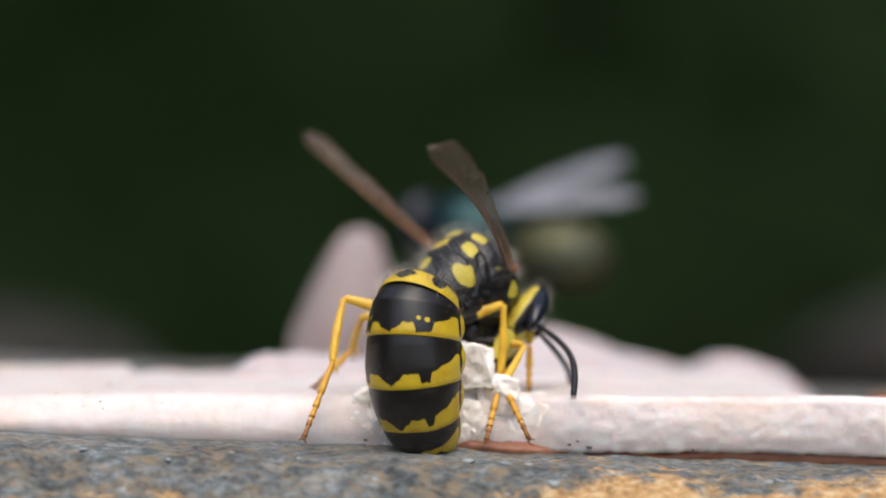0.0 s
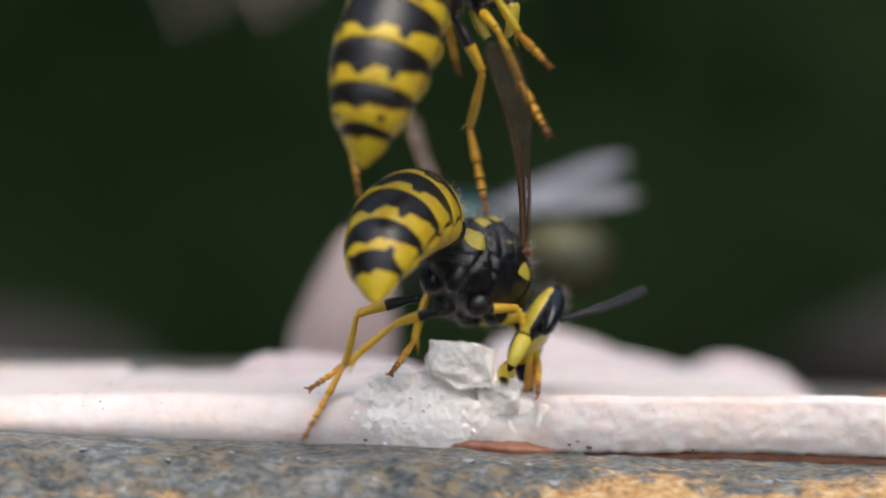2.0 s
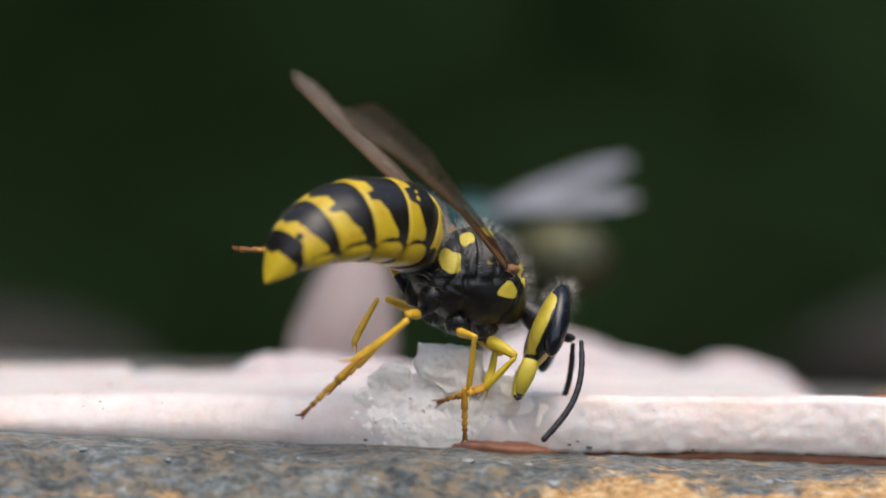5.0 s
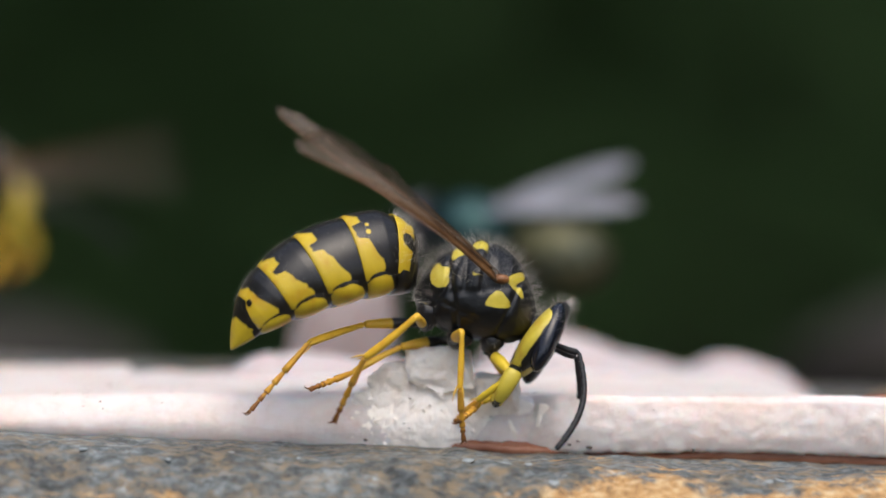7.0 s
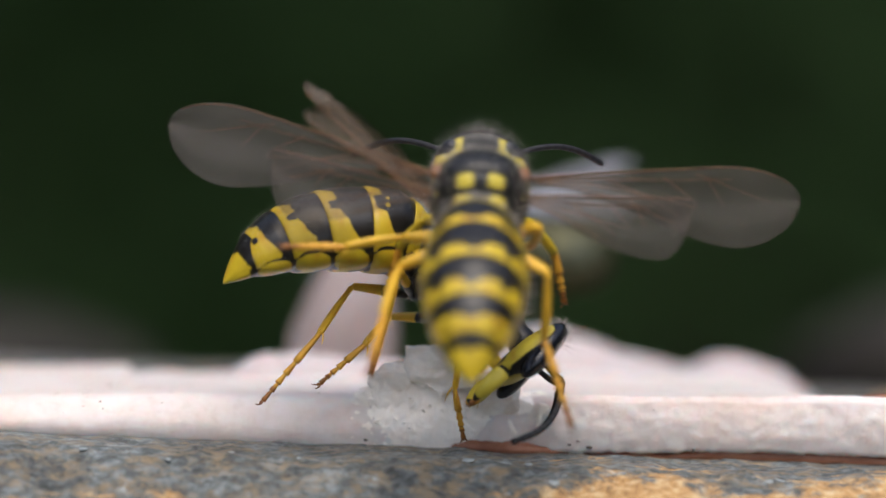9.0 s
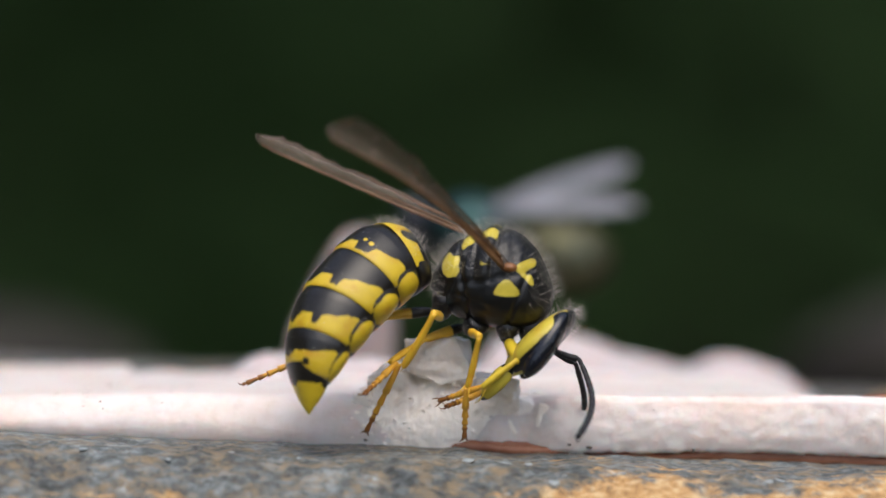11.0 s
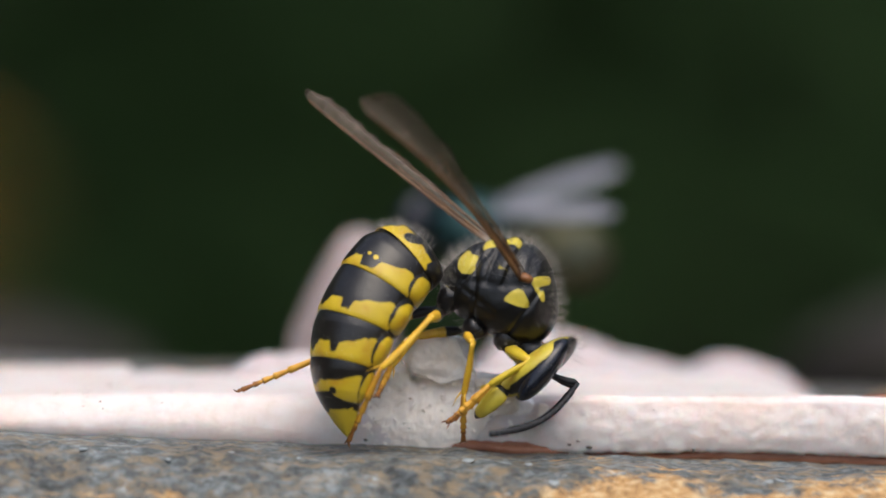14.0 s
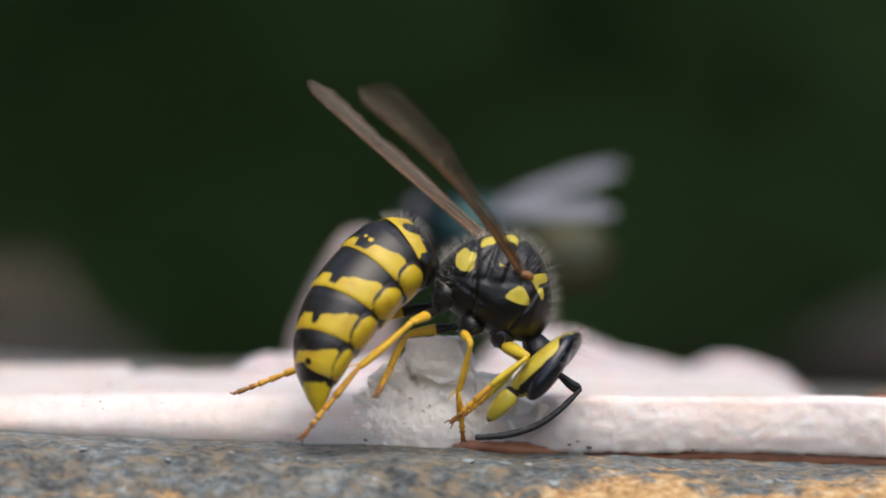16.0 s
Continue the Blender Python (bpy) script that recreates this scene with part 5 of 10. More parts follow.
    walk(w_parts["scape_r"], [
        (0, at(2.25, -1.71, -0.94, -119.8, 0.0, -128.4)), (0.5, at(2.21, -1.68, -0.80, -119.1, 15.3, -130.0)),
        (1, at(2.28, -1.53, -1.09, -124.6, 8.4, -122.6)), (1.5, at(2.61, -1.48, -1.08, -132.8, -11.6, -124.4)),
        (2, at(2.65, -1.58, -1.03, -126.4, 7.7, -136.5)), (2.5, at(2.28, -1.48, -1.41, -142.4, 10.5, -122.3)),
        (3, at(2.19, -1.52, -1.38, -138.6, 9.5, -116.3)), (3.5, at(2.67, -1.62, -0.95, -131.2, -52.7, -99.4)),
        (4, at(2.90, -1.48, -0.83, -147.7, 11.5, -60.2)), (6.5, at(3.11, -0.80, -0.55, -156.7, -10.9, -43.9)),
        (7, at(2.88, -0.69, -0.99, -160.6, 10.0, -21.5)), (7.5, at(2.69, -0.61, -1.39, -156.8, 5.6, -1.8)),
        (8, at(2.56, -0.77, -1.37, -159.5, 34.2, -8.6)), (8.5, at(2.83, -0.72, -1.13, -157.6, 36.1, -5.0)),
        (9, at(3.43, -0.60, -1.35, -151.3, 21.0, 2.8)), (11.5, at(2.22, -0.82, -1.82, -162.1, 14.4, -6.7)),
        (12, at(2.81, -0.82, -1.22, -154.9, 21.3, -10.9)), (12.5, at(2.94, -0.66, -1.22, -147.6, -5.7, -20.3)),
        (13, at(2.97, -0.66, -1.32, -151.4, -3.5, -3.6)), (13.5, at(2.95, -0.58, -1.43, -154.5, 8.2, -1.8)),
        (14, at(2.60, -0.64, -1.91, -155.1, -2.3, 0.2)), (14.5, at(2.57, -0.71, -1.87, -155.0, 17.7, 0.5)),
        (15, at(2.88, -0.56, -1.49, -149.4, 25.6, -0.4)), (15.5, at(3.03, -0.96, -1.55, -166.0, 7.4, -9.7)),
        (16, at(2.99, -0.68, -1.76, -154.5, 15.0, -6.9)),
    ])
    walk(w_parts["flag_r"], [
        (0, at(1.56, -2.56, -0.94, -56.2, 23.6, -127.4)), (0.25, at(1.54, -2.54, -1.01, 43.2, 62.2, -52.7)),
        (0.5, at(1.53, -2.50, -1.08, 113.4, 8.1, -10.8)), (0.667, at(1.60, -2.50, -1.09, 153.0, -17.6, -39.5)),
        (0.833, at(1.63, -2.43, -1.22, -159.7, -12.9, -79.5)), (1, at(1.69, -2.45, -1.26, -125.6, 15.8, -107.6)),
        (1.25, at(1.86, -2.41, -1.09, -51.4, 20.9, -100.1)), (1.5, at(2.01, -2.37, -0.85, 22.0, 22.9, -92.9)),
        (1.75, at(1.99, -2.35, -1.00, 77.8, 13.6, -44.4)), (2, at(1.86, -2.33, -1.17, 104.5, -32.0, -21.5)),
        (2.5, at(1.70, -2.40, -1.60, 134.9, 20.6, 35.1)), (2.75, at(1.70, -2.43, -1.57, -175.3, 59.7, 96.2)),
        (3, at(1.71, -2.50, -1.56, -104.3, 31.1, 176.0)), (3.25, at(2.18, -2.46, -0.81, 84.9, 81.0, 12.7)),
        (3.5, at(2.56, -2.28, -0.07, 56.5, 14.9, 8.6)), (3.75, at(3.01, -2.37, -0.57, 47.2, 67.1, -2.0)),
        (4, at(3.44, -2.42, -1.06, -105.0, 58.2, -154.3)), (6.5, at(3.89, -1.55, -0.33, -69.7, 48.9, -95.8)),
        (7, at(3.89, -1.10, -1.18, -96.2, 45.8, -98.8)), (7.5, at(3.78, -0.63, -1.50, -115.6, 35.8, -114.8)),
        (8, at(3.46, -0.90, -1.99, -156.8, 29.7, -161.6)), (8.5, at(3.72, -0.79, -1.77, -137.7, 33.5, -128.6)),
        (9, at(4.46, -0.56, -1.74, -115.9, 34.5, -98.6)), (11.5, at(3.28, -0.96, -2.09, -106.1, 27.4, -79.6)),
        (12, at(3.82, -1.01, -1.63, -98.9, 34.4, -73.1)), (12.5, at(3.97, -1.04, -1.11, -77.7, 15.2, -48.1)),
        (13, at(4.07, -0.71, -1.26, -95.3, 5.5, -52.5)), (13.5, at(4.04, -0.61, -1.59, -89.5, 42.3, -74.0)),
        (14, at(3.71, -0.65, -1.86, -122.0, 33.7, -127.5)), (14.5, at(3.62, -0.71, -2.20, -140.5, 30.5, -139.6)),
        (15, at(3.86, -0.57, -1.95, -146.6, 40.9, -143.2)), (15.5, at(4.11, -1.14, -1.68, -126.5, 40.0, -137.1)),
        (16, at(4.05, -0.81, -2.05, -148.8, 40.1, -156.9)),
    ])
    walk(w_parts["femur_rf"], [
        (0, at(0.87, -0.83, -1.13, -15.2, -44.0, -50.4)), (0.5, at(0.87, -0.93, -1.00, 1.8, -47.4, -57.6)),
        (1, at(0.74, -0.68, -1.34, 5.3, -42.6, -51.4)), (1.5, at(0.90, -0.80, -1.15, 8.3, -43.3, -44.4)),
        (2, at(0.60, -0.50, -1.55, 7.4, -19.5, -37.1)), (2.5, at(0.60, -0.50, -1.55, -6.5, -33.5, -46.3)),
        (3, at(0.82, -0.68, -1.24, -12.5, -47.1, -39.4)), (3.25, at(0.60, -0.50, -1.55, -13.2, -9.5, -64.7)),
        (3.5, at(0.60, -0.50, -1.55, -18.0, 21.0, -73.9)), (4, at(0.60, -0.50, -1.55, -8.7, 12.0, -54.4)),
        (6.5, at(0.60, -0.50, -1.55, -29.5, 14.0, -46.8)), (7, at(0.60, -0.50, -1.55, -38.5, 22.6, -49.6)),
        (7.5, at(0.60, -0.50, -1.55, -32.7, 2.2, -62.9)), (8, at(0.60, -0.50, -1.55, -35.2, -0.9, -61.4)),
        (8.5, at(0.60, -0.50, -1.55, -26.8, -3.0, -43.7)), (9, at(0.60, -0.50, -1.55, -15.2, 18.8, 3.8)),
        (11.5, at(0.60, -0.50, -1.55, -44.7, 17.4, -64.7)), (12, at(0.60, -0.50, -1.55, -31.0, -6.0, -41.5)),
        (12.5, at(0.60, -0.50, -1.55, -26.7, -25.7, -17.7)), (13, at(0.60, -0.50, -1.55, -23.5, 9.5, -30.0)),
        (13.5, at(0.60, -0.50, -1.55, -28.7, 20.8, -38.9)), (14, at(0.60, -0.50, -1.55, -28.2, 1.6, -39.9)),
        (14.5, at(0.60, -0.50, -1.55, -27.5, 2.2, -40.2)), (15, at(0.60, -0.50, -1.55, -19.9, -6.4, -36.2)),
        (15.5, at(0.60, -0.50, -1.55, -24.4, -5.1, -41.2)), (16, at(0.60, -0.50, -1.55, -19.0, 0.5, -43.4)),
    ])
    walk(w_parts["tibia_rf"], [
        (0, at(1.65, -1.77, 0.05, -11.2, 78.2, -101.8)), (0.5, at(1.49, -1.90, 0.25, -2.0, 82.9, -90.2)),
        (1, at(1.52, -1.66, -0.19, 6.5, 82.1, -80.8)), (1.5, at(1.79, -1.66, 0.02, 41.7, 79.7, -43.8)),
        (2, at(1.88, -1.47, -0.98, 116.3, 58.0, 9.6)), (2.5, at(1.58, -1.52, -0.61, 145.4, 74.8, 35.8)),
        (3, at(1.72, -1.42, 0.01, -20.7, 68.1, -135.0)), (3.25, at(1.32, -2.02, -1.27, -76.3, 53.2, 152.5)),
        (3.5, at(1.04, -2.03, -2.16, -64.4, 51.0, 154.4)), (4, at(1.57, -1.85, -1.90, -63.7, 57.9, 158.1)),
        (6.5, at(1.73, -1.70, -1.96, -117.4, 46.7, 116.7)), (7, at(1.62, -1.69, -2.20, -93.0, 43.6, 154.4)),
        (7.5, at(1.37, -2.01, -1.62, -80.9, 53.2, 158.2)), (8, at(1.41, -1.99, -1.52, -80.4, 53.2, 153.5)),
        (8.5, at(1.83, -1.67, -1.46, -119.0, 46.5, 120.8)), (9, at(2.21, -0.39, -2.10, -112.0, 56.9, 124.7)),
        (11.5, at(1.29, -1.97, -2.06, -48.6, 36.6, -159.5)), (12, at(1.87, -1.62, -1.37, -51.3, 67.3, -167.4)),
        (12.5, at(2.06, -0.97, -0.81, 103.8, 74.7, -8.5)), (13, at(2.05, -1.34, -1.83, -66.5, 59.0, -177.5)),
        (13.5, at(1.84, -1.50, -2.15, -58.7, 51.4, -173.9)), (14, at(1.90, -1.59, -1.60, -56.2, 49.5, -167.8)),
        (14.5, at(1.90, -1.60, -1.61, -57.9, 49.2, -168.8)), (15, at(1.96, -1.50, -1.36, -69.4, 64.3, -175.8)),
        (15.5, at(1.87, -1.62, -1.40, -51.7, 58.2, -156.5)), (16, at(1.83, -1.67, -1.57, -56.8, 57.1, -174.4)),
    ])
    walk(w_parts["tarsus_rf"], [
        (0, at(1.58, -2.12, -1.62, 167.5, 79.3, -113.2)), (0.5, at(1.49, -2.14, -1.67, -173.5, 82.9, -95.1)),
        (1, at(1.57, -1.95, -2.35, 146.9, 54.0, -128.8)), (1.5, at(2.02, -1.88, -1.72, 156.4, 55.0, -125.3)),
        (2, at(2.74, -1.32, -2.38, -37.7, 26.1, 39.0)), (2.5, at(1.93, -1.27, -2.20, -20.1, 77.0, 45.2)),
        (3, at(1.28, -1.85, -1.52, 123.4, 33.7, -157.0)), (3.25, at(0.44, -1.56, -2.59, 92.9, 45.0, 152.3)),
        (3.5, at(0.10, -1.58, -3.44, 93.0, 26.7, 138.2)), (4, at(0.75, -1.53, -3.30, 88.5, 23.8, 131.0)),
        (6.5, at(1.22, -0.69, -3.16, 64.8, 48.6, 119.3)), (7, at(0.54, -1.18, -3.34, 62.1, 37.0, 118.8)),
        (7.5, at(0.46, -1.64, -2.94, 65.2, 41.0, 117.3)), (8, at(0.53, -1.55, -2.84, 70.8, 38.1, 119.2)),
        (8.5, at(1.25, -0.70, -2.66, 47.0, 45.2, 102.9)), (9, at(1.69, 0.35, -3.48, 48.4, 19.8, 101.3)),
        (11.5, at(0.05, -2.43, -3.04, 89.9, 32.4, 168.2)), (12, at(1.25, -1.76, -2.90, 79.7, 68.7, 153.1)),
        (12.5, at(2.49, -1.03, -2.40, -80.7, 81.1, -3.9)), (13, at(1.20, -1.37, -3.24, 50.6, 52.5, 131.4)),
        (13.5, at(0.81, -1.61, -3.44, 65.2, 53.1, 142.7)), (14, at(0.86, -1.82, -2.85, 109.5, 59.9, -161.7)),
        (14.5, at(0.84, -1.81, -2.86, 108.8, 57.9, -162.5)), (15, at(1.25, -1.55, -2.85, 89.6, 77.0, -177.1)),
        (15.5, at(1.08, -1.96, -2.80, 73.8, 66.3, 168.1)), (16, at(0.94, -1.76, -2.95, 70.4, 60.8, 150.6)),
    ])
    walk(w_parts["femur_rm"], [
        (0, at(-0.43, -0.92, -1.54, 29.4, -1.5, -57.8)), (0.5, at(-0.44, -0.93, -1.53, 35.4, -3.9, -60.7)),
        (1, at(-0.55, -0.72, -1.56, 31.9, 4.9, -54.5)), (1.5, at(-0.34, -0.90, -1.43, 35.5, -18.6, -43.9)),
        (2, at(-0.60, -0.65, -1.55, 30.4, -18.7, -28.6)), (2.25, at(-0.60, -0.65, -1.55, -7.2, -78.3, -11.5)),
        (2.5, at(-0.60, -0.65, -1.55, -30.2, -72.0, 9.7)), (2.667, at(-0.60, -0.65, -1.55, 73.8, -39.9, -136.8)),
        (2.75, at(-0.60, -0.65, -1.55, 62.7, -23.9, -139.2)), (2.833, at(-0.60, -0.65, -1.55, 67.9, -41.5, -140.9)),
        (3, at(-0.60, -0.65, -1.55, 38.3, 2.6, -119.9)), (3.5, at(-0.60, -0.65, -1.55, 61.7, 5.6, -105.1)),
        (4, at(-0.60, -0.65, -1.55, 60.4, 3.4, -98.2)), (6.5, at(-0.60, -0.65, -1.55, 50.9, -18.3, -72.9)),
        (7, at(-0.60, -0.65, -1.55, 48.8, -22.8, -82.1)), (7.5, at(-0.60, -0.65, -1.55, 51.0, -27.2, -79.6)),
        (8, at(-0.60, -0.65, -1.55, 49.3, -31.1, -85.7)), (8.5, at(-0.60, -0.65, -1.55, 57.9, -25.1, -81.3)),
        (9, at(-0.60, -0.65, -1.55, 56.0, 4.7, -50.3)), (11.5, at(-0.60, -0.65, -1.55, 47.3, -10.1, -74.6)),
        (12, at(-0.60, -0.65, -1.55, 51.7, -4.2, -75.5)), (12.5, at(-0.60, -0.65, -1.55, 59.7, 8.2, -70.1)),
        (13, at(-0.60, -0.65, -1.55, 58.3, 10.5, -73.5)), (13.5, at(-0.60, -0.65, -1.55, 56.1, 9.4, -78.3)),
        (14, at(-0.60, -0.65, -1.55, 55.9, -0.0, -76.4)), (14.5, at(-0.60, -0.65, -1.55, 56.9, 1.1, -79.4)),
        (15, at(-0.60, -0.65, -1.55, 62.1, 7.2, -70.3)), (15.5, at(-0.60, -0.65, -1.55, 62.0, -7.0, -83.7)),
        (16, at(-0.60, -0.65, -1.55, 61.2, 4.3, -81.3)),
    ])
    walk(w_parts["tibia_rm"], [
        (0, at(0.58, -2.53, -1.49, -136.3, 47.0, -179.4)), (0.5, at(0.48, -2.58, -1.40, -134.5, 50.2, 175.4)),
        (1, at(0.55, -2.26, -1.72, -112.0, 46.6, -169.2)), (1.5, at(0.96, -2.15, -0.82, -7.2, 82.6, -45.9)),
        (2, at(0.98, -1.51, -0.94, 61.2, 51.0, 2.5)), (2.25, at(-0.22, -0.73, 0.31, 41.1, 30.6, -32.7)),
        (2.5, at(-0.02, -0.55, 0.26, 41.5, -30.3, -51.5)), (2.667, at(-1.66, -1.65, -0.33, 13.3, -3.5, 8.2)),
        (2.75, at(-1.91, -1.78, -0.78, 11.6, 4.4, 18.7)), (2.833, at(-1.70, -1.55, -0.29, 9.0, 42.8, 22.8)),
        (3, at(-1.55, -2.29, -1.64, 61.5, 58.9, 104.6)), (3.5, at(-1.09, -2.48, -1.74, 27.9, 63.5, 61.1)),
        (4, at(-0.87, -2.53, -1.66, 16.0, 64.6, 53.7)), (6.5, at(-0.07, -2.37, -0.95, -57.3, 78.0, 13.4)),
        (7, at(-0.36, -2.39, -0.81, -117.0, 83.0, -34.8)), (7.5, at(-0.30, -2.31, -0.68, -17.3, 80.2, 53.7)),
        (8, at(-0.48, -2.27, -0.57, -14.3, 76.1, 51.3)), (8.5, at(-0.34, -2.35, -0.75, -40.7, 73.6, 33.8)),
        (9, at(0.61, -2.11, -1.71, -11.2, 60.5, 60.6)), (11.5, at(-0.10, -2.45, -1.22, 67.8, 74.9, 145.1)),
        (12, at(-0.13, -2.48, -1.41, 5.6, 67.4, 71.0)), (12.5, at(0.04, -2.42, -1.82, -0.4, 54.5, 69.2)),
        (13, at(-0.07, -2.44, -1.90, -14.7, 62.7, 54.8)), (13.5, at(-0.22, -2.49, -1.86, 5.2, 65.7, 74.1)),
        (14, at(-0.15, -2.50, -1.55, -5.5, 71.0, 65.9)), (14.5, at(-0.25, -2.52, -1.59, -7.7, 70.4, 63.8)),
        (15, at(0.04, -2.42, -1.79, -0.3, 54.1, 75.8)), (15.5, at(-0.39, -2.52, -1.32, -54.3, 71.3, 26.8)),
        (16, at(-0.31, -2.52, -1.69, 6.9, 65.6, 72.3)),
    ])
    walk(w_parts["tarsus_rm"], [
        (0, at(-0.82, -2.54, -2.99, -133.0, 53.5, -157.2)), (0.5, at(-0.82, -2.47, -2.97, -140.5, 51.4, -166.3)),
        (1, at(-0.83, -2.52, -3.21, -125.9, 51.0, -155.8)), (1.5, at(1.14, -2.34, -2.85, -97.1, 29.1, -127.9)),
        (2, at(2.27, -1.45, -2.53, 62.5, 27.6, 38.2)), (2.25, at(1.26, -1.68, -0.73, 61.0, -10.4, 1.4)),
        (2.5, at(1.08, -1.94, 1.29, 80.8, -42.7, -47.0)), (2.667, at(0.36, -1.36, -0.21, 74.0, 10.1, -30.5)),
        (2.75, at(0.02, -1.13, -0.94, 74.7, 35.8, -23.9)), (2.833, at(-0.32, -0.97, -1.69, 80.8, 61.4, -13.5)),
        (3, at(-1.81, -1.27, -3.39, -90.8, 31.8, -167.2)), (3.5, at(-0.65, -1.67, -3.57, 152.6, 70.3, 47.3)),
        (4, at(-0.35, -1.82, -3.51, 134.2, 66.7, 31.6)), (6.5, at(0.35, -2.27, -2.96, 123.6, 58.2, 56.0)),
        (7, at(-0.16, -2.53, -2.85, 125.1, 62.4, 65.8)), (7.5, at(-0.09, -2.03, -2.70, 129.7, 59.8, 61.9)),
        (8, at(-0.17, -1.89, -2.56, 129.4, 59.6, 56.4)), (8.5, at(0.14, -2.03, -2.71, 116.0, 51.5, 50.9)),
        (9, at(1.10, -1.23, -3.49, 121.3, 45.9, 54.8)), (11.5, at(-0.54, -2.15, -3.19, 165.0, 71.0, 102.2)),
        (12, at(0.13, -1.74, -3.30, 134.3, 57.4, 61.6)), (12.5, at(0.46, -1.31, -3.49, 123.3, 48.3, 51.4)),
        (13, at(0.47, -1.67, -3.72, 127.6, 43.8, 59.6)), (13.5, at(0.01, -1.67, -3.73, 131.1, 53.3, 62.0)),
        (14, at(0.12, -1.89, -3.49, 134.7, 51.9, 70.2)), (14.5, at(0.05, -1.90, -3.52, 132.2, 50.5, 68.0)),
        (15, at(0.33, -1.26, -3.45, 124.5, 45.1, 59.5)), (15.5, at(0.19, -2.23, -3.26, 95.1, 56.8, 37.2)),
        (16, at(-0.06, -1.72, -3.56, 126.0, 50.1, 52.2)),
    ])
    walk(w_parts["femur_rh"], [
        (0, at(-1.65, -0.50, -1.10, -8.5, -26.5, -42.0)), (0.5, at(-1.64, -0.51, -1.09, 2.7, -33.9, -58.6)),
        (1, at(-1.65, -0.50, -1.10, -10.1, -26.7, -24.6)), (1.5, at(-1.52, -0.62, -1.01, -0.0, -25.7, -43.9)),
        (2, at(-2.24, 0.35, -1.58, 3.2, 25.1, 124.8)), (2.25, at(-1.65, -0.50, -1.10, -7.0, -18.4, 162.2)),
        (2.5, at(-1.65, -0.50, -1.10, 147.0, -63.4, 0.4)), (2.75, at(-1.65, -0.50, -1.10, -137.8, -8.8, -100.7)),
        (3, at(-1.65, -0.50, -1.10, -131.2, -14.3, -126.8)), (3.5, at(-1.65, -0.50, -1.10, -107.2, 19.8, -121.6)),
        (4, at(-1.65, -0.50, -1.10, -110.6, 10.4, -122.7)), (6.5, at(-1.65, -0.50, -1.10, -122.3, -2.5, -134.5)),
        (7, at(-1.65, -0.50, -1.10, -131.0, -16.6, -99.4)), (7.5, at(-1.65, -0.50, -1.10, -122.8, -9.7, -98.9)),
        (8, at(-1.65, -0.50, -1.10, -124.9, -20.1, -104.4)), (8.5, at(-1.65, -0.50, -1.10, -120.6, -0.4, -151.3)),
        (9, at(-1.65, -0.50, -1.10, -124.0, -20.5, -106.2)), (11.5, at(-1.65, -0.50, -1.10, -133.4, -14.4, -87.9)),
        (12, at(-1.65, -0.50, -1.10, -128.8, -21.4, -100.8)), (12.5, at(-1.65, -0.50, -1.10, -122.3, -1.9, -165.7)),
        (13, at(-1.65, -0.50, -1.10, -142.0, -51.7, -118.4)), (13.5, at(-1.65, -0.50, -1.10, -146.0, 7.7, -106.2)),
        (14, at(-1.65, -0.50, -1.10, -145.7, 2.3, -94.3)), (14.5, at(-1.65, -0.50, -1.10, -144.6, 1.6, -94.7)),
        (15, at(-1.65, -0.50, -1.10, -130.1, -61.2, -120.3)), (15.25, at(-1.65, -0.50, -1.10, -109.0, -22.7, -130.1)),
        (15.5, at(-1.65, -0.50, -1.10, -89.6, 18.5, -127.8)), (16, at(-1.65, -0.50, -1.10, -85.1, 14.9, -112.5)),
    ])
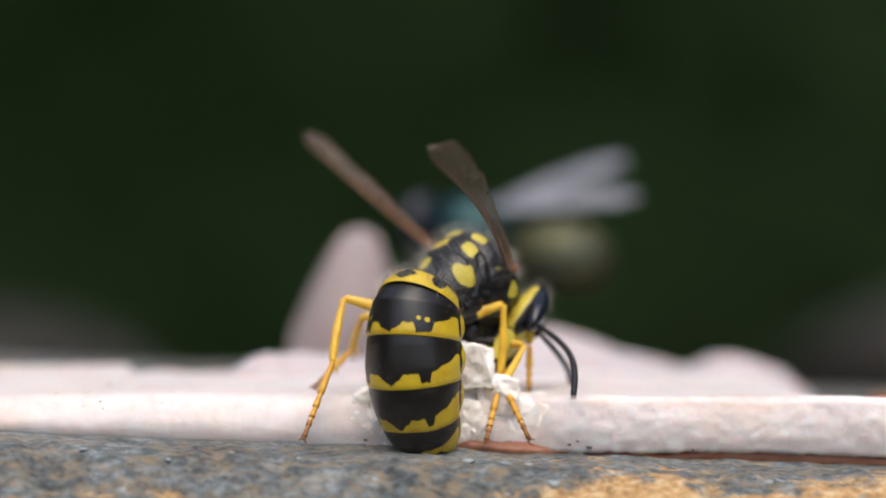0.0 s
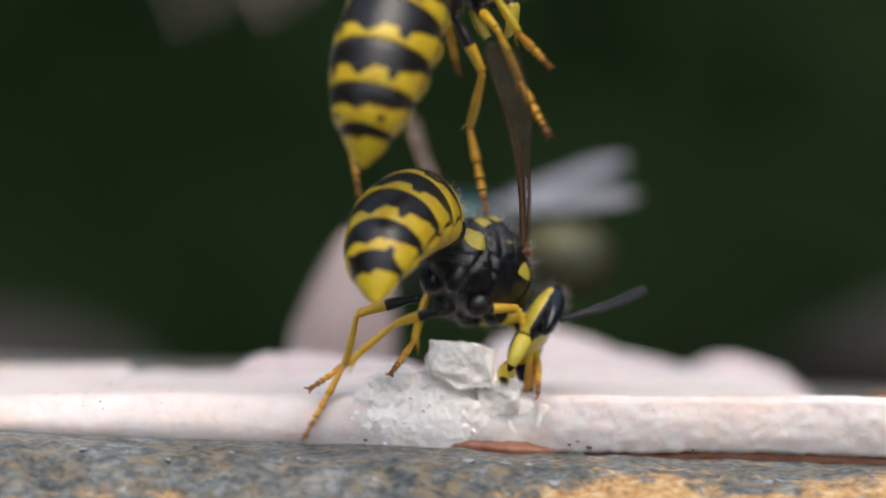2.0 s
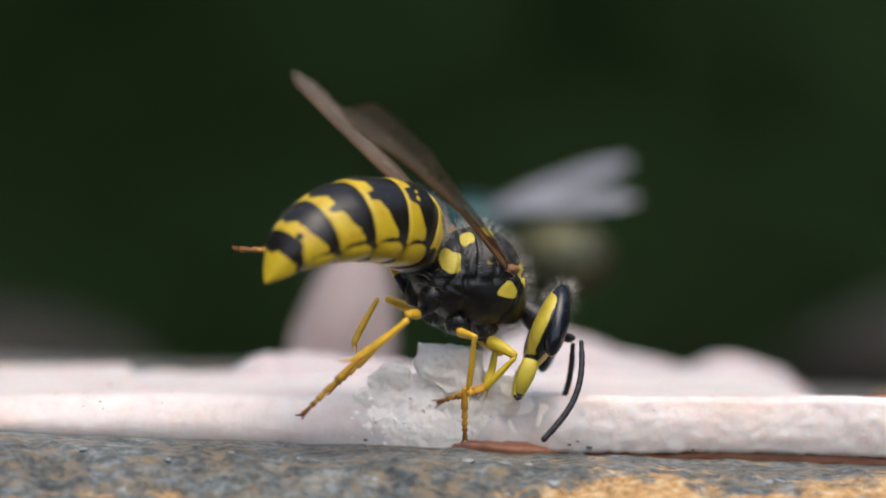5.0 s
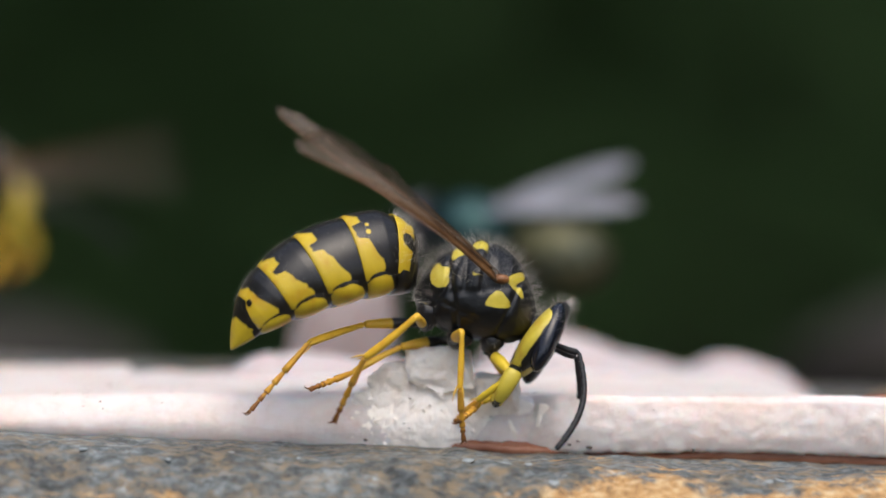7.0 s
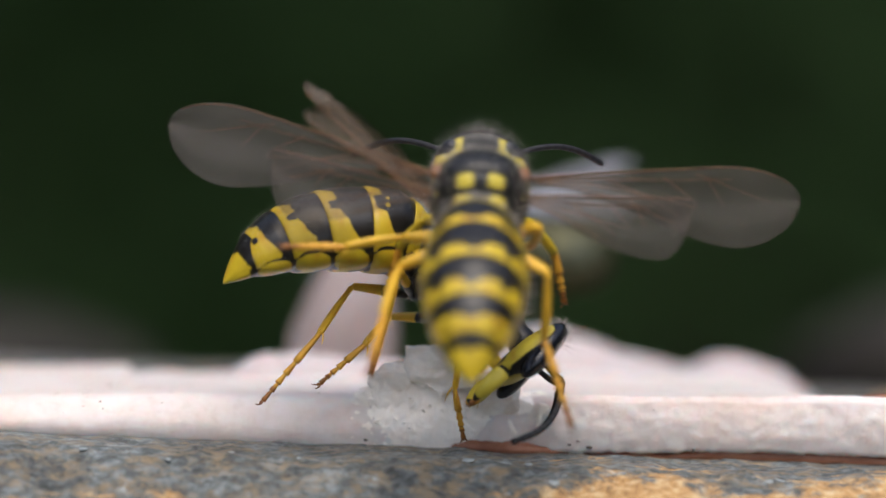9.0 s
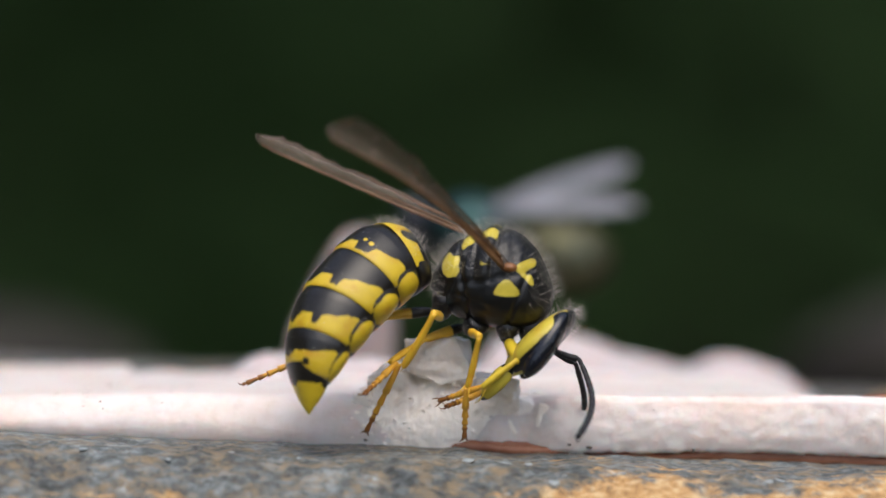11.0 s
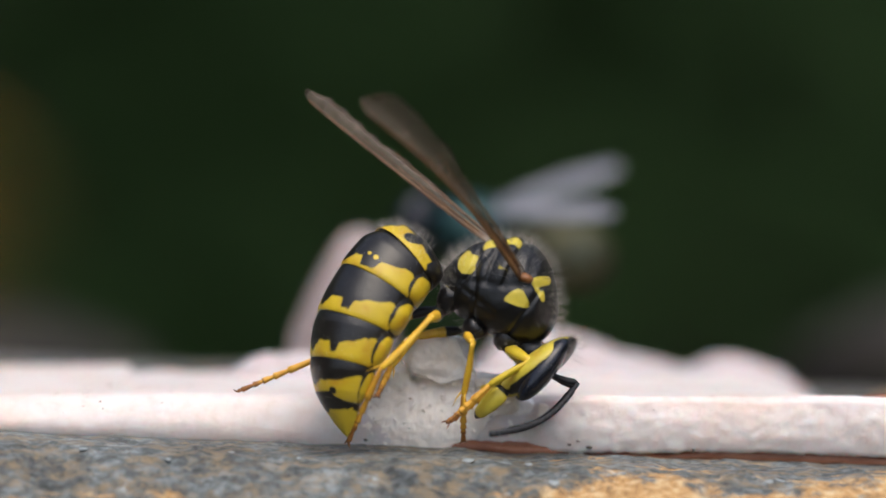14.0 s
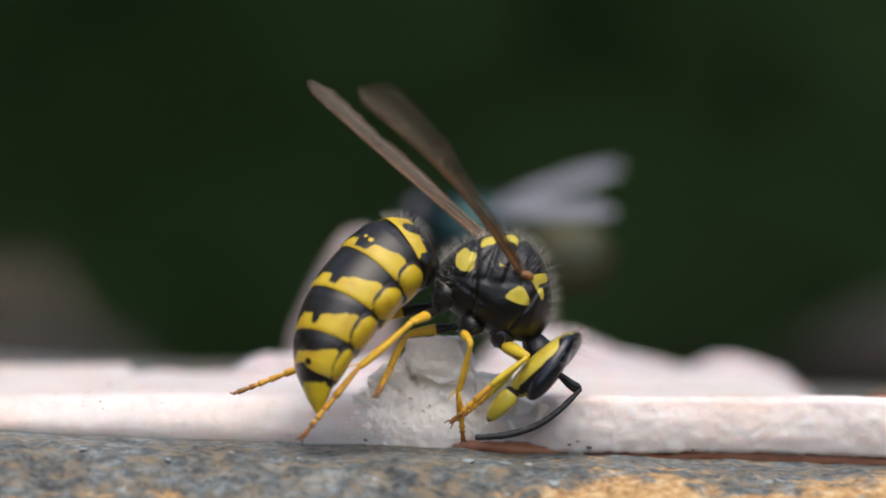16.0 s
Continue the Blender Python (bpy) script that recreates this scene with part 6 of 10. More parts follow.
    walk(w_parts["tibia_rh"], [
        (0, at(-0.12, -1.88, -0.07, -42.3, 80.4, -120.5)), (0.5, at(-0.65, -2.14, 0.19, -12.4, 83.0, -92.2)),
        (1, at(0.22, -1.35, -0.07, -2.9, 82.3, -81.7)), (1.5, at(-0.03, -2.06, -0.02, 81.9, 78.6, 17.1)),
        (2, at(-3.42, 2.06, -2.56, 137.3, 33.4, 43.7)), (2.25, at(-3.73, 0.17, -0.37, 179.9, -10.4, 29.4)),
        (2.5, at(-0.62, -0.49, 0.96, -83.0, -70.6, -48.9)), (2.75, at(-2.07, -2.73, -0.75, 164.9, -30.3, 76.1)),
        (3, at(-2.98, -2.29, -0.53, -129.1, 32.4, -177.6)), (3.5, at(-2.78, -2.34, -1.88, 159.2, 48.9, 79.0)),
        (4, at(-2.87, -2.40, -1.51, 163.6, 57.2, 89.8)), (6.5, at(-3.26, -2.14, -1.00, -146.6, 27.9, -179.8)),
        (7, at(-2.01, -2.67, -0.44, -161.9, 46.5, 161.4)), (7.5, at(-2.00, -2.74, -0.71, -134.8, 58.9, 179.3)),
        (8, at(-2.19, -2.59, -0.31, -146.9, 52.3, 159.8)), (8.5, at(-3.67, -1.60, -1.08, -146.2, 32.3, 179.0)),
        (9, at(-2.25, -2.57, -0.29, 140.2, 60.5, 80.7)), (11.5, at(-1.57, -2.73, -0.53, -136.4, 57.6, 174.3)),
        (12, at(-2.05, -2.60, -0.26, -111.1, 62.4, -162.5)), (12.5, at(-3.88, -1.07, -1.03, -157.8, 31.1, 144.7)),
        (13, at(-2.33, -1.75, 0.71, -156.7, 9.8, 138.7)), (13.5, at(-2.28, -2.69, -1.41, -113.6, 61.9, -167.5)),
        (14, at(-1.82, -2.79, -1.19, -100.8, 62.4, -149.0)), (14.5, at(-1.84, -2.79, -1.16, -99.6, 62.7, -148.8)),
        (15, at(-2.21, -1.46, 0.92, -175.9, 11.6, 122.9)), (15.25, at(-3.02, -2.12, -0.21, 179.8, 44.5, 123.2)),
        (15.5, at(-2.99, -2.22, -1.83, -130.0, 61.0, -170.6)), (16, at(-2.50, -2.55, -1.69, -129.8, 60.7, 176.9)),
    ])
    walk(w_parts["tarsus_rh"], [
        (0, at(-0.34, -2.24, -2.60, 99.9, 34.2, -118.1)), (0.5, at(-0.66, -2.45, -2.34, 92.3, 38.9, -125.1)),
        (1, at(0.27, -1.70, -2.60, 103.9, 40.0, -115.1)), (1.5, at(0.45, -1.92, -2.47, 112.1, 44.3, -99.4)),
        (2, at(-1.92, 3.50, -3.93, -19.5, 72.8, 148.9)), (2.25, at(-1.59, 1.38, 0.08, -87.7, -18.4, 71.1)),
        (2.5, at(-0.07, -1.12, 3.31, 13.2, -79.7, -30.5)), (2.75, at(-1.55, -0.64, 0.51, -138.5, -38.3, 125.2)),
        (3, at(-5.09, -2.38, -1.87, -136.4, 24.8, 135.8)), (3.5, at(-2.47, -0.73, -3.76, -153.0, 51.5, 95.5)),
        (4, at(-2.87, -1.05, -3.62, -173.2, 59.8, 75.5)), (6.5, at(-5.47, -2.15, -2.17, -116.2, 29.2, -179.9)),
        (7, at(-3.64, -2.13, -2.26, -172.2, 55.5, 114.4)), (7.5, at(-3.29, -2.72, -2.85, -173.7, 58.5, 104.1)),
        (8, at(-3.62, -2.07, -2.29, -163.8, 61.4, 109.5)), (8.5, at(-5.78, -1.57, -2.42, -121.0, 27.7, -177.6)),
        (9, at(-2.05, -1.35, -2.47, -172.7, 35.2, 91.9)), (11.5, at(-2.90, -2.59, -2.64, -121.6, 62.1, 150.4)),
        (12, at(-3.16, -2.95, -2.47, -156.2, 63.7, 105.7)), (12.5, at(-5.62, 0.17, -2.32, -114.6, 11.2, 179.3)),
        (13, at(-4.18, -0.13, 0.28, -130.1, 13.3, 105.5)), (13.5, at(-3.43, -2.94, -3.61, -124.6, 62.8, 107.1)),
        (14, at(-2.82, -3.39, -3.41, -127.2, 70.4, 107.4)), (14.5, at(-2.82, -3.39, -3.38, -130.2, 70.6, 104.5)),
        (15, at(-3.54, 0.60, 0.41, -143.2, 17.3, 93.9)), (15.25, at(-3.99, -0.63, -1.97, -128.6, 51.9, 122.0)),
        (15.5, at(-4.18, -2.42, -4.02, -57.9, 63.6, -157.4)), (16, at(-3.72, -2.49, -3.87, -52.0, 70.1, -164.0)),
    ])
    walk(w_parts["wing_l"], [
        (0, at(0.70, 1.50, 1.10, 143.9, -16.5, 67.7)), (0.5, at(0.70, 1.50, 1.10, 140.4, -20.3, 66.0)),
        (1, at(0.70, 1.50, 1.10, 147.3, -24.2, 74.2)), (1.5, at(0.70, 1.50, 1.10, 152.2, -25.7, 74.0)),
        (2, at(0.70, 1.50, 1.10, 164.3, -43.3, 64.4)), (2.5, at(0.70, 1.50, 1.10, 157.0, -31.0, 85.9)),
        (3, at(0.70, 1.50, 1.10, -171.1, -9.1, 41.8)), (3.5, at(0.70, 1.50, 1.10, 153.9, -22.3, 92.2)),
        (4, at(0.70, 1.50, 1.10, 150.6, -22.8, 99.1)), (6.5, at(0.70, 1.50, 1.10, 133.0, -23.4, 156.8)),
        (7, at(0.70, 1.50, 1.10, 137.7, -24.8, 155.6)), (7.5, at(0.70, 1.50, 1.10, 145.7, -23.2, 149.8)),
        (8, at(0.70, 1.50, 1.10, 157.0, -19.9, 136.9)), (8.5, at(0.70, 1.50, 1.10, 133.5, -26.3, 159.2)),
        (9, at(0.70, 1.50, 1.10, 133.9, -17.8, 164.2)), (11.5, at(0.70, 1.50, 1.10, 136.9, -18.0, 176.0)),
        (12, at(0.70, 1.50, 1.10, 130.1, -19.0, 167.1)), (12.5, at(0.70, 1.50, 1.10, 126.4, -22.1, 164.4)),
        (13, at(0.70, 1.50, 1.10, 131.6, -20.2, 161.5)), (13.5, at(0.70, 1.50, 1.10, 131.0, -20.6, 168.5)),
        (14, at(0.70, 1.50, 1.10, 132.5, -18.4, 174.3)), (14.5, at(0.70, 1.50, 1.10, 134.3, -16.0, 169.5)),
        (15, at(0.70, 1.50, 1.10, 129.6, -19.9, 164.6)), (15.5, at(0.70, 1.50, 1.10, 143.7, -11.5, 144.2)),
        (16, at(0.70, 1.50, 1.10, 134.3, -20.0, 160.1)),
    ])
    walk(w_parts["scape_l"], [
        (0, at(2.45, -1.26, -1.58, -132.7, -22.3, -116.6)), (0.5, at(2.52, -1.22, -1.37, -130.6, -6.6, -120.7)),
        (1, at(2.49, -1.02, -1.67, -138.0, -12.4, -110.7)), (1.5, at(2.86, -0.89, -1.56, -138.9, -31.4, -113.6)),
        (2, at(3.04, -1.02, -1.45, -133.3, -16.0, -131.8)), (2.5, at(2.48, -0.89, -1.91, -159.5, -6.0, -110.4)),
        (3, at(2.54, -0.99, -1.86, -155.6, -3.9, -112.1)), (3.5, at(3.14, -1.10, -1.36, -170.3, -65.8, -80.6)),
        (4, at(3.38, -0.89, -1.06, -177.8, 11.7, -68.2)), (6.5, at(3.07, -0.09, -0.92, 175.1, -19.3, -38.7)),
        (7, at(2.84, 0.07, -1.24, 169.7, 9.2, -25.5)), (7.5, at(2.67, 0.19, -1.48, 177.1, 13.6, -2.6)),
        (8, at(2.45, -0.03, -1.64, 174.7, 32.2, -8.3)), (8.5, at(2.69, -0.00, -1.44, 177.6, 30.1, -4.7)),
        (9, at(3.22, 0.08, -1.70, -178.2, 12.0, 3.2)), (11.5, at(2.09, -0.05, -2.01, 168.3, 19.6, -17.2)),
        (12, at(2.65, -0.15, -1.63, 179.8, 11.7, -4.1)), (12.5, at(2.91, 0.12, -1.39, -172.5, -7.3, -12.4)),
        (13, at(2.93, 0.13, -1.50, -176.4, -3.5, -3.6)), (13.5, at(2.94, 0.22, -1.50, -178.5, 16.2, -2.1)),
        (14, at(2.53, 0.14, -2.01, 178.4, 4.1, -13.0)), (14.5, at(2.44, 0.06, -2.06, -179.1, 19.7, 0.4)),
        (15, at(2.78, 0.22, -1.61, -172.4, 25.6, -0.4)), (15.5, at(3.01, -0.24, -1.89, 171.0, 5.4, -9.5)),
        (16, at(3.04, 0.12, -1.84, -177.5, 23.0, -7.8)),
    ])
    walk(w_parts["flag_l"], [
        (0, at(1.99, -2.17, -1.16, 95.6, 36.8, 7.4)), (0.5, at(1.95, -2.16, -1.25, 96.3, 6.2, -11.3)),
        (1, at(2.12, -2.03, -1.44, 93.1, 19.1, -3.0)), (1.5, at(2.48, -1.75, -0.99, 79.0, 20.1, 3.9)),
        (2, at(2.35, -1.80, -1.14, 92.0, -34.7, -25.2)), (2.5, at(2.10, -1.92, -1.79, 115.3, 18.1, 33.2)),
        (3, at(2.12, -2.00, -1.78, -169.4, 45.2, 91.2)), (3.25, at(2.68, -1.83, -1.04, 100.6, 47.1, 26.3)),
        (3.5, at(3.20, -1.54, -0.35, 45.5, 11.9, 8.6)), (4, at(3.80, -1.89, -1.29, 139.2, 67.8, 78.9)),
        (6.5, at(3.88, -0.73, -0.55, 105.1, 56.1, 83.7)), (7, at(3.82, -0.39, -1.41, 118.3, 58.3, 94.4)),
        (7.5, at(3.74, 0.14, -1.73, 126.2, 46.1, 117.8)), (8, at(3.38, -0.15, -2.23, 169.7, 32.6, 159.0)),
        (8.5, at(3.63, -0.07, -1.98, 138.6, 35.8, 125.1)), (9, at(4.29, 0.14, -1.93, 113.1, 38.6, 106.4)),
        (11.5, at(3.08, -0.37, -2.37, 119.5, 53.6, 92.3)), (12, at(3.73, -0.22, -1.86, 88.2, 44.2, 62.8)),
        (12.5, at(3.97, -0.11, -1.25, 85.5, 12.0, 38.0)), (13, at(4.03, 0.06, -1.44, 95.5, 6.1, 43.6)),
        (13.5, at(3.99, 0.18, -1.80, 89.4, 50.1, 70.2)), (14, at(3.59, -0.11, -2.09, 148.5, 42.3, 142.1)),
        (14.5, at(3.48, 0.06, -2.43, 155.2, 37.4, 154.0)), (15, at(3.77, 0.21, -2.10, 145.6, 38.8, 140.9)),
        (15.5, at(4.10, -0.41, -1.99, 147.9, 52.7, 137.9)), (16, at(4.05, -0.02, -2.27, 159.9, 42.8, 151.3)),
    ])
    walk(w_parts["femur_lf"], [
        (0, at(0.60, 0.50, -1.55, -40.6, 18.8, -65.9)), (0.5, at(0.60, 0.50, -1.55, -33.3, -0.6, -54.9)),
        (1, at(0.60, 0.50, -1.55, -32.2, 5.3, -47.9)), (1.5, at(0.60, 0.50, -1.55, -32.0, -5.6, -35.9)),
        (2, at(0.60, 0.50, -1.55, -27.6, -14.7, -35.2)), (2.5, at(0.60, 0.50, -1.55, -43.1, -32.1, -42.5)),
        (3, at(0.60, 0.50, -1.55, -46.7, -37.7, -42.6)), (3.25, at(0.60, 0.50, -1.55, -51.9, -7.8, -43.3)),
        (3.5, at(0.60, 0.50, -1.55, -54.1, 26.1, -56.2)), (4, at(0.60, 0.50, -1.55, -53.3, 19.1, -49.5)),
        (6.5, at(0.60, 0.50, -1.55, -33.6, 30.0, 29.5)), (7, at(0.60, 0.50, -1.55, -43.5, 48.5, 15.3)),
        (7.5, at(0.60, 0.50, -1.55, -22.9, 26.5, 63.1)), (8, at(0.60, 0.50, -1.55, -23.6, 27.3, 53.0)),
        (8.5, at(0.60, 0.50, -1.55, -28.6, 7.0, 45.9)), (9, at(0.60, 0.50, -1.55, -38.8, 28.2, 10.2)),
        (11.5, at(0.60, 0.50, -1.55, 10.2, 62.7, 85.6)), (12, at(0.60, 0.50, -1.55, -16.4, 11.8, 39.4)),
        (12.5, at(0.60, 0.50, -1.55, -13.8, -18.5, 31.1)), (13, at(0.60, 0.50, -1.55, -14.6, 16.7, 31.8)),
        (13.5, at(0.60, 0.50, -1.55, -11.6, 36.3, 37.8)), (14, at(0.60, 0.50, -1.55, -7.5, 24.9, 50.8)),
        (14.5, at(0.60, 0.50, -1.55, -8.1, 25.0, 50.8)), (15, at(0.60, 0.50, -1.55, -6.6, -6.3, 52.0)),
        (15.5, at(0.60, 0.50, -1.55, -34.1, 19.4, 14.2)), (16, at(0.60, 0.50, -1.55, -8.3, 14.9, 36.0)),
    ])
    walk(w_parts["tibia_lf"], [
        (0, at(1.26, -0.97, -2.10, -70.9, 49.7, -112.8)), (0.5, at(1.58, -0.89, -1.53, -25.2, 76.2, -72.7)),
        (1, at(1.74, -0.76, -1.71, -79.5, 83.5, -123.1)), (1.5, at(1.97, -0.49, -1.38, -47.9, 52.5, -79.4)),
        (2, at(1.94, -0.45, -1.12, 19.1, 37.8, -31.9)), (2.5, at(1.66, -0.47, -0.65, -12.8, 59.3, -60.8)),
        (3, at(1.59, -0.41, -0.51, -29.8, 62.4, -74.8)), (3.25, at(1.83, -0.65, -1.32, -83.1, 52.8, -148.2)),
        (3.5, at(1.45, -0.77, -2.30, -68.2, 49.5, -148.3)), (4, at(1.64, -0.72, -2.11, -61.2, 52.1, -134.5)),
        (6.5, at(1.88, 1.22, -2.40, -76.9, 29.6, -107.6)), (7, at(1.69, 0.80, -2.82, -100.9, 23.2, -129.1)),
        (7.5, at(1.29, 1.86, -2.31, -80.2, 33.0, -117.8)), (8, at(1.51, 1.71, -2.33, -81.0, 28.7, -120.1)),
        (8.5, at(1.77, 1.71, -1.76, -72.9, 35.0, -103.8)), (9, at(2.07, 0.77, -2.35, -64.5, 39.6, -96.9)),
        (11.5, at(0.66, 1.28, -3.06, -84.7, 24.2, -125.0)), (12, at(1.89, 1.56, -1.90, -96.5, 70.4, -147.9)),
        (12.5, at(1.98, 1.33, -1.01, 57.2, 59.6, 10.7)), (13, at(1.98, 1.36, -2.04, -73.5, 52.6, -124.2)),
        (13.5, at(1.68, 1.34, -2.56, -71.8, 41.3, -125.2)), (14, at(1.57, 1.70, -2.27, -74.4, 36.6, -125.9)),
        (14.5, at(1.57, 1.69, -2.27, -73.1, 36.7, -125.9)), (15, at(1.64, 1.83, -1.36, -76.0, 71.3, -124.6)),
        (15.5, at(2.15, 0.89, -2.12, -86.8, 53.0, -140.1)), (16, at(1.93, 1.47, -1.99, -79.6, 57.1, -141.8)),
    ])
    walk(w_parts["tarsus_lf"], [
        (0, at(0.85, -1.95, -3.36, -114.9, 49.3, -160.6)), (0.5, at(1.70, -1.27, -3.13, -123.7, 60.2, -171.5)),
        (1, at(1.63, -0.91, -3.35, -122.3, 63.3, -163.8)), (1.5, at(2.15, -1.48, -2.69, -103.4, 34.6, -118.7)),
        (2, at(3.05, -1.14, -2.13, -87.8, 53.7, -128.6)), (2.5, at(2.07, -1.21, -2.07, -91.3, 68.0, -123.9)),
        (3, at(1.79, -1.15, -1.97, -153.4, 72.8, 172.2)), (3.25, at(0.98, -1.18, -2.63, -155.7, 46.2, 156.6)),
        (3.5, at(0.54, -1.33, -3.55, -157.9, 22.6, 137.4)), (4, at(0.93, -1.44, -3.41, -148.2, 9.7, 172.4)),
        (6.5, at(1.45, -0.14, -3.22, -138.2, 30.4, -118.4)), (7, at(0.73, -0.38, -3.47, -147.6, 17.2, -114.2)),
        (7.5, at(0.64, 0.63, -3.21, -135.1, 21.2, -110.2)), (8, at(0.78, 0.45, -3.12, -137.1, 17.9, -115.7)),
        (8.5, at(1.45, 0.40, -2.70, -131.4, 31.6, -101.4)), (9, at(1.92, -0.50, -3.41, -123.9, 6.8, -89.7)),
        (11.5, at(-0.20, 0.04, -3.74, -134.8, 10.1, -128.4)), (12, at(1.42, 1.26, -3.45, -122.4, 39.6, -109.9)),
        (12.5, at(2.80, 1.49, -2.43, -22.8, 76.8, -4.2)), (13, at(1.42, 0.53, -3.35, -135.5, 38.2, -120.4)),
        (13.5, at(0.97, 0.33, -3.65, -134.5, 36.6, -122.6)), (14, at(0.80, 0.62, -3.25, -140.3, 45.8, -126.9)),
        (14.5, at(0.80, 0.62, -3.26, -139.2, 42.4, -126.1)), (15, at(1.34, 1.40, -2.93, -139.8, 67.9, -122.8)),
        (15.5, at(1.39, 0.26, -3.43, -134.9, 33.1, -118.8)), (16, at(1.22, 0.91, -3.37, -132.1, 36.8, -121.5)),
    ])
    walk(w_parts["femur_lm"], [
        (0, at(-0.97, 1.23, -1.47, 9.0, -6.5, 122.6)), (0.5, at(-1.07, 1.44, -1.50, 4.0, -3.3, 120.5)),
        (1, at(-1.41, 1.67, -1.92, 5.1, 16.1, 128.4)), (1.5, at(-1.48, 1.44, -1.95, 0.2, 18.6, 137.8)),
        (2, at(-0.60, 0.65, -1.55, -11.7, 16.1, 97.4)), (2.5, at(-0.60, 0.65, -1.55, 14.3, 0.4, 119.3)),
        (3, at(-1.75, 2.23, -0.86, 20.4, -19.5, 125.9)), (3.5, at(-0.60, 0.65, -1.55, 30.7, -8.1, 103.1)),
        (4, at(-0.60, 0.65, -1.55, 32.5, -7.5, 116.4)), (6.5, at(-0.60, 0.65, -1.55, 37.7, 2.7, -179.3)),
        (7, at(-0.60, 0.65, -1.55, 39.7, 12.7, -163.1)), (7.5, at(-0.60, 0.65, -1.55, 37.8, -5.1, -172.8)),
        (8, at(-0.60, 0.65, -1.55, 42.0, 13.7, -172.2)), (8.5, at(-0.60, 0.65, -1.55, 33.7, -4.1, -176.5)),
        (9, at(-0.60, 0.65, -1.55, 32.1, 18.4, 158.9)), (11.5, at(-0.60, 0.65, -1.55, 51.5, 12.5, -146.0)),
        (12, at(-0.60, 0.65, -1.55, 43.4, 7.4, -175.6)), (12.5, at(-0.60, 0.65, -1.55, 34.5, -5.6, 169.2)),
        (13, at(-0.60, 0.65, -1.55, 36.8, 4.3, 175.1)), (13.5, at(-0.60, 0.65, -1.55, 41.4, 3.5, -177.8)),
        (14, at(-0.60, 0.65, -1.55, 45.1, 25.2, -164.4)), (14.5, at(-0.60, 0.65, -1.55, 45.2, 25.8, -164.2)),
        (15, at(-0.60, 0.65, -1.55, 27.7, 25.3, 173.6)), (15.5, at(-0.60, 0.65, -1.55, 42.6, 17.5, -171.6)),
        (16, at(-0.60, 0.65, -1.55, 37.1, 28.6, 173.6)),
    ])
    walk(w_parts["tibia_lm"], [
        (0, at(-1.98, 2.82, -1.26, -60.7, 45.3, 42.3)), (0.5, at(-2.03, 3.07, -1.39, -85.9, 41.2, 32.5)),
        (1, at(-2.54, 3.10, -2.45, 59.1, 31.8, -151.4)), (1.5, at(-2.81, 2.66, -2.55, 62.4, 38.4, -137.5)),
        (2, at(-0.83, 2.46, -2.08, -11.6, 48.2, 109.8)), (2.5, at(-1.53, 2.31, -1.56, 45.4, 21.3, -179.3)),
        (3, at(-2.80, 3.68, -0.22, 53.9, 39.4, 177.4)), (3.5, at(-1.03, 2.48, -1.28, 84.6, 61.4, 178.9)),
        (4, at(-1.44, 2.34, -1.30, 93.2, 69.2, -169.8)), (6.5, at(-2.50, 0.63, -1.64, 94.1, 28.9, -119.9)),
        (7, at(-2.37, 0.11, -1.97, 59.9, 30.0, -152.6)), (7.5, at(-2.48, 0.41, -1.38, 82.8, 36.1, -139.9)),
        (8, at(-2.43, 0.40, -2.00, 74.4, 37.1, -154.7)), (8.5, at(-2.49, 0.53, -1.41, 90.7, 30.2, -121.8)),
        (9, at(-2.28, 1.30, -2.15, 107.0, 36.0, -99.8)), (11.5, at(-2.14, -0.39, -1.96, 91.9, 16.6, -125.9)),
        (12, at(-2.48, 0.51, -1.79, 89.0, 37.0, -134.9)), (12.5, at(-2.46, 1.01, -1.37, 98.4, 47.5, -117.3)),
        (13, at(-2.49, 0.81, -1.69, 97.1, 42.6, -118.9)), (13.5, at(-2.50, 0.58, -1.67, 60.4, 61.4, -168.6)),
        (14, at(-2.26, 0.19, -2.36, 111.5, 33.6, -103.7)), (14.5, at(-2.25, 0.18, -2.38, 112.8, 33.4, -104.2)),
        (15, at(-2.31, 0.84, -2.36, 123.8, 38.0, -87.0)), (15.5, at(-2.39, 0.38, -2.12, 69.2, 70.7, -155.9)),
        (16, at(-2.26, 0.84, -2.46, 122.3, 35.2, -99.9)),
    ])
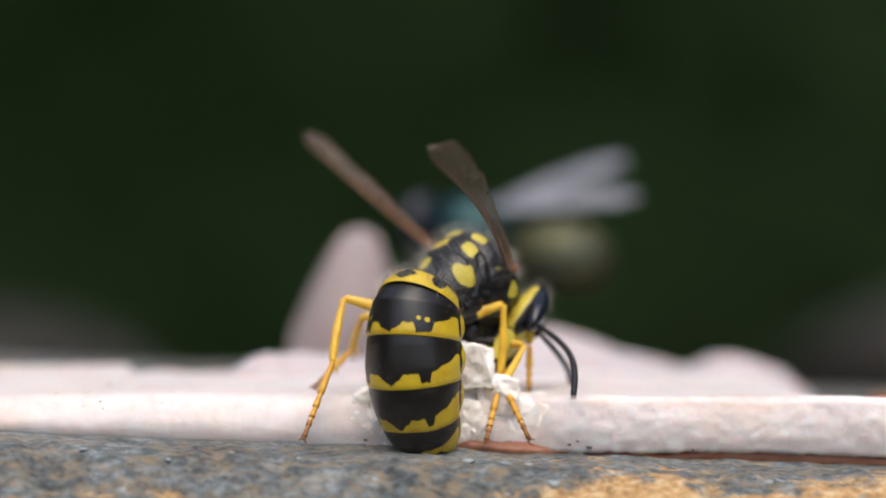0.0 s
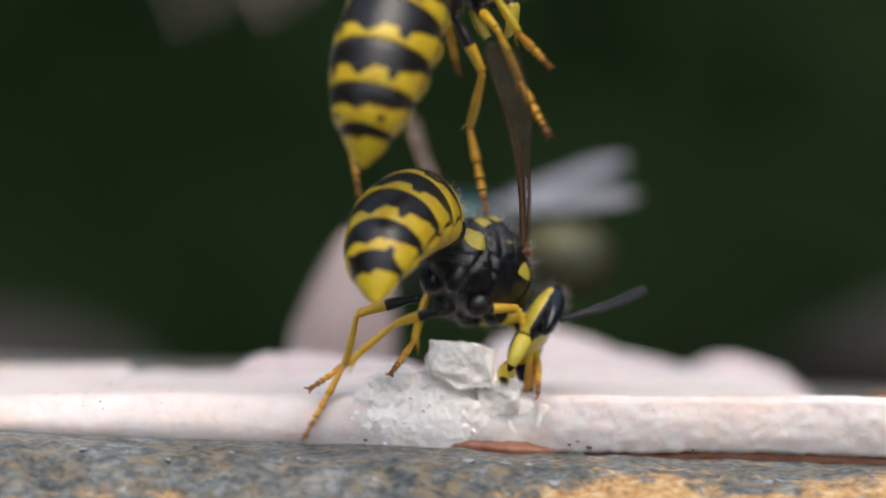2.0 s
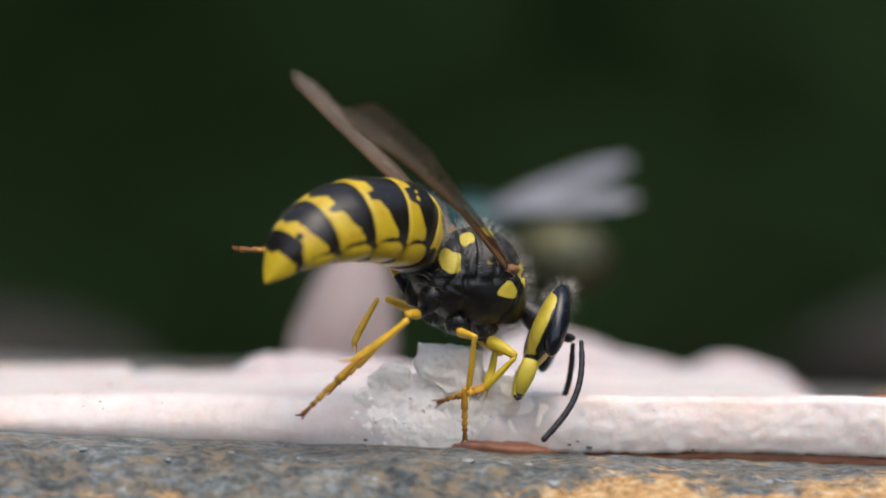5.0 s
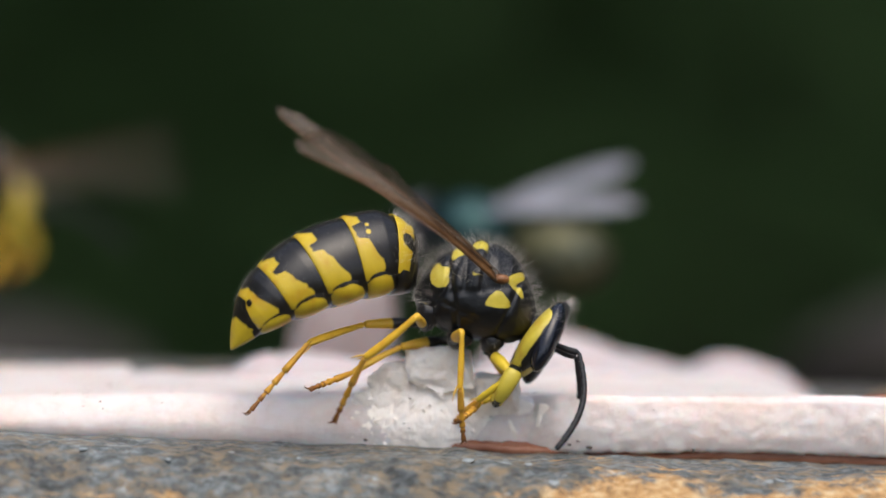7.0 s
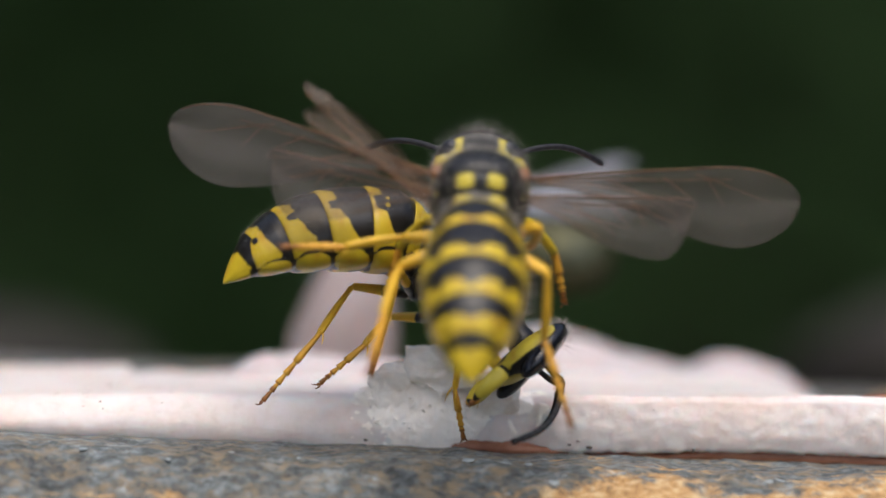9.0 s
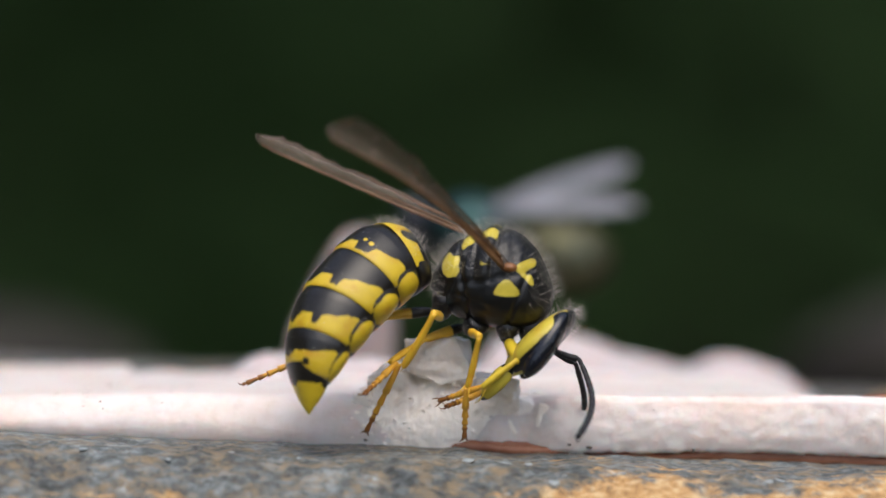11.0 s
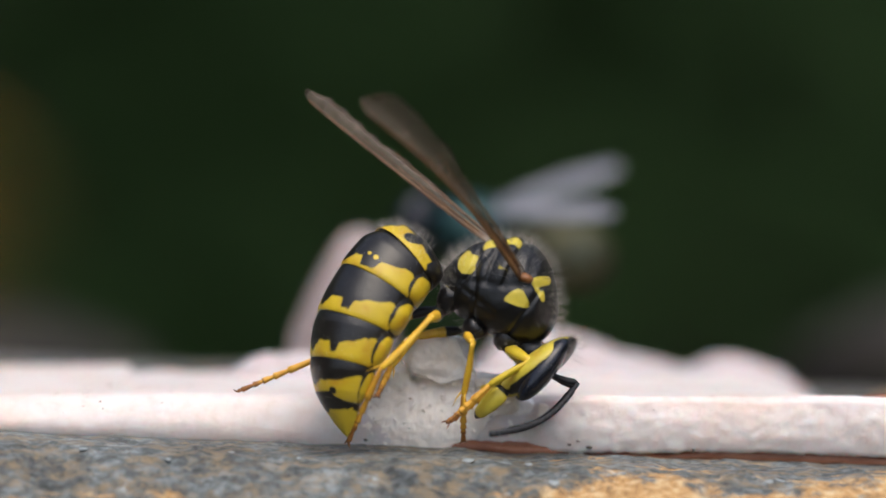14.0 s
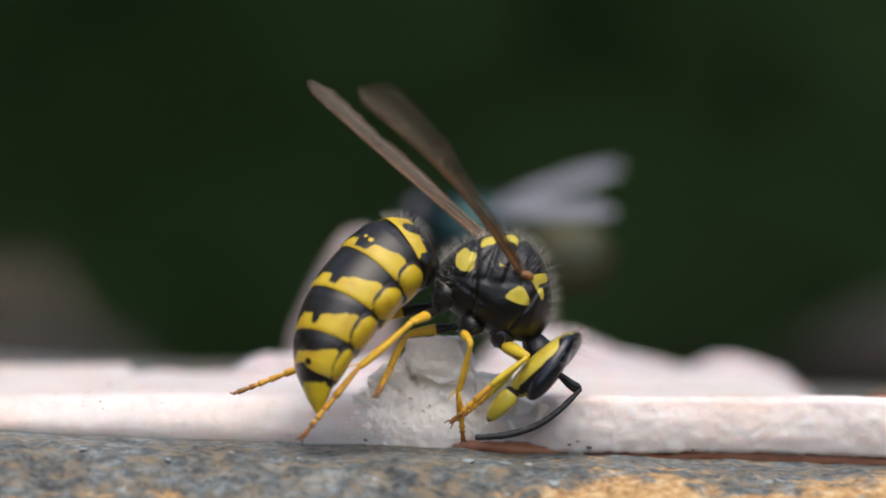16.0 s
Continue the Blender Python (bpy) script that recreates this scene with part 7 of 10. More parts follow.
    walk(w_parts["tarsus_lm"], [
        (0, at(-0.92, 3.79, -2.71, 129.7, 39.4, 167.0)), (0.5, at(-0.73, 3.90, -2.74, 99.9, 45.8, 125.4)),
        (1, at(-4.07, 2.26, -3.53, 68.7, 28.3, 70.7)), (1.5, at(-3.99, 1.57, -3.83, 58.5, 24.3, 82.8)),
        (2, at(-1.30, 3.75, -3.61, 117.6, 44.8, 164.6)), (2.5, at(-3.44, 2.28, -2.31, 109.0, 33.9, 136.8)),
        (3, at(-4.38, 3.75, -1.52, 129.7, 28.6, -161.8)), (3.5, at(-2.01, 2.50, -3.08, 137.4, 47.0, 144.9)),
        (4, at(-2.16, 2.21, -3.22, 139.7, 54.3, 151.7)), (6.5, at(-3.39, -0.93, -2.63, 150.9, 48.2, -158.0)),
        (7, at(-3.95, -0.71, -2.99, 154.0, 16.2, -133.5)), (7.5, at(-3.75, -0.65, -2.59, 146.1, 42.7, -172.4)),
        (8, at(-3.91, -0.30, -3.24, 169.5, 18.1, -132.3)), (8.5, at(-3.43, -0.97, -2.44, 134.0, 54.7, -175.1)),
        (9, at(-2.56, -0.33, -3.35, 148.3, 63.7, -166.6)), (11.5, at(-3.29, -1.98, -2.55, -174.9, 17.2, -112.3)),
        (12, at(-3.63, -0.65, -3.03, 171.3, 46.6, -145.9)), (12.5, at(-3.09, -0.22, -2.88, 135.5, 64.5, 177.7)),
        (13, at(-3.22, -0.51, -3.08, 141.3, 62.8, -174.8)), (13.5, at(-3.46, 0.38, -3.46, 153.2, 44.5, -166.8)),
        (14, at(-2.66, -1.47, -3.49, -162.0, 23.0, -89.1)), (14.5, at(-2.66, -1.48, -3.50, -160.8, 23.0, -89.7)),
        (15, at(-2.22, -0.77, -3.62, -159.2, 31.9, -90.5)), (15.5, at(-3.01, 0.11, -4.06, 145.0, 53.7, -168.2)),
        (16, at(-2.55, -0.81, -3.64, -156.9, 25.5, -97.5)),
    ])
    walk(w_parts["femur_lh"], [
        (0, at(-1.97, 1.00, -0.99, 22.0, -10.8, 122.2)), (0.4, at(-2.16, 1.36, -0.98, 17.9, -6.8, 120.8)),
        (0.5, at(-1.98, 1.10, -0.75, 17.9, -27.4, 119.2)), (0.6, at(-2.03, 1.16, -0.58, 18.1, -34.5, 119.5)),
        (0.8, at(-2.01, 1.03, -0.87, 17.8, -19.7, 124.0)), (1, at(-2.19, 1.16, -1.55, 18.6, 28.0, 129.4)),
        (1.5, at(-2.10, 0.90, -1.01, 13.8, -8.9, 137.9)), (1.6, at(-2.06, 0.87, -0.85, 10.3, -24.1, 138.1)),
        (1.7, at(-2.19, 0.99, -0.78, 1.3, -23.8, 138.2)), (1.8, at(-1.82, 0.68, -1.11, 4.5, 3.0, 133.4)),
        (2, at(-1.65, 0.50, -1.10, -10.1, -17.9, 40.3)), (2.5, at(-1.65, 0.50, -1.10, 18.8, -1.1, 66.7)),
        (3, at(-1.65, 0.50, -1.10, 37.3, -19.7, 116.8)), (3.5, at(-1.65, 0.50, -1.10, 49.2, -23.4, 99.8)),
        (4, at(-1.65, 0.50, -1.10, 59.9, -41.5, 104.2)), (5.25, at(-1.65, 0.50, -1.10, 58.0, -37.8, 123.5)),
        (6.5, at(-1.65, 0.50, -1.10, 46.5, -1.9, -178.7)), (7, at(-1.65, 0.50, -1.10, 47.8, 4.6, -158.1)),
        (7.5, at(-1.65, 0.50, -1.10, 56.3, 21.9, -168.8)), (8, at(-1.65, 0.50, -1.10, 57.8, 26.3, -173.2)),
        (8.5, at(-1.65, 0.50, -1.10, 47.2, 14.4, -171.4)), (9, at(-1.65, 0.50, -1.10, 50.1, 13.8, -168.9)),
        (11.5, at(-1.65, 0.50, -1.10, 57.4, 6.0, -159.2)), (12, at(-1.65, 0.50, -1.10, 50.7, 10.2, -177.8)),
        (12.5, at(-1.65, 0.50, -1.10, 40.0, -2.2, 167.3)), (13, at(-1.65, 0.50, -1.10, 44.0, 7.0, 178.7)),
        (13.5, at(-1.65, 0.50, -1.10, 51.0, 27.5, -174.7)), (14, at(-1.65, 0.50, -1.10, 54.2, 29.1, -164.5)),
        (14.5, at(-1.65, 0.50, -1.10, 54.5, 29.2, -165.0)), (15, at(-1.65, 0.50, -1.10, 42.0, 28.0, -173.7)),
        (15.5, at(-1.65, 0.50, -1.10, 68.6, 43.9, -143.1)), (16, at(-1.65, 0.50, -1.10, 42.4, 33.1, 168.2)),
    ])
    walk(w_parts["tibia_lh"], [
        (0, at(-3.17, 2.92, -0.55, 84.1, 60.7, -153.1)), (0.4, at(-3.33, 3.32, -0.71, 82.5, 65.7, -152.0)),
        (0.5, at(-2.98, 2.88, 0.31, 42.5, 47.4, 163.1)), (0.6, at(-2.96, 2.81, 0.73, 19.4, 16.2, 123.0)),
        (0.8, at(-3.22, 2.83, -0.09, 17.3, 8.3, 126.2)), (1, at(-3.48, 2.73, -2.63, -33.1, 50.0, 71.8)),
        (1.5, at(-3.78, 2.43, -0.65, 54.7, 47.0, -159.3)), (1.6, at(-3.63, 2.27, 0.09, -2.8, 13.4, 109.2)),
        (1.7, at(-3.76, 2.39, 0.15, -5.3, 1.1, 92.7)), (1.8, at(-3.40, 2.35, -1.23, 7.2, 20.7, 112.2)),
        (2, at(0.02, 1.92, -0.39, 79.0, 68.1, -150.0)), (2.5, at(-0.74, 2.61, -1.05, 66.5, 28.8, -158.1)),
        (3, at(-2.63, 2.43, -0.32, 56.4, 21.6, 164.7)), (3.5, at(-2.01, 2.58, -0.19, 70.3, 3.5, 137.7)),
        (4, at(-2.07, 2.17, 0.43, 71.8, -21.2, 137.4)), (5.25, at(-2.65, 2.01, 0.31, 76.5, 23.7, -171.9)),
        (6.5, at(-3.95, 0.45, -1.02, 85.7, 41.4, -138.8)), (7, at(-3.78, -0.35, -1.29, 74.5, 17.7, -142.8)),
        (7.5, at(-3.74, 0.09, -1.96, 68.3, 41.5, -172.4)), (8, at(-3.70, 0.26, -2.12, 71.9, 46.2, -172.4)),
        (8.5, at(-3.85, 0.17, -1.67, 59.3, 60.1, -174.8)), (9, at(-3.84, 0.07, -1.65, 131.2, 50.2, -98.0)),
        (11.5, at(-3.79, -0.31, -1.34, 86.2, 25.7, -162.1)), (12, at(-3.91, 0.41, -1.51, 81.0, 30.0, -175.7)),
        (12.5, at(-3.89, 1.01, -1.01, 72.3, 33.9, -174.7)), (13, at(-3.93, 0.55, -1.38, 74.0, 55.8, -176.8)),
        (13.5, at(-3.68, 0.31, -2.16, 82.0, 47.3, -172.0)), (14, at(-3.59, -0.04, -2.22, 84.0, 49.0, -165.4)),
        (14.5, at(-3.59, -0.02, -2.22, 84.1, 49.1, -165.5)), (15, at(-3.67, 0.28, -2.18, 64.3, 66.1, 177.3)),
        (15.5, at(-2.97, -0.50, -2.70, 70.0, 48.4, 177.7)), (16, at(-3.54, 0.89, -2.36, 91.1, 54.3, -164.1)),
    ])
    walk(w_parts["tarsus_lh"], [
        (0, at(-4.26, 2.36, -2.73, 143.5, 54.9, -168.9)), (0.4, at(-4.24, 2.84, -2.98, 150.3, 55.9, -168.5)),
        (0.5, at(-4.60, 3.37, -1.53, 60.0, 32.7, 58.6)), (0.6, at(-4.44, 5.10, -0.07, 115.1, 4.2, 109.0)),
        (0.8, at(-4.75, 4.91, -0.47, 115.3, -13.3, 126.1)), (1, at(-2.98, 4.25, -4.55, 153.0, 15.6, -155.5)),
        (1.5, at(-5.38, 1.82, -2.48, -60.5, 10.0, 41.1)), (1.6, at(-4.43, 4.57, -0.49, 121.7, 12.9, 138.3)),
        (1.7, at(-3.88, 4.88, 0.10, 132.7, 2.0, 137.1)), (1.8, at(-4.28, 4.52, -2.12, 122.7, 15.5, 132.9)),
        (2, at(-0.79, 1.45, -2.71, 164.7, 38.5, -153.0)), (2.5, at(-2.78, 1.80, -2.26, 155.1, 15.9, -155.3)),
        (3, at(-4.87, 3.05, -1.24, 159.0, 18.1, -159.9)), (3.5, at(-3.85, 4.26, -0.34, 171.2, 6.6, 137.2)),
        (4, at(-3.79, 3.75, 1.33, 172.6, -14.0, 139.9)), (5.25, at(-4.92, 1.69, -0.69, 175.8, 24.5, 160.2)),
        (6.5, at(-5.36, -0.79, -2.68, -174.9, 63.8, -170.0)), (7, at(-5.67, -1.80, -2.05, 177.2, 56.2, -167.3)),
        (7.5, at(-5.60, -0.16, -3.61, -146.5, 39.5, -138.7)), (8, at(-5.41, 0.03, -3.92, -143.5, 31.9, -135.3)),
        (8.5, at(-5.09, 0.05, -3.84, -150.3, 45.4, -136.6)), (9, at(-4.06, -1.52, -3.57, -164.4, 72.5, -160.0)),
        (11.5, at(-5.93, -1.00, -2.43, -165.9, 20.7, -163.7)), (12, at(-6.07, 0.25, -2.76, -170.3, 28.9, -175.2)),
        (12.5, at(-5.96, 0.81, -2.41, -167.1, 21.5, -151.3)), (13, at(-5.33, 0.47, -3.45, 177.9, 56.8, -175.1)),
        (13.5, at(-5.36, 0.07, -4.00, -166.4, 29.4, -159.4)), (14, at(-5.17, -0.45, -4.11, -172.0, 41.0, -166.6)),
        (14.5, at(-5.17, -0.43, -4.11, -172.9, 40.0, -166.6)), (15, at(-4.68, 0.33, -4.47, 174.2, 44.2, -176.6)),
        (15.5, at(-4.63, -0.43, -4.57, -178.1, 45.0, -171.9)), (16, at(-4.94, 0.49, -4.39, -175.3, 41.1, -177.2)),
    ])
    curl_walk(w_parts, [(0, 13.6), (0.5, 13.5), (1, 15.6), (1.5, 12.3), (2, 10.6), (2.5, 14.9), (3, 17.5), (3.5, 15.1), (4, 13.7), (6.5, 7.3), (7, 7.6), (7.5, 9.5), (8, 8.9), (8.5, 8.5), (9, 7.5), (11.5, 7.6), (12, 8.6), (12.5, 7.6), (13, 5.5), (13.5, 7.0), (14, 8.1), (14.5, 8.1), (15, 9.7), (15.5, 7.6), (16, 7.4)])
    w = flyer
    walk(w, [
        (0, at(5.85, -41.71, 27.18, 0, -25, 89)), (0.3, at(3.21, -36.94, 21.82, 0, -25, 90)),
        (0.5, at(3.17, -25.11, 16.29, -0, -25, 90)), (0.8, at(3.08, -21.62, 11.90, -0, -25, 90)),
        (1, at(1.58, -17.89, 9.44, -0, -25, 91)), (1.2, at(0.17, -13.81, 8.80, -0, -25, 91)),
        (1.35, at(-0.30, -9.86, 10.67, -0, -30, 90)), (1.5, at(-0.56, -6.82, 11.05, 6, -23, 86)),
        (1.6, at(-1.10, -3.80, 13.26, -0, -31, 90)), (1.8, at(-0.82, -1.92, 16.42, -28, -49, 84)),
        (2, at(0.23, -0.68, 17.16, -9, -32, 59)), (2.3, at(-2.06, -0.77, 15.87, 2, -25, 53)),
        (2.5, at(-4.12, -1.71, 15.22, 9, -16, 52)), (2.8, at(-7.17, -2.71, 10.33, 18, -28, 36)),
        (3, at(-7.47, -2.87, 9.40, 26, -21, 30)), (3.2, at(-5.10, -2.52, 12.29, 13, -22, 34)),
        (3.5, at(-3.62, -2.24, 15.14, 2, -9, 32)), (3.8, at(-3.49, -3.69, 19.13, -6, -12, 39)),
        (4.2, at(-2.54, -8.95, 28.90, -5, -13, 36)), (4.8, at(-7.02, -21.44, 33.35, -6, -13, 42)),
        (5.5, at(-27.76, -27.10, 22.59, -4, -6, 52)), (6.3, at(-35.48, 25.30, 10.73, -2, -13, 26)),
        (6.7, at(-23.77, 30.72, 7.65, -11, -14, 17)), (7, at(-19.35, 32.17, 6.54, -4, -15, 68)),
        (7.3, at(-10.16, 31.30, 10.04, -5, -14, 66)), (7.5, at(-6.86, 30.39, 11.68, -4, -19, 70)),
        (7.8, at(-5.13, 28.33, 10.89, -4, -15, 69)), (8, at(-5.15, 26.25, 10.08, -4, -14, 68)),
        (8.2, at(-6.44, 21.05, 8.89, -5, -15, 64)), (8.5, at(-4.49, 13.81, 8.61, -3, -22, 58)),
        (8.7, at(-2.66, 3.08, 9.81, -7, -32, 73)), (8.9, at(0.26, -4.95, 8.97, -2, -54, 92)),
        (9, at(1.24, -4.99, 8.83, 4, -55, 87)), (9.2, at(2.50, -3.95, 8.89, -2, -54, 92)),
        (9.6, at(7.62, -12.80, 16.06, -27, -41, 81)), (10.2, at(15.29, -36.78, 27.07, -39, -35, 80)),
        (12, at(8.60, -75.61, 39.14, -21, -15, 69)), (13.2, at(-10.24, -96.01, 33.95, -17, -11, 76)),
        (14, at(-14.61, -107.24, 19.11, -24, -3, 84)), (14.5, at(-9.84, -142.13, 21.59, -26, 1, 92)),
        (14.7, at(-9.93, -139.19, 20.69, -26, 1, 91)), (14.85, at(-9.80, -92.86, 11.31, -37, -3, 84)),
        (15.1, at(7.28, -69.09, -3.94, -42, -2, 84)), (15.22, at(12.71, -24.51, 4.39, 1, -25, 87)),
        (15.3, at(11.04, -22.29, 4.43, 0, -25, 88)), (15.4, at(5.84, -21.12, 6.30, 0, -25, 90)),
        (15.5, at(2.53, -20.09, 6.69, -0, -25, 90)), (15.6, at(-2.59, -20.00, 7.98, -0, -25, 92)),
        (15.7, at(-6.19, -19.94, 8.33, -1, -25, 93)), (15.85, at(-11.95, -19.79, 7.88, -1, -25, 95)),
        (16, at(-22.50, -21.64, 7.15, -1, -25, 97)),
    ])
    walk(f_parts["gaster"], [
        (0, at(-2.15, -0.00, -0.00, 2, -2, 3)), (0.3, at(-2.15, -0.00, -0.00, 1, 33, 5)),
        (0.5, at(-2.15, -0.00, 0.00, 1, 33, 5)), (0.8, at(-2.15, -0.00, 0.00, 2, 33, 2)),
        (1, at(-2.15, 0.00, -0.00, 2, 33, 1)), (1.2, at(-2.15, 0.00, 0.00, 3, 33, -1)),
        (1.35, at(-2.15, -0.00, 0.00, 1, 20, -1)), (1.5, at(-2.15, -0.00, -0.00, -3, 16, 1)),
        (1.6, at(-2.15, 0.00, 0.00, -0, 12, 0)), (1.8, at(-2.15, 0.00, -0.00, 18, 6, 0)),
        (2, at(-2.15, 0.00, 0.00, 14, -9, 3)), (2.3, at(-2.15, 0.00, -0.00, -11, -14, 22)),
        (2.5, at(-2.15, -0.00, 0.00, -38, -35, 45)), (2.8, at(-2.15, 0.00, -0.00, -14, -36, 28)),
        (3, at(-2.15, 0.00, -0.00, -35, -39, 50)), (3.2, at(-2.15, 0.00, 0.00, -12, -52, 13)),
        (3.5, at(-2.15, -0.00, -0.00, -15, -23, 13)), (3.8, at(-2.15, -0.00, 0.00, -14, -17, 7)),
        (4.2, at(-2.15, -0.00, 0.00, -14, -15, 6)), (4.8, at(-2.15, -0.00, -0.00, -19, -11, 7)),
        (5.5, at(-2.15, -0.00, 0.00, -7, 2, -1)), (6.3, at(-2.15, 0.00, 0.00, -1, 4, 0)),
        (6.7, at(-2.15, 0.00, 0.00, -59, -2, 14)), (7, at(-2.15, 0.00, 0.00, -77, 2, -31)),
        (7.3, at(-2.15, -0.00, 0.00, -76, 0, -26)), (7.5, at(-2.15, 0.00, -0.00, -76, 7, -28)),
        (7.8, at(-2.15, 0.00, -0.00, -76, 4, -32)), (8, at(-2.15, 0.00, -0.00, -72, 5, -27)),
        (8.2, at(-2.15, 0.00, 0.00, -70, 7, -23)), (8.5, at(-2.15, 0.00, 0.00, -75, 14, -23)),
        (8.7, at(-2.15, 0.00, 0.00, 6, 24, 1)), (8.9, at(-2.15, -0.00, -0.00, -5, 40, -10)),
        (9, at(-2.15, 0.00, 0.00, -4, 37, -2)), (9.2, at(-2.15, -0.00, -0.00, -3, 35, -5)),
        (9.6, at(-2.15, -0.00, 0.00, 13, 17, 4)), (10.2, at(-2.15, -0.00, -0.00, 14, 11, 1)),
        (12, at(-2.15, -0.00, 0.00, -6, 4, -1)), (13.2, at(-2.15, -0.00, 0.00, -8, 4, -2)),
        (14, at(-2.15, 0.00, -0.00, -15, 4, -2)), (14.5, at(-2.15, -0.00, -0.00, -29, 5, -3)),
        (14.7, at(-2.15, 0.00, -0.00, -26, 6, -2)), (14.85, at(-2.15, -0.00, -0.00, -12, 4, -3)),
        (15.1, at(-2.15, -0.00, -0.00, 6, 8, -2)), (15.22, at(-2.15, 0.00, -0.00, 3, 33, 2)),
        (15.3, at(-2.15, -0.00, -0.00, 3, 33, 2)), (15.4, at(-2.15, 0.00, -0.00, 2, 33, 1)),
        (15.5, at(-2.15, 0.00, 0.00, 2, 33, 2)), (15.6, at(-2.15, 0.00, -0.00, 3, 33, -1)),
        (15.7, at(-2.15, -0.00, -0.00, 4, 33, -3)), (15.85, at(-2.15, 0.00, -0.00, 4, 33, -5)),
        (16, at(-2.15, 0.00, 0.00, 2, 33, -4)),
    ])
    walk(f_parts["femur_rf"], [
        (0, at(0.60, -0.50, -1.55, 0, 25, -69)), (0.3, at(0.06, -0.50, -1.66, -21, 30, -79)),
        (0.5, at(0.06, -0.50, -1.66, -21, 30, -79)), (0.8, at(0.00, -0.50, -1.66, -23, 31, -80)),
        (1, at(-0.02, -0.50, -1.66, -24, 31, -80)), (1.2, at(0.00, -0.50, -1.66, -23, 31, -80)),
        (1.35, at(0.60, -0.50, -1.55, 4, 18, -58)), (1.5, at(0.60, -0.50, -1.55, -19, 30, -112)),
        (1.8, at(0.60, -0.50, -1.55, 4, 18, -58)), (1.9, at(0.60, -0.50, -1.55, -3, 2, -97)),
        (2, at(0.60, -0.50, -1.55, 1, -14, -136)), (2.15, at(0.60, -0.50, -1.55, -3, 2, -97)),
        (2.3, at(0.60, -0.50, -1.55, 4, 18, -58)), (2.4, at(0.60, -0.50, -1.55, 3, -25, -41)),
        (2.5, at(0.60, -0.50, -1.55, -25, -63, -4)), (2.65, at(0.60, -0.50, -1.55, 3, -25, -41)),
        (2.8, at(0.60, -0.50, -1.55, 4, 18, -58)), (2.9, at(0.60, -0.50, -1.55, 4, -18, -27)),
        (3, at(0.60, -0.50, -1.55, -22, -46, 19)), (3.1, at(0.60, -0.50, -1.55, 4, -18, -27)),
        (3.2, at(0.60, -0.50, -1.55, 4, 18, -58)), (3.35, at(0.60, -0.50, -1.55, 3, -26, -44)),
        (3.5, at(0.60, -0.50, -1.55, -23, -66, -9)), (3.65, at(0.60, -0.50, -1.55, 3, -26, -44)),
        (3.8, at(0.60, -0.50, -1.55, 4, 18, -58)), (4.2, at(0.60, -0.50, -1.55, 4, 18, -58)),
        (4.8, at(0.60, -0.50, -1.55, 4, 18, -58)), (5.5, at(0.60, -0.50, -1.55, 4, 18, -58)),
        (6.3, at(0.60, -0.50, -1.55, 0, 25, -69)), (6.7, at(0.60, -0.50, -1.55, 0, 25, -69)),
        (7, at(0.60, -0.50, -1.55, 0, 25, -69)), (7.3, at(0.60, -0.50, -1.55, 4, 18, -58)),
        (7.4, at(0.60, -0.50, -1.55, 6, -24, -92)), (7.5, at(0.60, -0.50, -1.55, 46, -52, -152)),
        (7.65, at(0.60, -0.50, -1.55, 6, -24, -92)), (7.8, at(0.60, -0.50, -1.55, 4, 18, -58)),
        (7.9, at(0.60, -0.50, -1.55, 3, -31, -46)), (8, at(0.60, -0.50, -1.55, -39, -75, 2)),
        (8.2, at(0.60, -0.50, -1.55, -10, -63, -29)), (8.35, at(0.60, -0.50, -1.55, 5, -23, -49)),
        (8.5, at(0.60, -0.50, -1.55, 5, 18, -58)), (8.7, at(0.52, -0.56, -1.43, -3, 20, -58)),
        (8.9, at(0.25, -0.50, -1.33, -22, 31, -69)), (9, at(0.25, -0.51, -1.33, -23, 30, -70)),
        (9.2, at(0.25, -0.50, -1.33, -22, 31, -69)), (9.6, at(0.60, -0.50, -1.55, 5, 18, -58)),
        (10.2, at(0.60, -0.50, -1.55, 5, 18, -58)), (12, at(0.60, -0.50, -1.55, 5, 18, -58)),
        (13.2, at(0.60, -0.50, -1.55, 5, 18, -58)), (14, at(0.60, -0.50, -1.55, 5, 18, -58)),
        (14.5, at(0.60, -0.50, -1.55, 1, 25, -69)), (14.7, at(0.60, -0.50, -1.55, 1, 25, -69)),
        (14.85, at(0.60, -0.50, -1.55, 1, 25, -69)), (15.1, at(0.60, -0.50, -1.55, 1, 25, -69)),
        (15.22, at(-0.09, -0.50, -1.66, -25, 31, -82)), (15.3, at(-0.05, -0.50, -1.66, -24, 31, -81)),
        (15.4, at(-0.05, -0.50, -1.66, -24, 31, -81)), (15.5, at(-0.02, -0.50, -1.66, -23, 31, -80)),
        (15.6, at(-0.02, -0.50, -1.66, -23, 31, -80)), (15.7, at(-0.02, -0.50, -1.66, -23, 31, -80)),
        (15.85, at(0.01, -0.50, -1.66, -22, 31, -79)), (16, at(0.01, -0.50, -1.66, -22, 31, -79)),
    ])
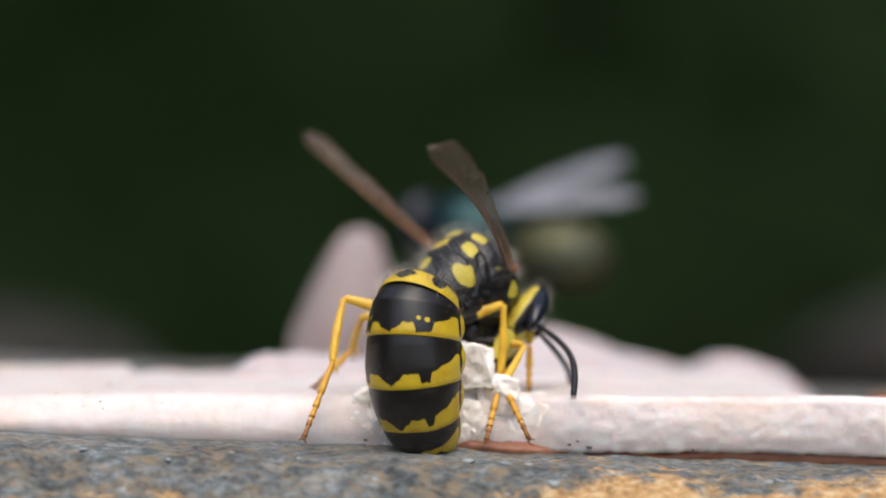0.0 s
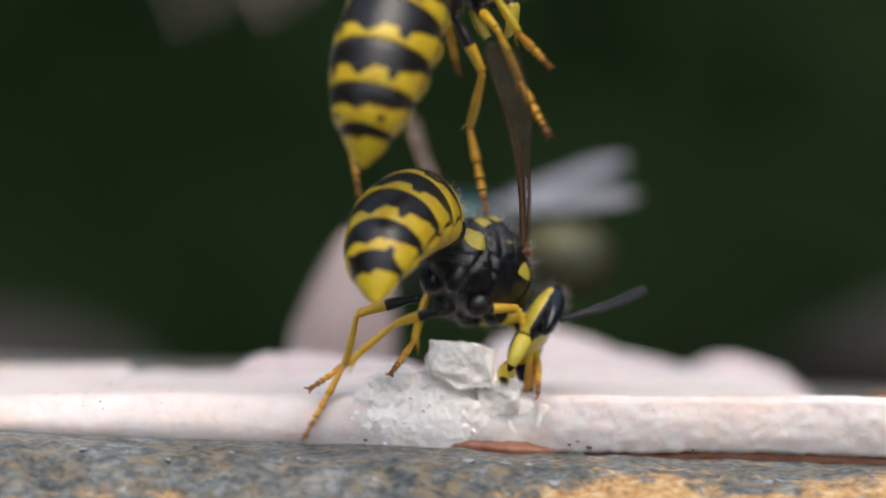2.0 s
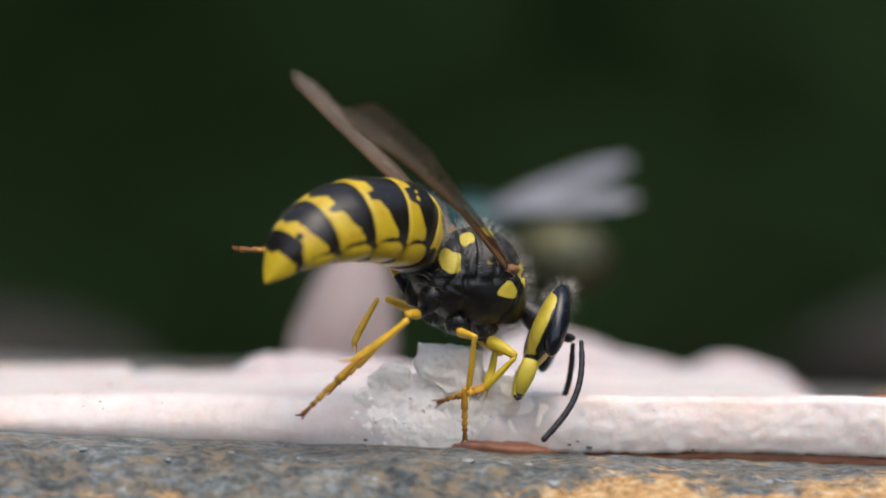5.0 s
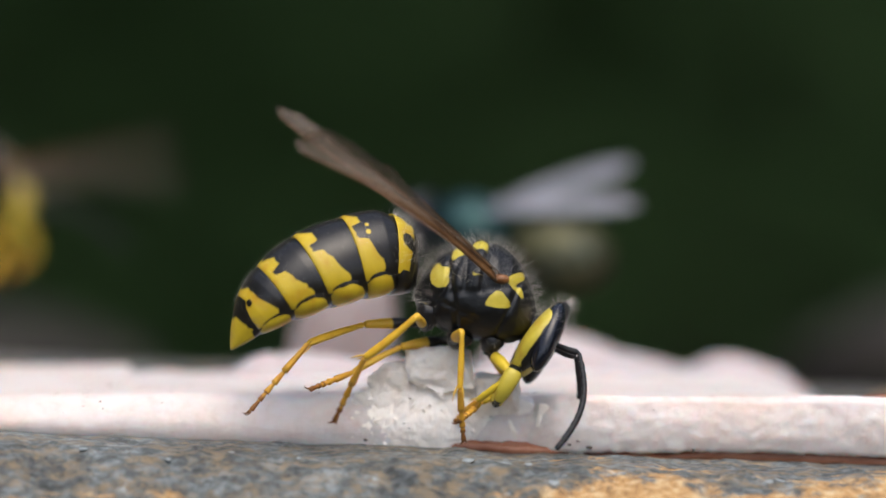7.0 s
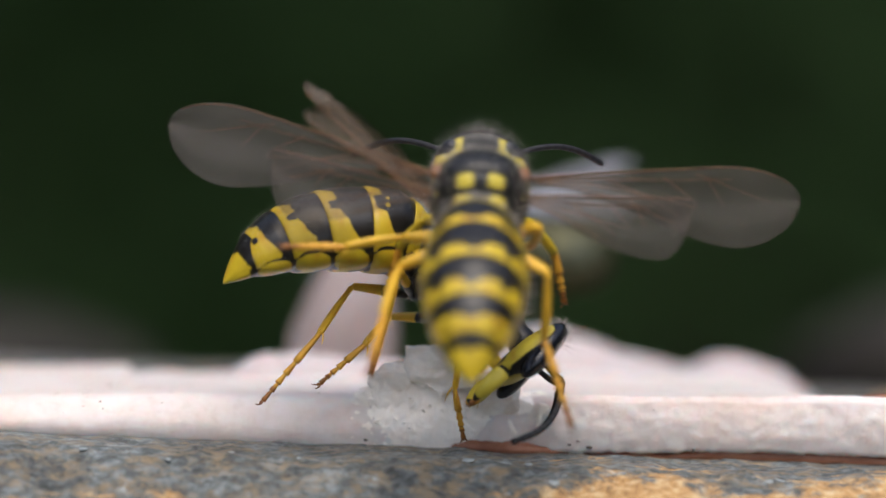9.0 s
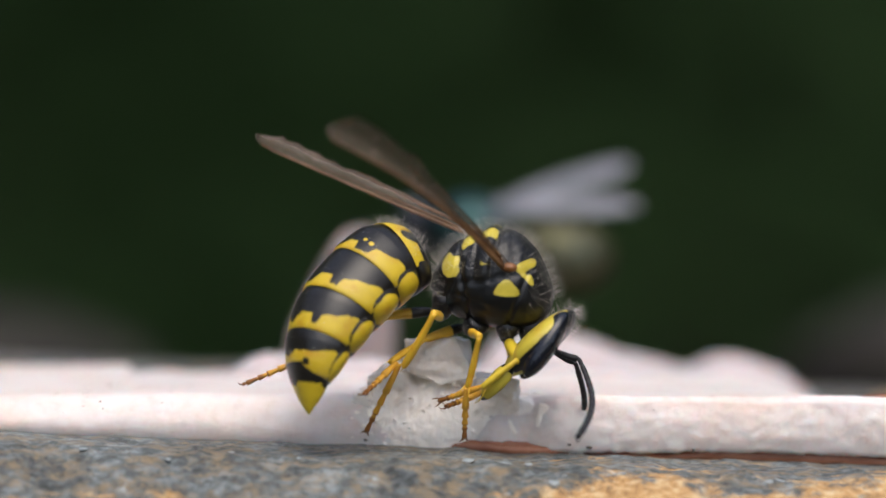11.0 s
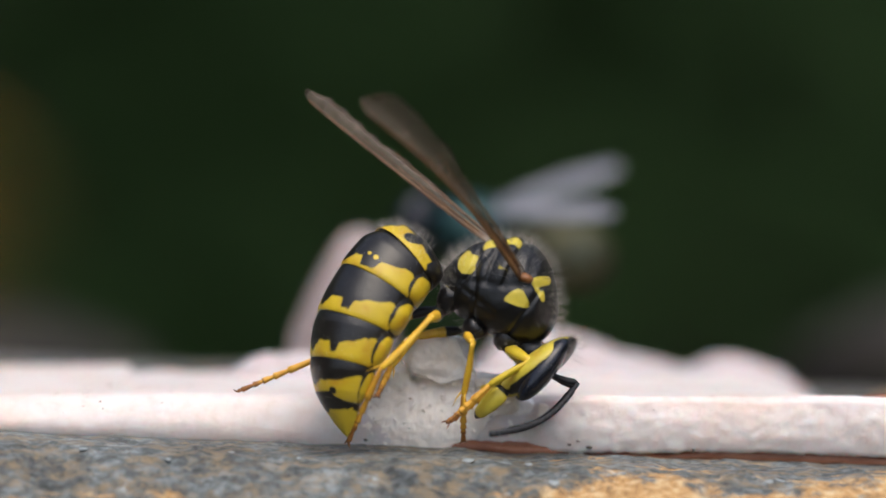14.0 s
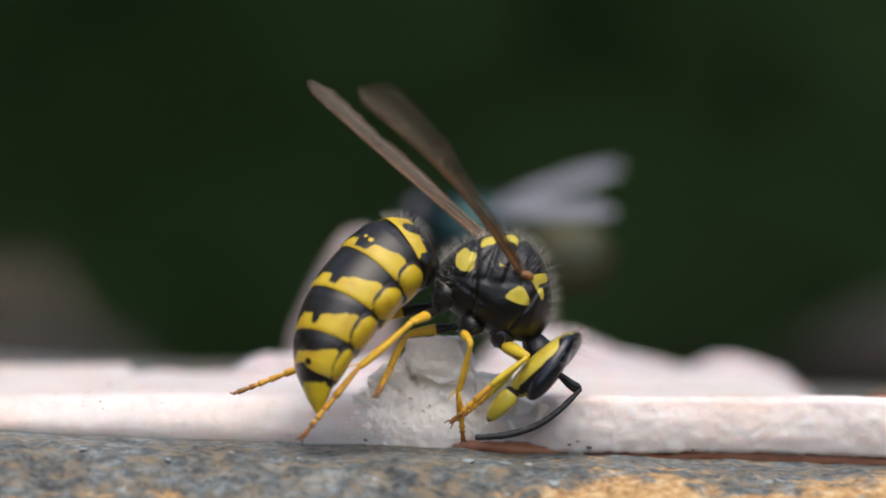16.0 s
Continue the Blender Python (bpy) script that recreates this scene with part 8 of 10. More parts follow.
    walk(f_parts["tibia_rf"], [
        (0, at(1.14, -1.94, -2.27, -28, 22, -157)), (0.3, at(0.34, -1.94, -2.52, -35, 4, -159)),
        (0.5, at(0.34, -1.94, -2.52, -35, 4, -159)), (0.8, at(0.25, -1.94, -2.53, -36, 3, -159)),
        (1, at(0.21, -1.94, -2.53, -36, 2, -159)), (1.2, at(0.25, -1.94, -2.53, -36, 3, -159)),
        (1.35, at(1.46, -1.87, -2.07, 33, 57, -73)), (1.5, at(0.04, -1.86, -2.39, -25, 49, -142)),
        (1.8, at(1.46, -1.87, -2.07, 33, 57, -73)), (2, at(-0.58, -1.65, -1.14, -14, 64, -126)),
        (2.3, at(1.46, -1.87, -2.07, 33, 57, -73)), (2.5, at(1.37, -0.55, -0.04, 43, 9, -56)),
        (2.8, at(1.46, -1.87, -2.07, 33, 57, -73)), (3, at(1.72, -0.12, -0.32, 45, 60, -59)),
        (3.2, at(1.46, -1.87, -2.07, 33, 57, -73)), (3.5, at(1.30, -0.61, -0.00, 121, 40, 31)),
        (3.8, at(1.46, -1.87, -2.07, 33, 57, -73)), (4.2, at(1.46, -1.87, -2.07, 33, 57, -73)),
        (4.8, at(1.46, -1.87, -2.07, 33, 57, -73)), (5.5, at(1.46, -1.87, -2.07, 33, 57, -73)),
        (6.3, at(1.14, -1.94, -2.27, -28, 22, -157)), (6.7, at(1.14, -1.94, -2.27, -28, 22, -157)),
        (7, at(1.14, -1.94, -2.27, -28, 22, -157)), (7.3, at(1.46, -1.87, -2.07, 33, 57, -73)),
        (7.5, at(-0.32, -0.99, -0.21, 167, 70, 65)), (7.8, at(1.46, -1.87, -2.07, 33, 57, -73)),
        (8, at(1.05, -0.48, 0.09, -168, 52, 89)), (8.2, at(1.27, -0.87, -0.03, 174, 47, 67)),
        (8.5, at(1.46, -1.87, -2.07, 44, 57, -73)), (8.7, at(1.36, -1.91, -2.01, 30, 57, -83)),
        (8.9, at(0.77, -1.86, -2.21, -7, 55, -116)), (9, at(0.76, -1.89, -2.17, -6, 54, -116)),
        (9.2, at(0.77, -1.86, -2.21, -7, 55, -116)), (9.6, at(1.46, -1.87, -2.07, 44, 57, -73)),
        (10.2, at(1.46, -1.87, -2.07, 44, 57, -73)), (12, at(1.46, -1.87, -2.07, 44, 57, -73)),
        (13.2, at(1.46, -1.87, -2.07, 44, 57, -73)), (14, at(1.46, -1.87, -2.07, 44, 57, -73)),
        (14.5, at(1.14, -1.94, -2.27, -18, 22, -157)), (14.7, at(1.14, -1.94, -2.27, -18, 22, -157)),
        (14.85, at(1.14, -1.94, -2.27, -18, 22, -157)), (15.1, at(1.14, -1.94, -2.27, -18, 22, -157)),
        (15.22, at(0.10, -1.94, -2.53, -27, -0, -159)), (15.3, at(0.16, -1.94, -2.53, -27, 1, -159)),
        (15.4, at(0.16, -1.94, -2.53, -27, 1, -159)), (15.5, at(0.21, -1.94, -2.53, -26, 2, -159)),
        (15.6, at(0.21, -1.94, -2.53, -26, 2, -159)), (15.7, at(0.22, -1.94, -2.53, -26, 2, -158)),
        (15.85, at(0.26, -1.94, -2.53, -26, 3, -158)), (16, at(0.26, -1.94, -2.53, -26, 3, -158)),
    ])
    walk(f_parts["tarsus_rf"], [
        (0, at(-0.27, -2.55, -2.88, -31, 6, 169)), (0.3, at(-1.19, -2.55, -2.64, -27, -13, 169)),
        (0.5, at(-1.19, -2.55, -2.64, -27, -13, 169)), (0.8, at(-1.28, -2.55, -2.59, -27, -15, 169)),
        (1, at(-1.33, -2.55, -2.57, -27, -16, 169)), (1.2, at(-1.28, -2.55, -2.59, -27, -15, 169)),
        (1.275, at(0.72, -2.64, -3.16, -26, 45, -180)), (1.35, at(1.72, -2.74, -3.45, 33, 77, -117)),
        (1.5, at(-0.81, -2.52, -3.65, -2, 53, -154)), (1.8, at(1.72, -2.74, -3.45, 33, 77, -117)),
        (2, at(-1.00, -2.23, -2.63, 130, 73, -17)), (2.3, at(1.72, -2.74, -3.45, 33, 77, -117)),
        (2.4, at(2.00, -2.32, -1.87, 113, 48, -32)), (2.5, at(2.28, -1.90, -0.29, 119, 7, -19)),
        (2.65, at(2.00, -2.32, -1.87, 113, 48, -32)), (2.8, at(1.72, -2.74, -3.45, 33, 77, -117)),
        (3, at(2.14, -0.83, -1.76, 102, 76, -46)), (3.2, at(1.72, -2.74, -3.45, 33, 77, -117)),
        (3.5, at(2.38, 0.04, -1.06, 62, 78, -87)), (3.8, at(1.72, -2.74, -3.45, 33, 77, -117)),
        (4.2, at(1.72, -2.74, -3.45, 33, 77, -117)), (4.8, at(1.72, -2.74, -3.45, 33, 77, -117)),
        (5.5, at(1.72, -2.74, -3.45, 33, 77, -117)), (5.9, at(0.72, -2.64, -3.16, -26, 45, 180)),
        (6.3, at(-0.27, -2.55, -2.88, -31, 6, 169)), (6.7, at(-0.27, -2.55, -2.88, -31, 6, 169)),
        (7, at(-0.27, -2.55, -2.88, -31, 6, 169)), (7.15, at(0.72, -2.64, -3.16, -26, 45, -180)),
        (7.3, at(1.72, -2.74, -3.45, 33, 77, -117)), (7.5, at(-0.08, -0.47, -1.75, -134, 69, 75)),
        (7.8, at(1.72, -2.74, -3.45, 33, 77, -117)), (8, at(1.07, 0.53, -1.22, -55, 66, 152)),
        (8.2, at(1.71, 0.16, -1.24, -66, 49, 139)), (8.5, at(1.72, -2.74, -3.45, 33, 77, -117)),
        (8.7, at(1.48, -2.83, -3.38, 15, 71, -132)), (8.9, at(0.35, -2.72, -3.55, -14, 54, -160)),
        (9, at(0.34, -2.78, -3.49, -11, 54, -159)), (9.2, at(0.35, -2.72, -3.55, -14, 54, -160)),
        (9.6, at(1.72, -2.74, -3.45, 33, 77, -117)), (10.2, at(1.72, -2.74, -3.45, 33, 77, -117)),
        (12, at(1.72, -2.74, -3.45, 33, 77, -117)), (13.2, at(1.72, -2.74, -3.45, 33, 77, -117)),
        (14, at(1.72, -2.74, -3.45, 33, 77, -117)), (14.25, at(0.72, -2.64, -3.16, -26, 45, 180)),
        (14.5, at(-0.27, -2.55, -2.88, -31, 6, 169)), (14.7, at(-0.27, -2.55, -2.88, -31, 6, 169)),
        (14.85, at(-0.27, -2.55, -2.88, -31, 6, 169)), (15.1, at(-0.27, -2.55, -2.88, -31, 6, 169)),
        (15.22, at(-1.44, -2.54, -2.52, -26, -18, 168)), (15.3, at(-1.37, -2.55, -2.55, -27, -17, 169)),
        (15.4, at(-1.37, -2.55, -2.55, -27, -17, 169)), (15.5, at(-1.33, -2.55, -2.57, -27, -16, 169)),
        (15.6, at(-1.33, -2.55, -2.57, -27, -16, 169)), (15.7, at(-1.31, -2.56, -2.57, -27, -16, 169)),
        (15.85, at(-1.27, -2.55, -2.59, -27, -15, 169)), (16, at(-1.27, -2.55, -2.59, -27, -15, 169)),
    ])
    walk(f_parts["femur_rm"], [
        (0, at(-0.60, -0.65, -1.55, 0, 6, -122)), (0.3, at(-1.07, -0.65, -1.27, -16, -4, -122)),
        (0.5, at(-1.07, -0.65, -1.27, -16, -4, -122)), (0.8, at(-1.12, -0.65, -1.23, -18, -5, -122)),
        (1, at(-1.14, -0.65, -1.21, -19, -6, -122)), (1.2, at(-1.12, -0.65, -1.23, -18, -5, -122)),
        (1.35, at(-0.60, -0.65, -1.55, 1, -3, -90)), (1.5, at(-0.60, -0.65, -1.55, -2, -21, -75)),
        (1.8, at(-0.60, -0.65, -1.55, 1, -3, -90)), (2, at(-0.60, -0.65, -1.55, -1, 8, -130)),
        (2.3, at(-0.60, -0.65, -1.55, 1, -3, -90)), (2.5, at(-0.60, -0.65, -1.55, -2, -5, -51)),
        (2.8, at(-0.60, -0.65, -1.55, 1, -3, -90)), (3, at(-0.60, -0.65, -1.55, -37, -54, -23)),
        (3.2, at(-0.60, -0.65, -1.55, 1, -3, -90)), (3.5, at(-0.60, -0.65, -1.55, -2, -36, -83)),
        (3.8, at(-0.60, -0.65, -1.55, 1, -3, -90)), (4.2, at(-0.60, -0.65, -1.55, 1, -3, -90)),
        (4.8, at(-0.60, -0.65, -1.55, 1, -3, -90)), (5.5, at(-0.60, -0.65, -1.55, 1, -3, -90)),
        (6.3, at(-0.60, -0.65, -1.55, -0, 6, -122)), (6.7, at(-0.60, -0.65, -1.55, 0, 6, -122)),
        (7, at(-0.60, -0.65, -1.55, 0, 6, -122)), (7.3, at(-0.60, -0.65, -1.55, 1, -3, -90)),
        (7.4, at(-0.60, -0.65, -1.55, 10, -25, -126)), (7.5, at(-0.60, -0.65, -1.55, 34, -36, -171)),
        (7.65, at(-0.60, -0.65, -1.55, 10, -25, -126)), (7.8, at(-0.60, -0.65, -1.55, 1, -3, -90)),
        (7.9, at(-0.60, -0.65, -1.55, 12, -43, -118)), (8, at(-0.60, -0.65, -1.55, 76, -61, 167)),
        (8.2, at(-0.60, -0.65, -1.55, 21, -57, -131)), (8.5, at(-0.60, -0.65, -1.55, -21, -68, -84)),
        (8.7, at(-0.66, -0.75, -1.27, -24, -5, -87)), (9, at(-0.81, -0.64, -0.76, -44, -40, -92)),
        (9.2, at(-0.81, -0.65, -0.77, -45, -2, -88)), (9.6, at(-0.60, -0.65, -1.55, -17, -3, -90)),
        (10.2, at(-0.60, -0.65, -1.55, -17, -3, -90)), (12, at(-0.60, -0.65, -1.55, -17, -3, -90)),
        (13.2, at(-0.60, -0.65, -1.55, -17, -3, -90)), (14, at(-0.60, -0.65, -1.55, -17, -3, -90)),
        (14.5, at(-0.60, -0.65, -1.55, -18, 6, -122)), (14.7, at(-0.60, -0.65, -1.55, -18, 6, -122)),
        (14.85, at(-0.60, -0.65, -1.55, -18, 6, -122)), (15.1, at(-0.60, -0.65, -1.55, -18, 6, -122)),
        (15.22, at(-1.18, -0.64, -1.17, -38, -7, -122)), (15.3, at(-1.16, -0.65, -1.19, -37, -6, -122)),
        (15.4, at(-1.16, -0.65, -1.19, -37, -6, -122)), (15.5, at(-1.14, -0.65, -1.21, -37, -6, -122)),
        (15.6, at(-1.14, -0.65, -1.21, -37, -6, -122)), (15.7, at(-1.13, -0.66, -1.21, -37, -6, -122)),
        (15.85, at(-1.11, -0.66, -1.23, -36, -5, -122)), (16, at(-1.11, -0.66, -1.23, -36, -5, -122)),
    ])
    walk(f_parts["tibia_rm"], [
        (0, at(-1.60, -2.25, -1.75, -32, 18, -174)), (0.3, at(-2.08, -2.25, -1.13, -34, -1, -174)),
        (0.5, at(-2.08, -2.25, -1.13, -34, -1, -174)), (0.8, at(-2.12, -2.25, -1.06, -34, -3, -174)),
        (1, at(-2.14, -2.25, -1.02, -34, -4, -174)), (1.2, at(-2.12, -2.25, -1.06, -34, -3, -174)),
        (1.35, at(-0.60, -2.55, -1.45, 2, 37, -108)), (1.5, at(-0.15, -2.36, -0.86, 43, 22, -35)),
        (1.8, at(-0.60, -2.55, -1.45, 2, 37, -108)), (2, at(-1.80, -2.10, -1.81, -33, 73, -149)),
        (2.3, at(-0.60, -2.55, -1.45, 2, 37, -108)), (2.5, at(0.60, -2.11, -1.39, 38, 36, -51)),
        (2.8, at(-0.60, -2.55, -1.45, 2, 37, -108)), (3, at(0.44, -1.09, -0.02, 40, 33, -46)),
        (3.2, at(-0.60, -2.55, -1.45, 2, 37, -108)), (3.5, at(-0.41, -2.18, -0.43, 50, 49, -43)),
        (3.8, at(-0.60, -2.55, -1.45, 2, 37, -108)), (4.2, at(-0.60, -2.55, -1.45, 2, 37, -108)),
        (4.8, at(-0.60, -2.55, -1.45, 2, 37, -108)), (5.5, at(-0.60, -2.55, -1.45, 2, 37, -108)),
        (6.3, at(-1.60, -2.25, -1.75, -32, 18, -174)), (6.7, at(-1.60, -2.25, -1.75, -32, 18, -174)),
        (7, at(-1.60, -2.25, -1.75, -32, 18, -174)), (7.3, at(-0.60, -2.55, -1.45, 2, 37, -108)),
        (7.4, at(-1.36, -1.71, -0.95, 54, 68, -48)), (7.5, at(-2.13, -0.88, -0.44, 124, 45, 31)),
        (7.65, at(-1.36, -1.71, -0.95, 54, 68, -48)), (7.8, at(-0.60, -2.55, -1.45, 2, 37, -108)),
        (8, at(-1.49, -0.45, 0.12, -69, 72, 172)), (8.2, at(-1.29, -1.44, 0.04, -100, 45, 137)),
        (8.5, at(-0.53, -1.35, 0.22, -163, 42, 53)), (8.6, at(-0.57, -1.95, -0.62, 108, 79, -40)),
        (8.7, at(-0.57, -2.64, -1.11, 37, 33, -110)), (9, at(-0.86, -2.10, 0.45, 151, 76, 18)),
        (9.2, at(-0.76, -2.55, -0.70, 15, 25, -123)), (9.6, at(-0.60, -2.55, -1.45, 45, 37, -108)),
        (10.2, at(-0.60, -2.55, -1.45, 45, 37, -108)), (12, at(-0.60, -2.55, -1.45, 45, 37, -108)),
        (13.2, at(-0.60, -2.55, -1.45, 45, 37, -108)), (14, at(-0.60, -2.55, -1.45, 45, 37, -108)),
        (14.5, at(-1.60, -2.25, -1.75, 11, 18, -174)), (14.7, at(-1.60, -2.25, -1.75, 11, 18, -174)),
        (14.85, at(-1.60, -2.25, -1.75, 11, 18, -174)), (15.1, at(-1.60, -2.25, -1.75, 11, 18, -174)),
        (15.22, at(-2.19, -2.24, -0.94, 9, -6, -175)), (15.3, at(-2.16, -2.25, -0.99, 9, -5, -174)),
        (15.4, at(-2.16, -2.25, -0.99, 9, -5, -174)), (15.5, at(-2.14, -2.25, -1.02, 9, -4, -174)),
        (15.6, at(-2.14, -2.25, -1.02, 9, -4, -174)), (15.7, at(-2.12, -2.26, -1.03, 9, -4, -174)),
        (15.85, at(-2.11, -2.26, -1.06, 9, -3, -174)), (16, at(-2.11, -2.26, -1.06, 9, -3, -174)),
    ])
    walk(f_parts["tarsus_rm"], [
        (0, at(-3.54, -2.47, -2.39, -31, 6, 174)), (0.3, at(-4.13, -2.47, -1.11, -29, -13, 174)),
        (0.5, at(-4.13, -2.47, -1.11, -29, -13, 174)), (0.8, at(-4.16, -2.47, -0.96, -29, -15, 174)),
        (1, at(-4.18, -2.47, -0.89, -29, -16, 174)), (1.2, at(-4.16, -2.47, -0.96, -29, -15, 174)),
        (1.35, at(-1.12, -4.10, -2.69, 15, 56, -112)), (1.5, at(1.40, -3.47, -1.63, 78, 28, -29)),
        (1.8, at(-1.12, -4.10, -2.69, 15, 56, -112)), (2, at(-2.33, -2.41, -3.76, -5, 64, -135)),
        (2.3, at(-1.12, -4.10, -2.69, 15, 56, -112)), (2.5, at(1.64, -3.40, -2.60, 49, 9, -57)),
        (2.8, at(-1.12, -4.10, -2.69, 15, 56, -112)), (3, at(1.64, -2.34, -1.13, 60, 17, -46)),
        (3.2, at(-1.12, -4.10, -2.69, 15, 56, -112)), (3.5, at(0.58, -3.09, -1.97, 71, 32, -38)),
        (3.8, at(-1.12, -4.10, -2.69, 15, 56, -112)), (4.2, at(-1.12, -4.10, -2.69, 15, 56, -112)),
        (4.8, at(-1.12, -4.10, -2.69, 15, 56, -112)), (5.5, at(-1.12, -4.10, -2.69, 15, 56, -112)),
        (6.3, at(-3.54, -2.47, -2.39, -31, 6, 174)), (6.7, at(-3.54, -2.47, -2.39, -31, 6, 174)),
        (7, at(-3.54, -2.47, -2.39, -31, 6, 174)), (7.3, at(-1.12, -4.10, -2.69, 15, 56, -112)),
        (7.5, at(-0.89, -0.13, -1.89, 169, 59, 46)), (7.8, at(-1.12, -4.10, -2.69, 15, 56, -112)),
        (8, at(-2.11, -0.35, -1.83, -41, 74, -172)), (8.2, at(-2.34, -0.45, -1.42, -87, 44, 137)),
        (8.5, at(0.38, -0.13, -1.16, -148, 48, 57)), (8.7, at(-1.18, -4.26, -2.22, 35, 51, -118)),
        (9, at(-0.40, -1.96, -1.53, 153, 65, 11)), (9.2, at(-1.80, -4.10, -1.56, 10, 40, -138)),
        (9.6, at(-1.12, -4.10, -2.69, 45, 56, -112)), (10.2, at(-1.12, -4.10, -2.69, 45, 56, -112)),
        (12, at(-1.12, -4.10, -2.69, 45, 56, -112)), (13.2, at(-1.12, -4.10, -2.69, 45, 56, -112)),
        (14, at(-1.12, -4.10, -2.69, 45, 56, -112)), (14.5, at(-3.54, -2.47, -2.39, -1, 6, 174)),
        (14.7, at(-3.54, -2.47, -2.39, -1, 6, 174)), (14.85, at(-3.54, -2.47, -2.39, -1, 6, 174)),
        (15.1, at(-3.54, -2.47, -2.39, -1, 6, 174)), (15.22, at(-4.22, -2.44, -0.74, 2, -18, 173)),
        (15.3, at(-4.19, -2.47, -0.82, 1, -17, 174)), (15.4, at(-4.19, -2.47, -0.82, 1, -17, 174)),
        (15.5, at(-4.18, -2.47, -0.89, 1, -16, 174)), (15.6, at(-4.18, -2.47, -0.89, 1, -16, 174)),
        (15.7, at(-4.16, -2.50, -0.89, 1, -16, 174)), (15.85, at(-4.15, -2.49, -0.97, 1, -15, 174)),
        (16, at(-4.15, -2.49, -0.97, 1, -15, 174)),
    ])
    walk(f_parts["femur_rh"], [
        (0, at(-1.65, -0.50, -1.10, 0, -6, -139)), (0.3, at(-1.92, -0.50, -0.50, -13, -20, -136)),
        (0.5, at(-1.92, -0.50, -0.50, -13, -20, -136)), (0.8, at(-1.93, -0.50, -0.44, -15, -22, -135)),
        (1, at(-1.94, -0.50, -0.40, -15, -22, -135)), (1.2, at(-1.93, -0.50, -0.44, -15, -22, -135)),
        (1.35, at(-1.65, -0.50, -1.10, -2, -6, -118)), (1.5, at(-1.65, -0.50, -1.10, -2, -8, -121)),
        (1.8, at(-1.65, -0.50, -1.10, -2, -6, -118)), (2, at(-1.65, -0.50, -1.10, -16, 65, -139)),
        (2.3, at(-1.65, -0.50, -1.10, -2, -6, -118)), (2.5, at(-1.65, -0.50, -1.10, 8, 25, -63)),
        (2.8, at(-1.65, -0.50, -1.10, -2, -6, -118)), (3, at(-1.65, -0.50, -1.10, 2, 11, -39)),
        (3.2, at(-1.65, -0.50, -1.10, -2, -6, -118)), (3.5, at(-1.65, -0.50, -1.10, -3, 3, -90)),
        (3.8, at(-1.65, -0.50, -1.10, -2, -6, -118)), (4.2, at(-1.65, -0.50, -1.10, -2, -6, -118)),
        (4.8, at(-1.65, -0.50, -1.10, -2, -6, -118)), (5.5, at(-1.65, -0.50, -1.10, -2, -6, -118)),
        (6.3, at(-1.65, -0.50, -1.10, -0, -6, -139)), (6.7, at(-1.65, -0.50, -1.10, -0, -6, -139)),
        (7, at(-1.65, -0.50, -1.10, -0, -6, -139)), (7.3, at(-1.65, -0.50, -1.10, -2, -6, -118)),
        (7.4, at(-1.65, -0.50, -1.10, -5, 10, -177)), (7.5, at(-1.65, -0.50, -1.10, -21, 16, 121)),
        (7.65, at(-1.65, -0.50, -1.10, -5, 10, -177)), (7.8, at(-1.65, -0.50, -1.10, -2, -6, -118)),
        (7.9, at(-1.65, -0.50, -1.10, 3, -3, 180)), (8, at(-1.65, -0.50, -1.10, 3, 3, 118)),
        (8.2, at(-1.65, -0.50, -1.10, 3, -6, 120)), (8.35, at(-1.65, -0.50, -1.10, -12, -42, 155)),
        (8.5, at(-1.65, -0.50, -1.10, -68, -53, -134)), (8.7, at(-1.65, -0.62, -0.69, -83, -11, -115)),
        (9, at(-1.53, -0.47, 0.13, -100, -9, -121)), (9.2, at(-1.53, -0.51, 0.12, -103, -18, -112)),
        (9.6, at(-1.65, -0.50, -1.10, -77, -6, -118)), (10.2, at(-1.65, -0.50, -1.10, -77, -6, -118)),
        (12, at(-1.65, -0.50, -1.10, -77, -6, -118)), (13.2, at(-1.65, -0.50, -1.10, -77, -6, -118)),
        (14, at(-1.65, -0.50, -1.10, -77, -6, -118)), (14.5, at(-1.65, -0.50, -1.10, -75, -6, -139)),
        (14.7, at(-1.65, -0.50, -1.10, -75, -6, -139)), (14.85, at(-1.65, -0.50, -1.10, -75, -6, -139)),
        (15.1, at(-1.65, -0.50, -1.10, -75, -6, -139)), (15.22, at(-1.96, -0.49, -0.33, -92, -24, -135)),
        (15.3, at(-1.95, -0.50, -0.37, -91, -23, -135)), (15.4, at(-1.95, -0.50, -0.37, -91, -23, -135)),
        (15.5, at(-1.94, -0.50, -0.40, -90, -22, -135)), (15.6, at(-1.94, -0.50, -0.40, -90, -22, -135)),
        (15.7, at(-1.94, -0.51, -0.40, -90, -22, -135)), (15.85, at(-1.93, -0.51, -0.44, -90, -21, -135)),
        (16, at(-1.93, -0.51, -0.44, -90, -21, -135)),
    ])
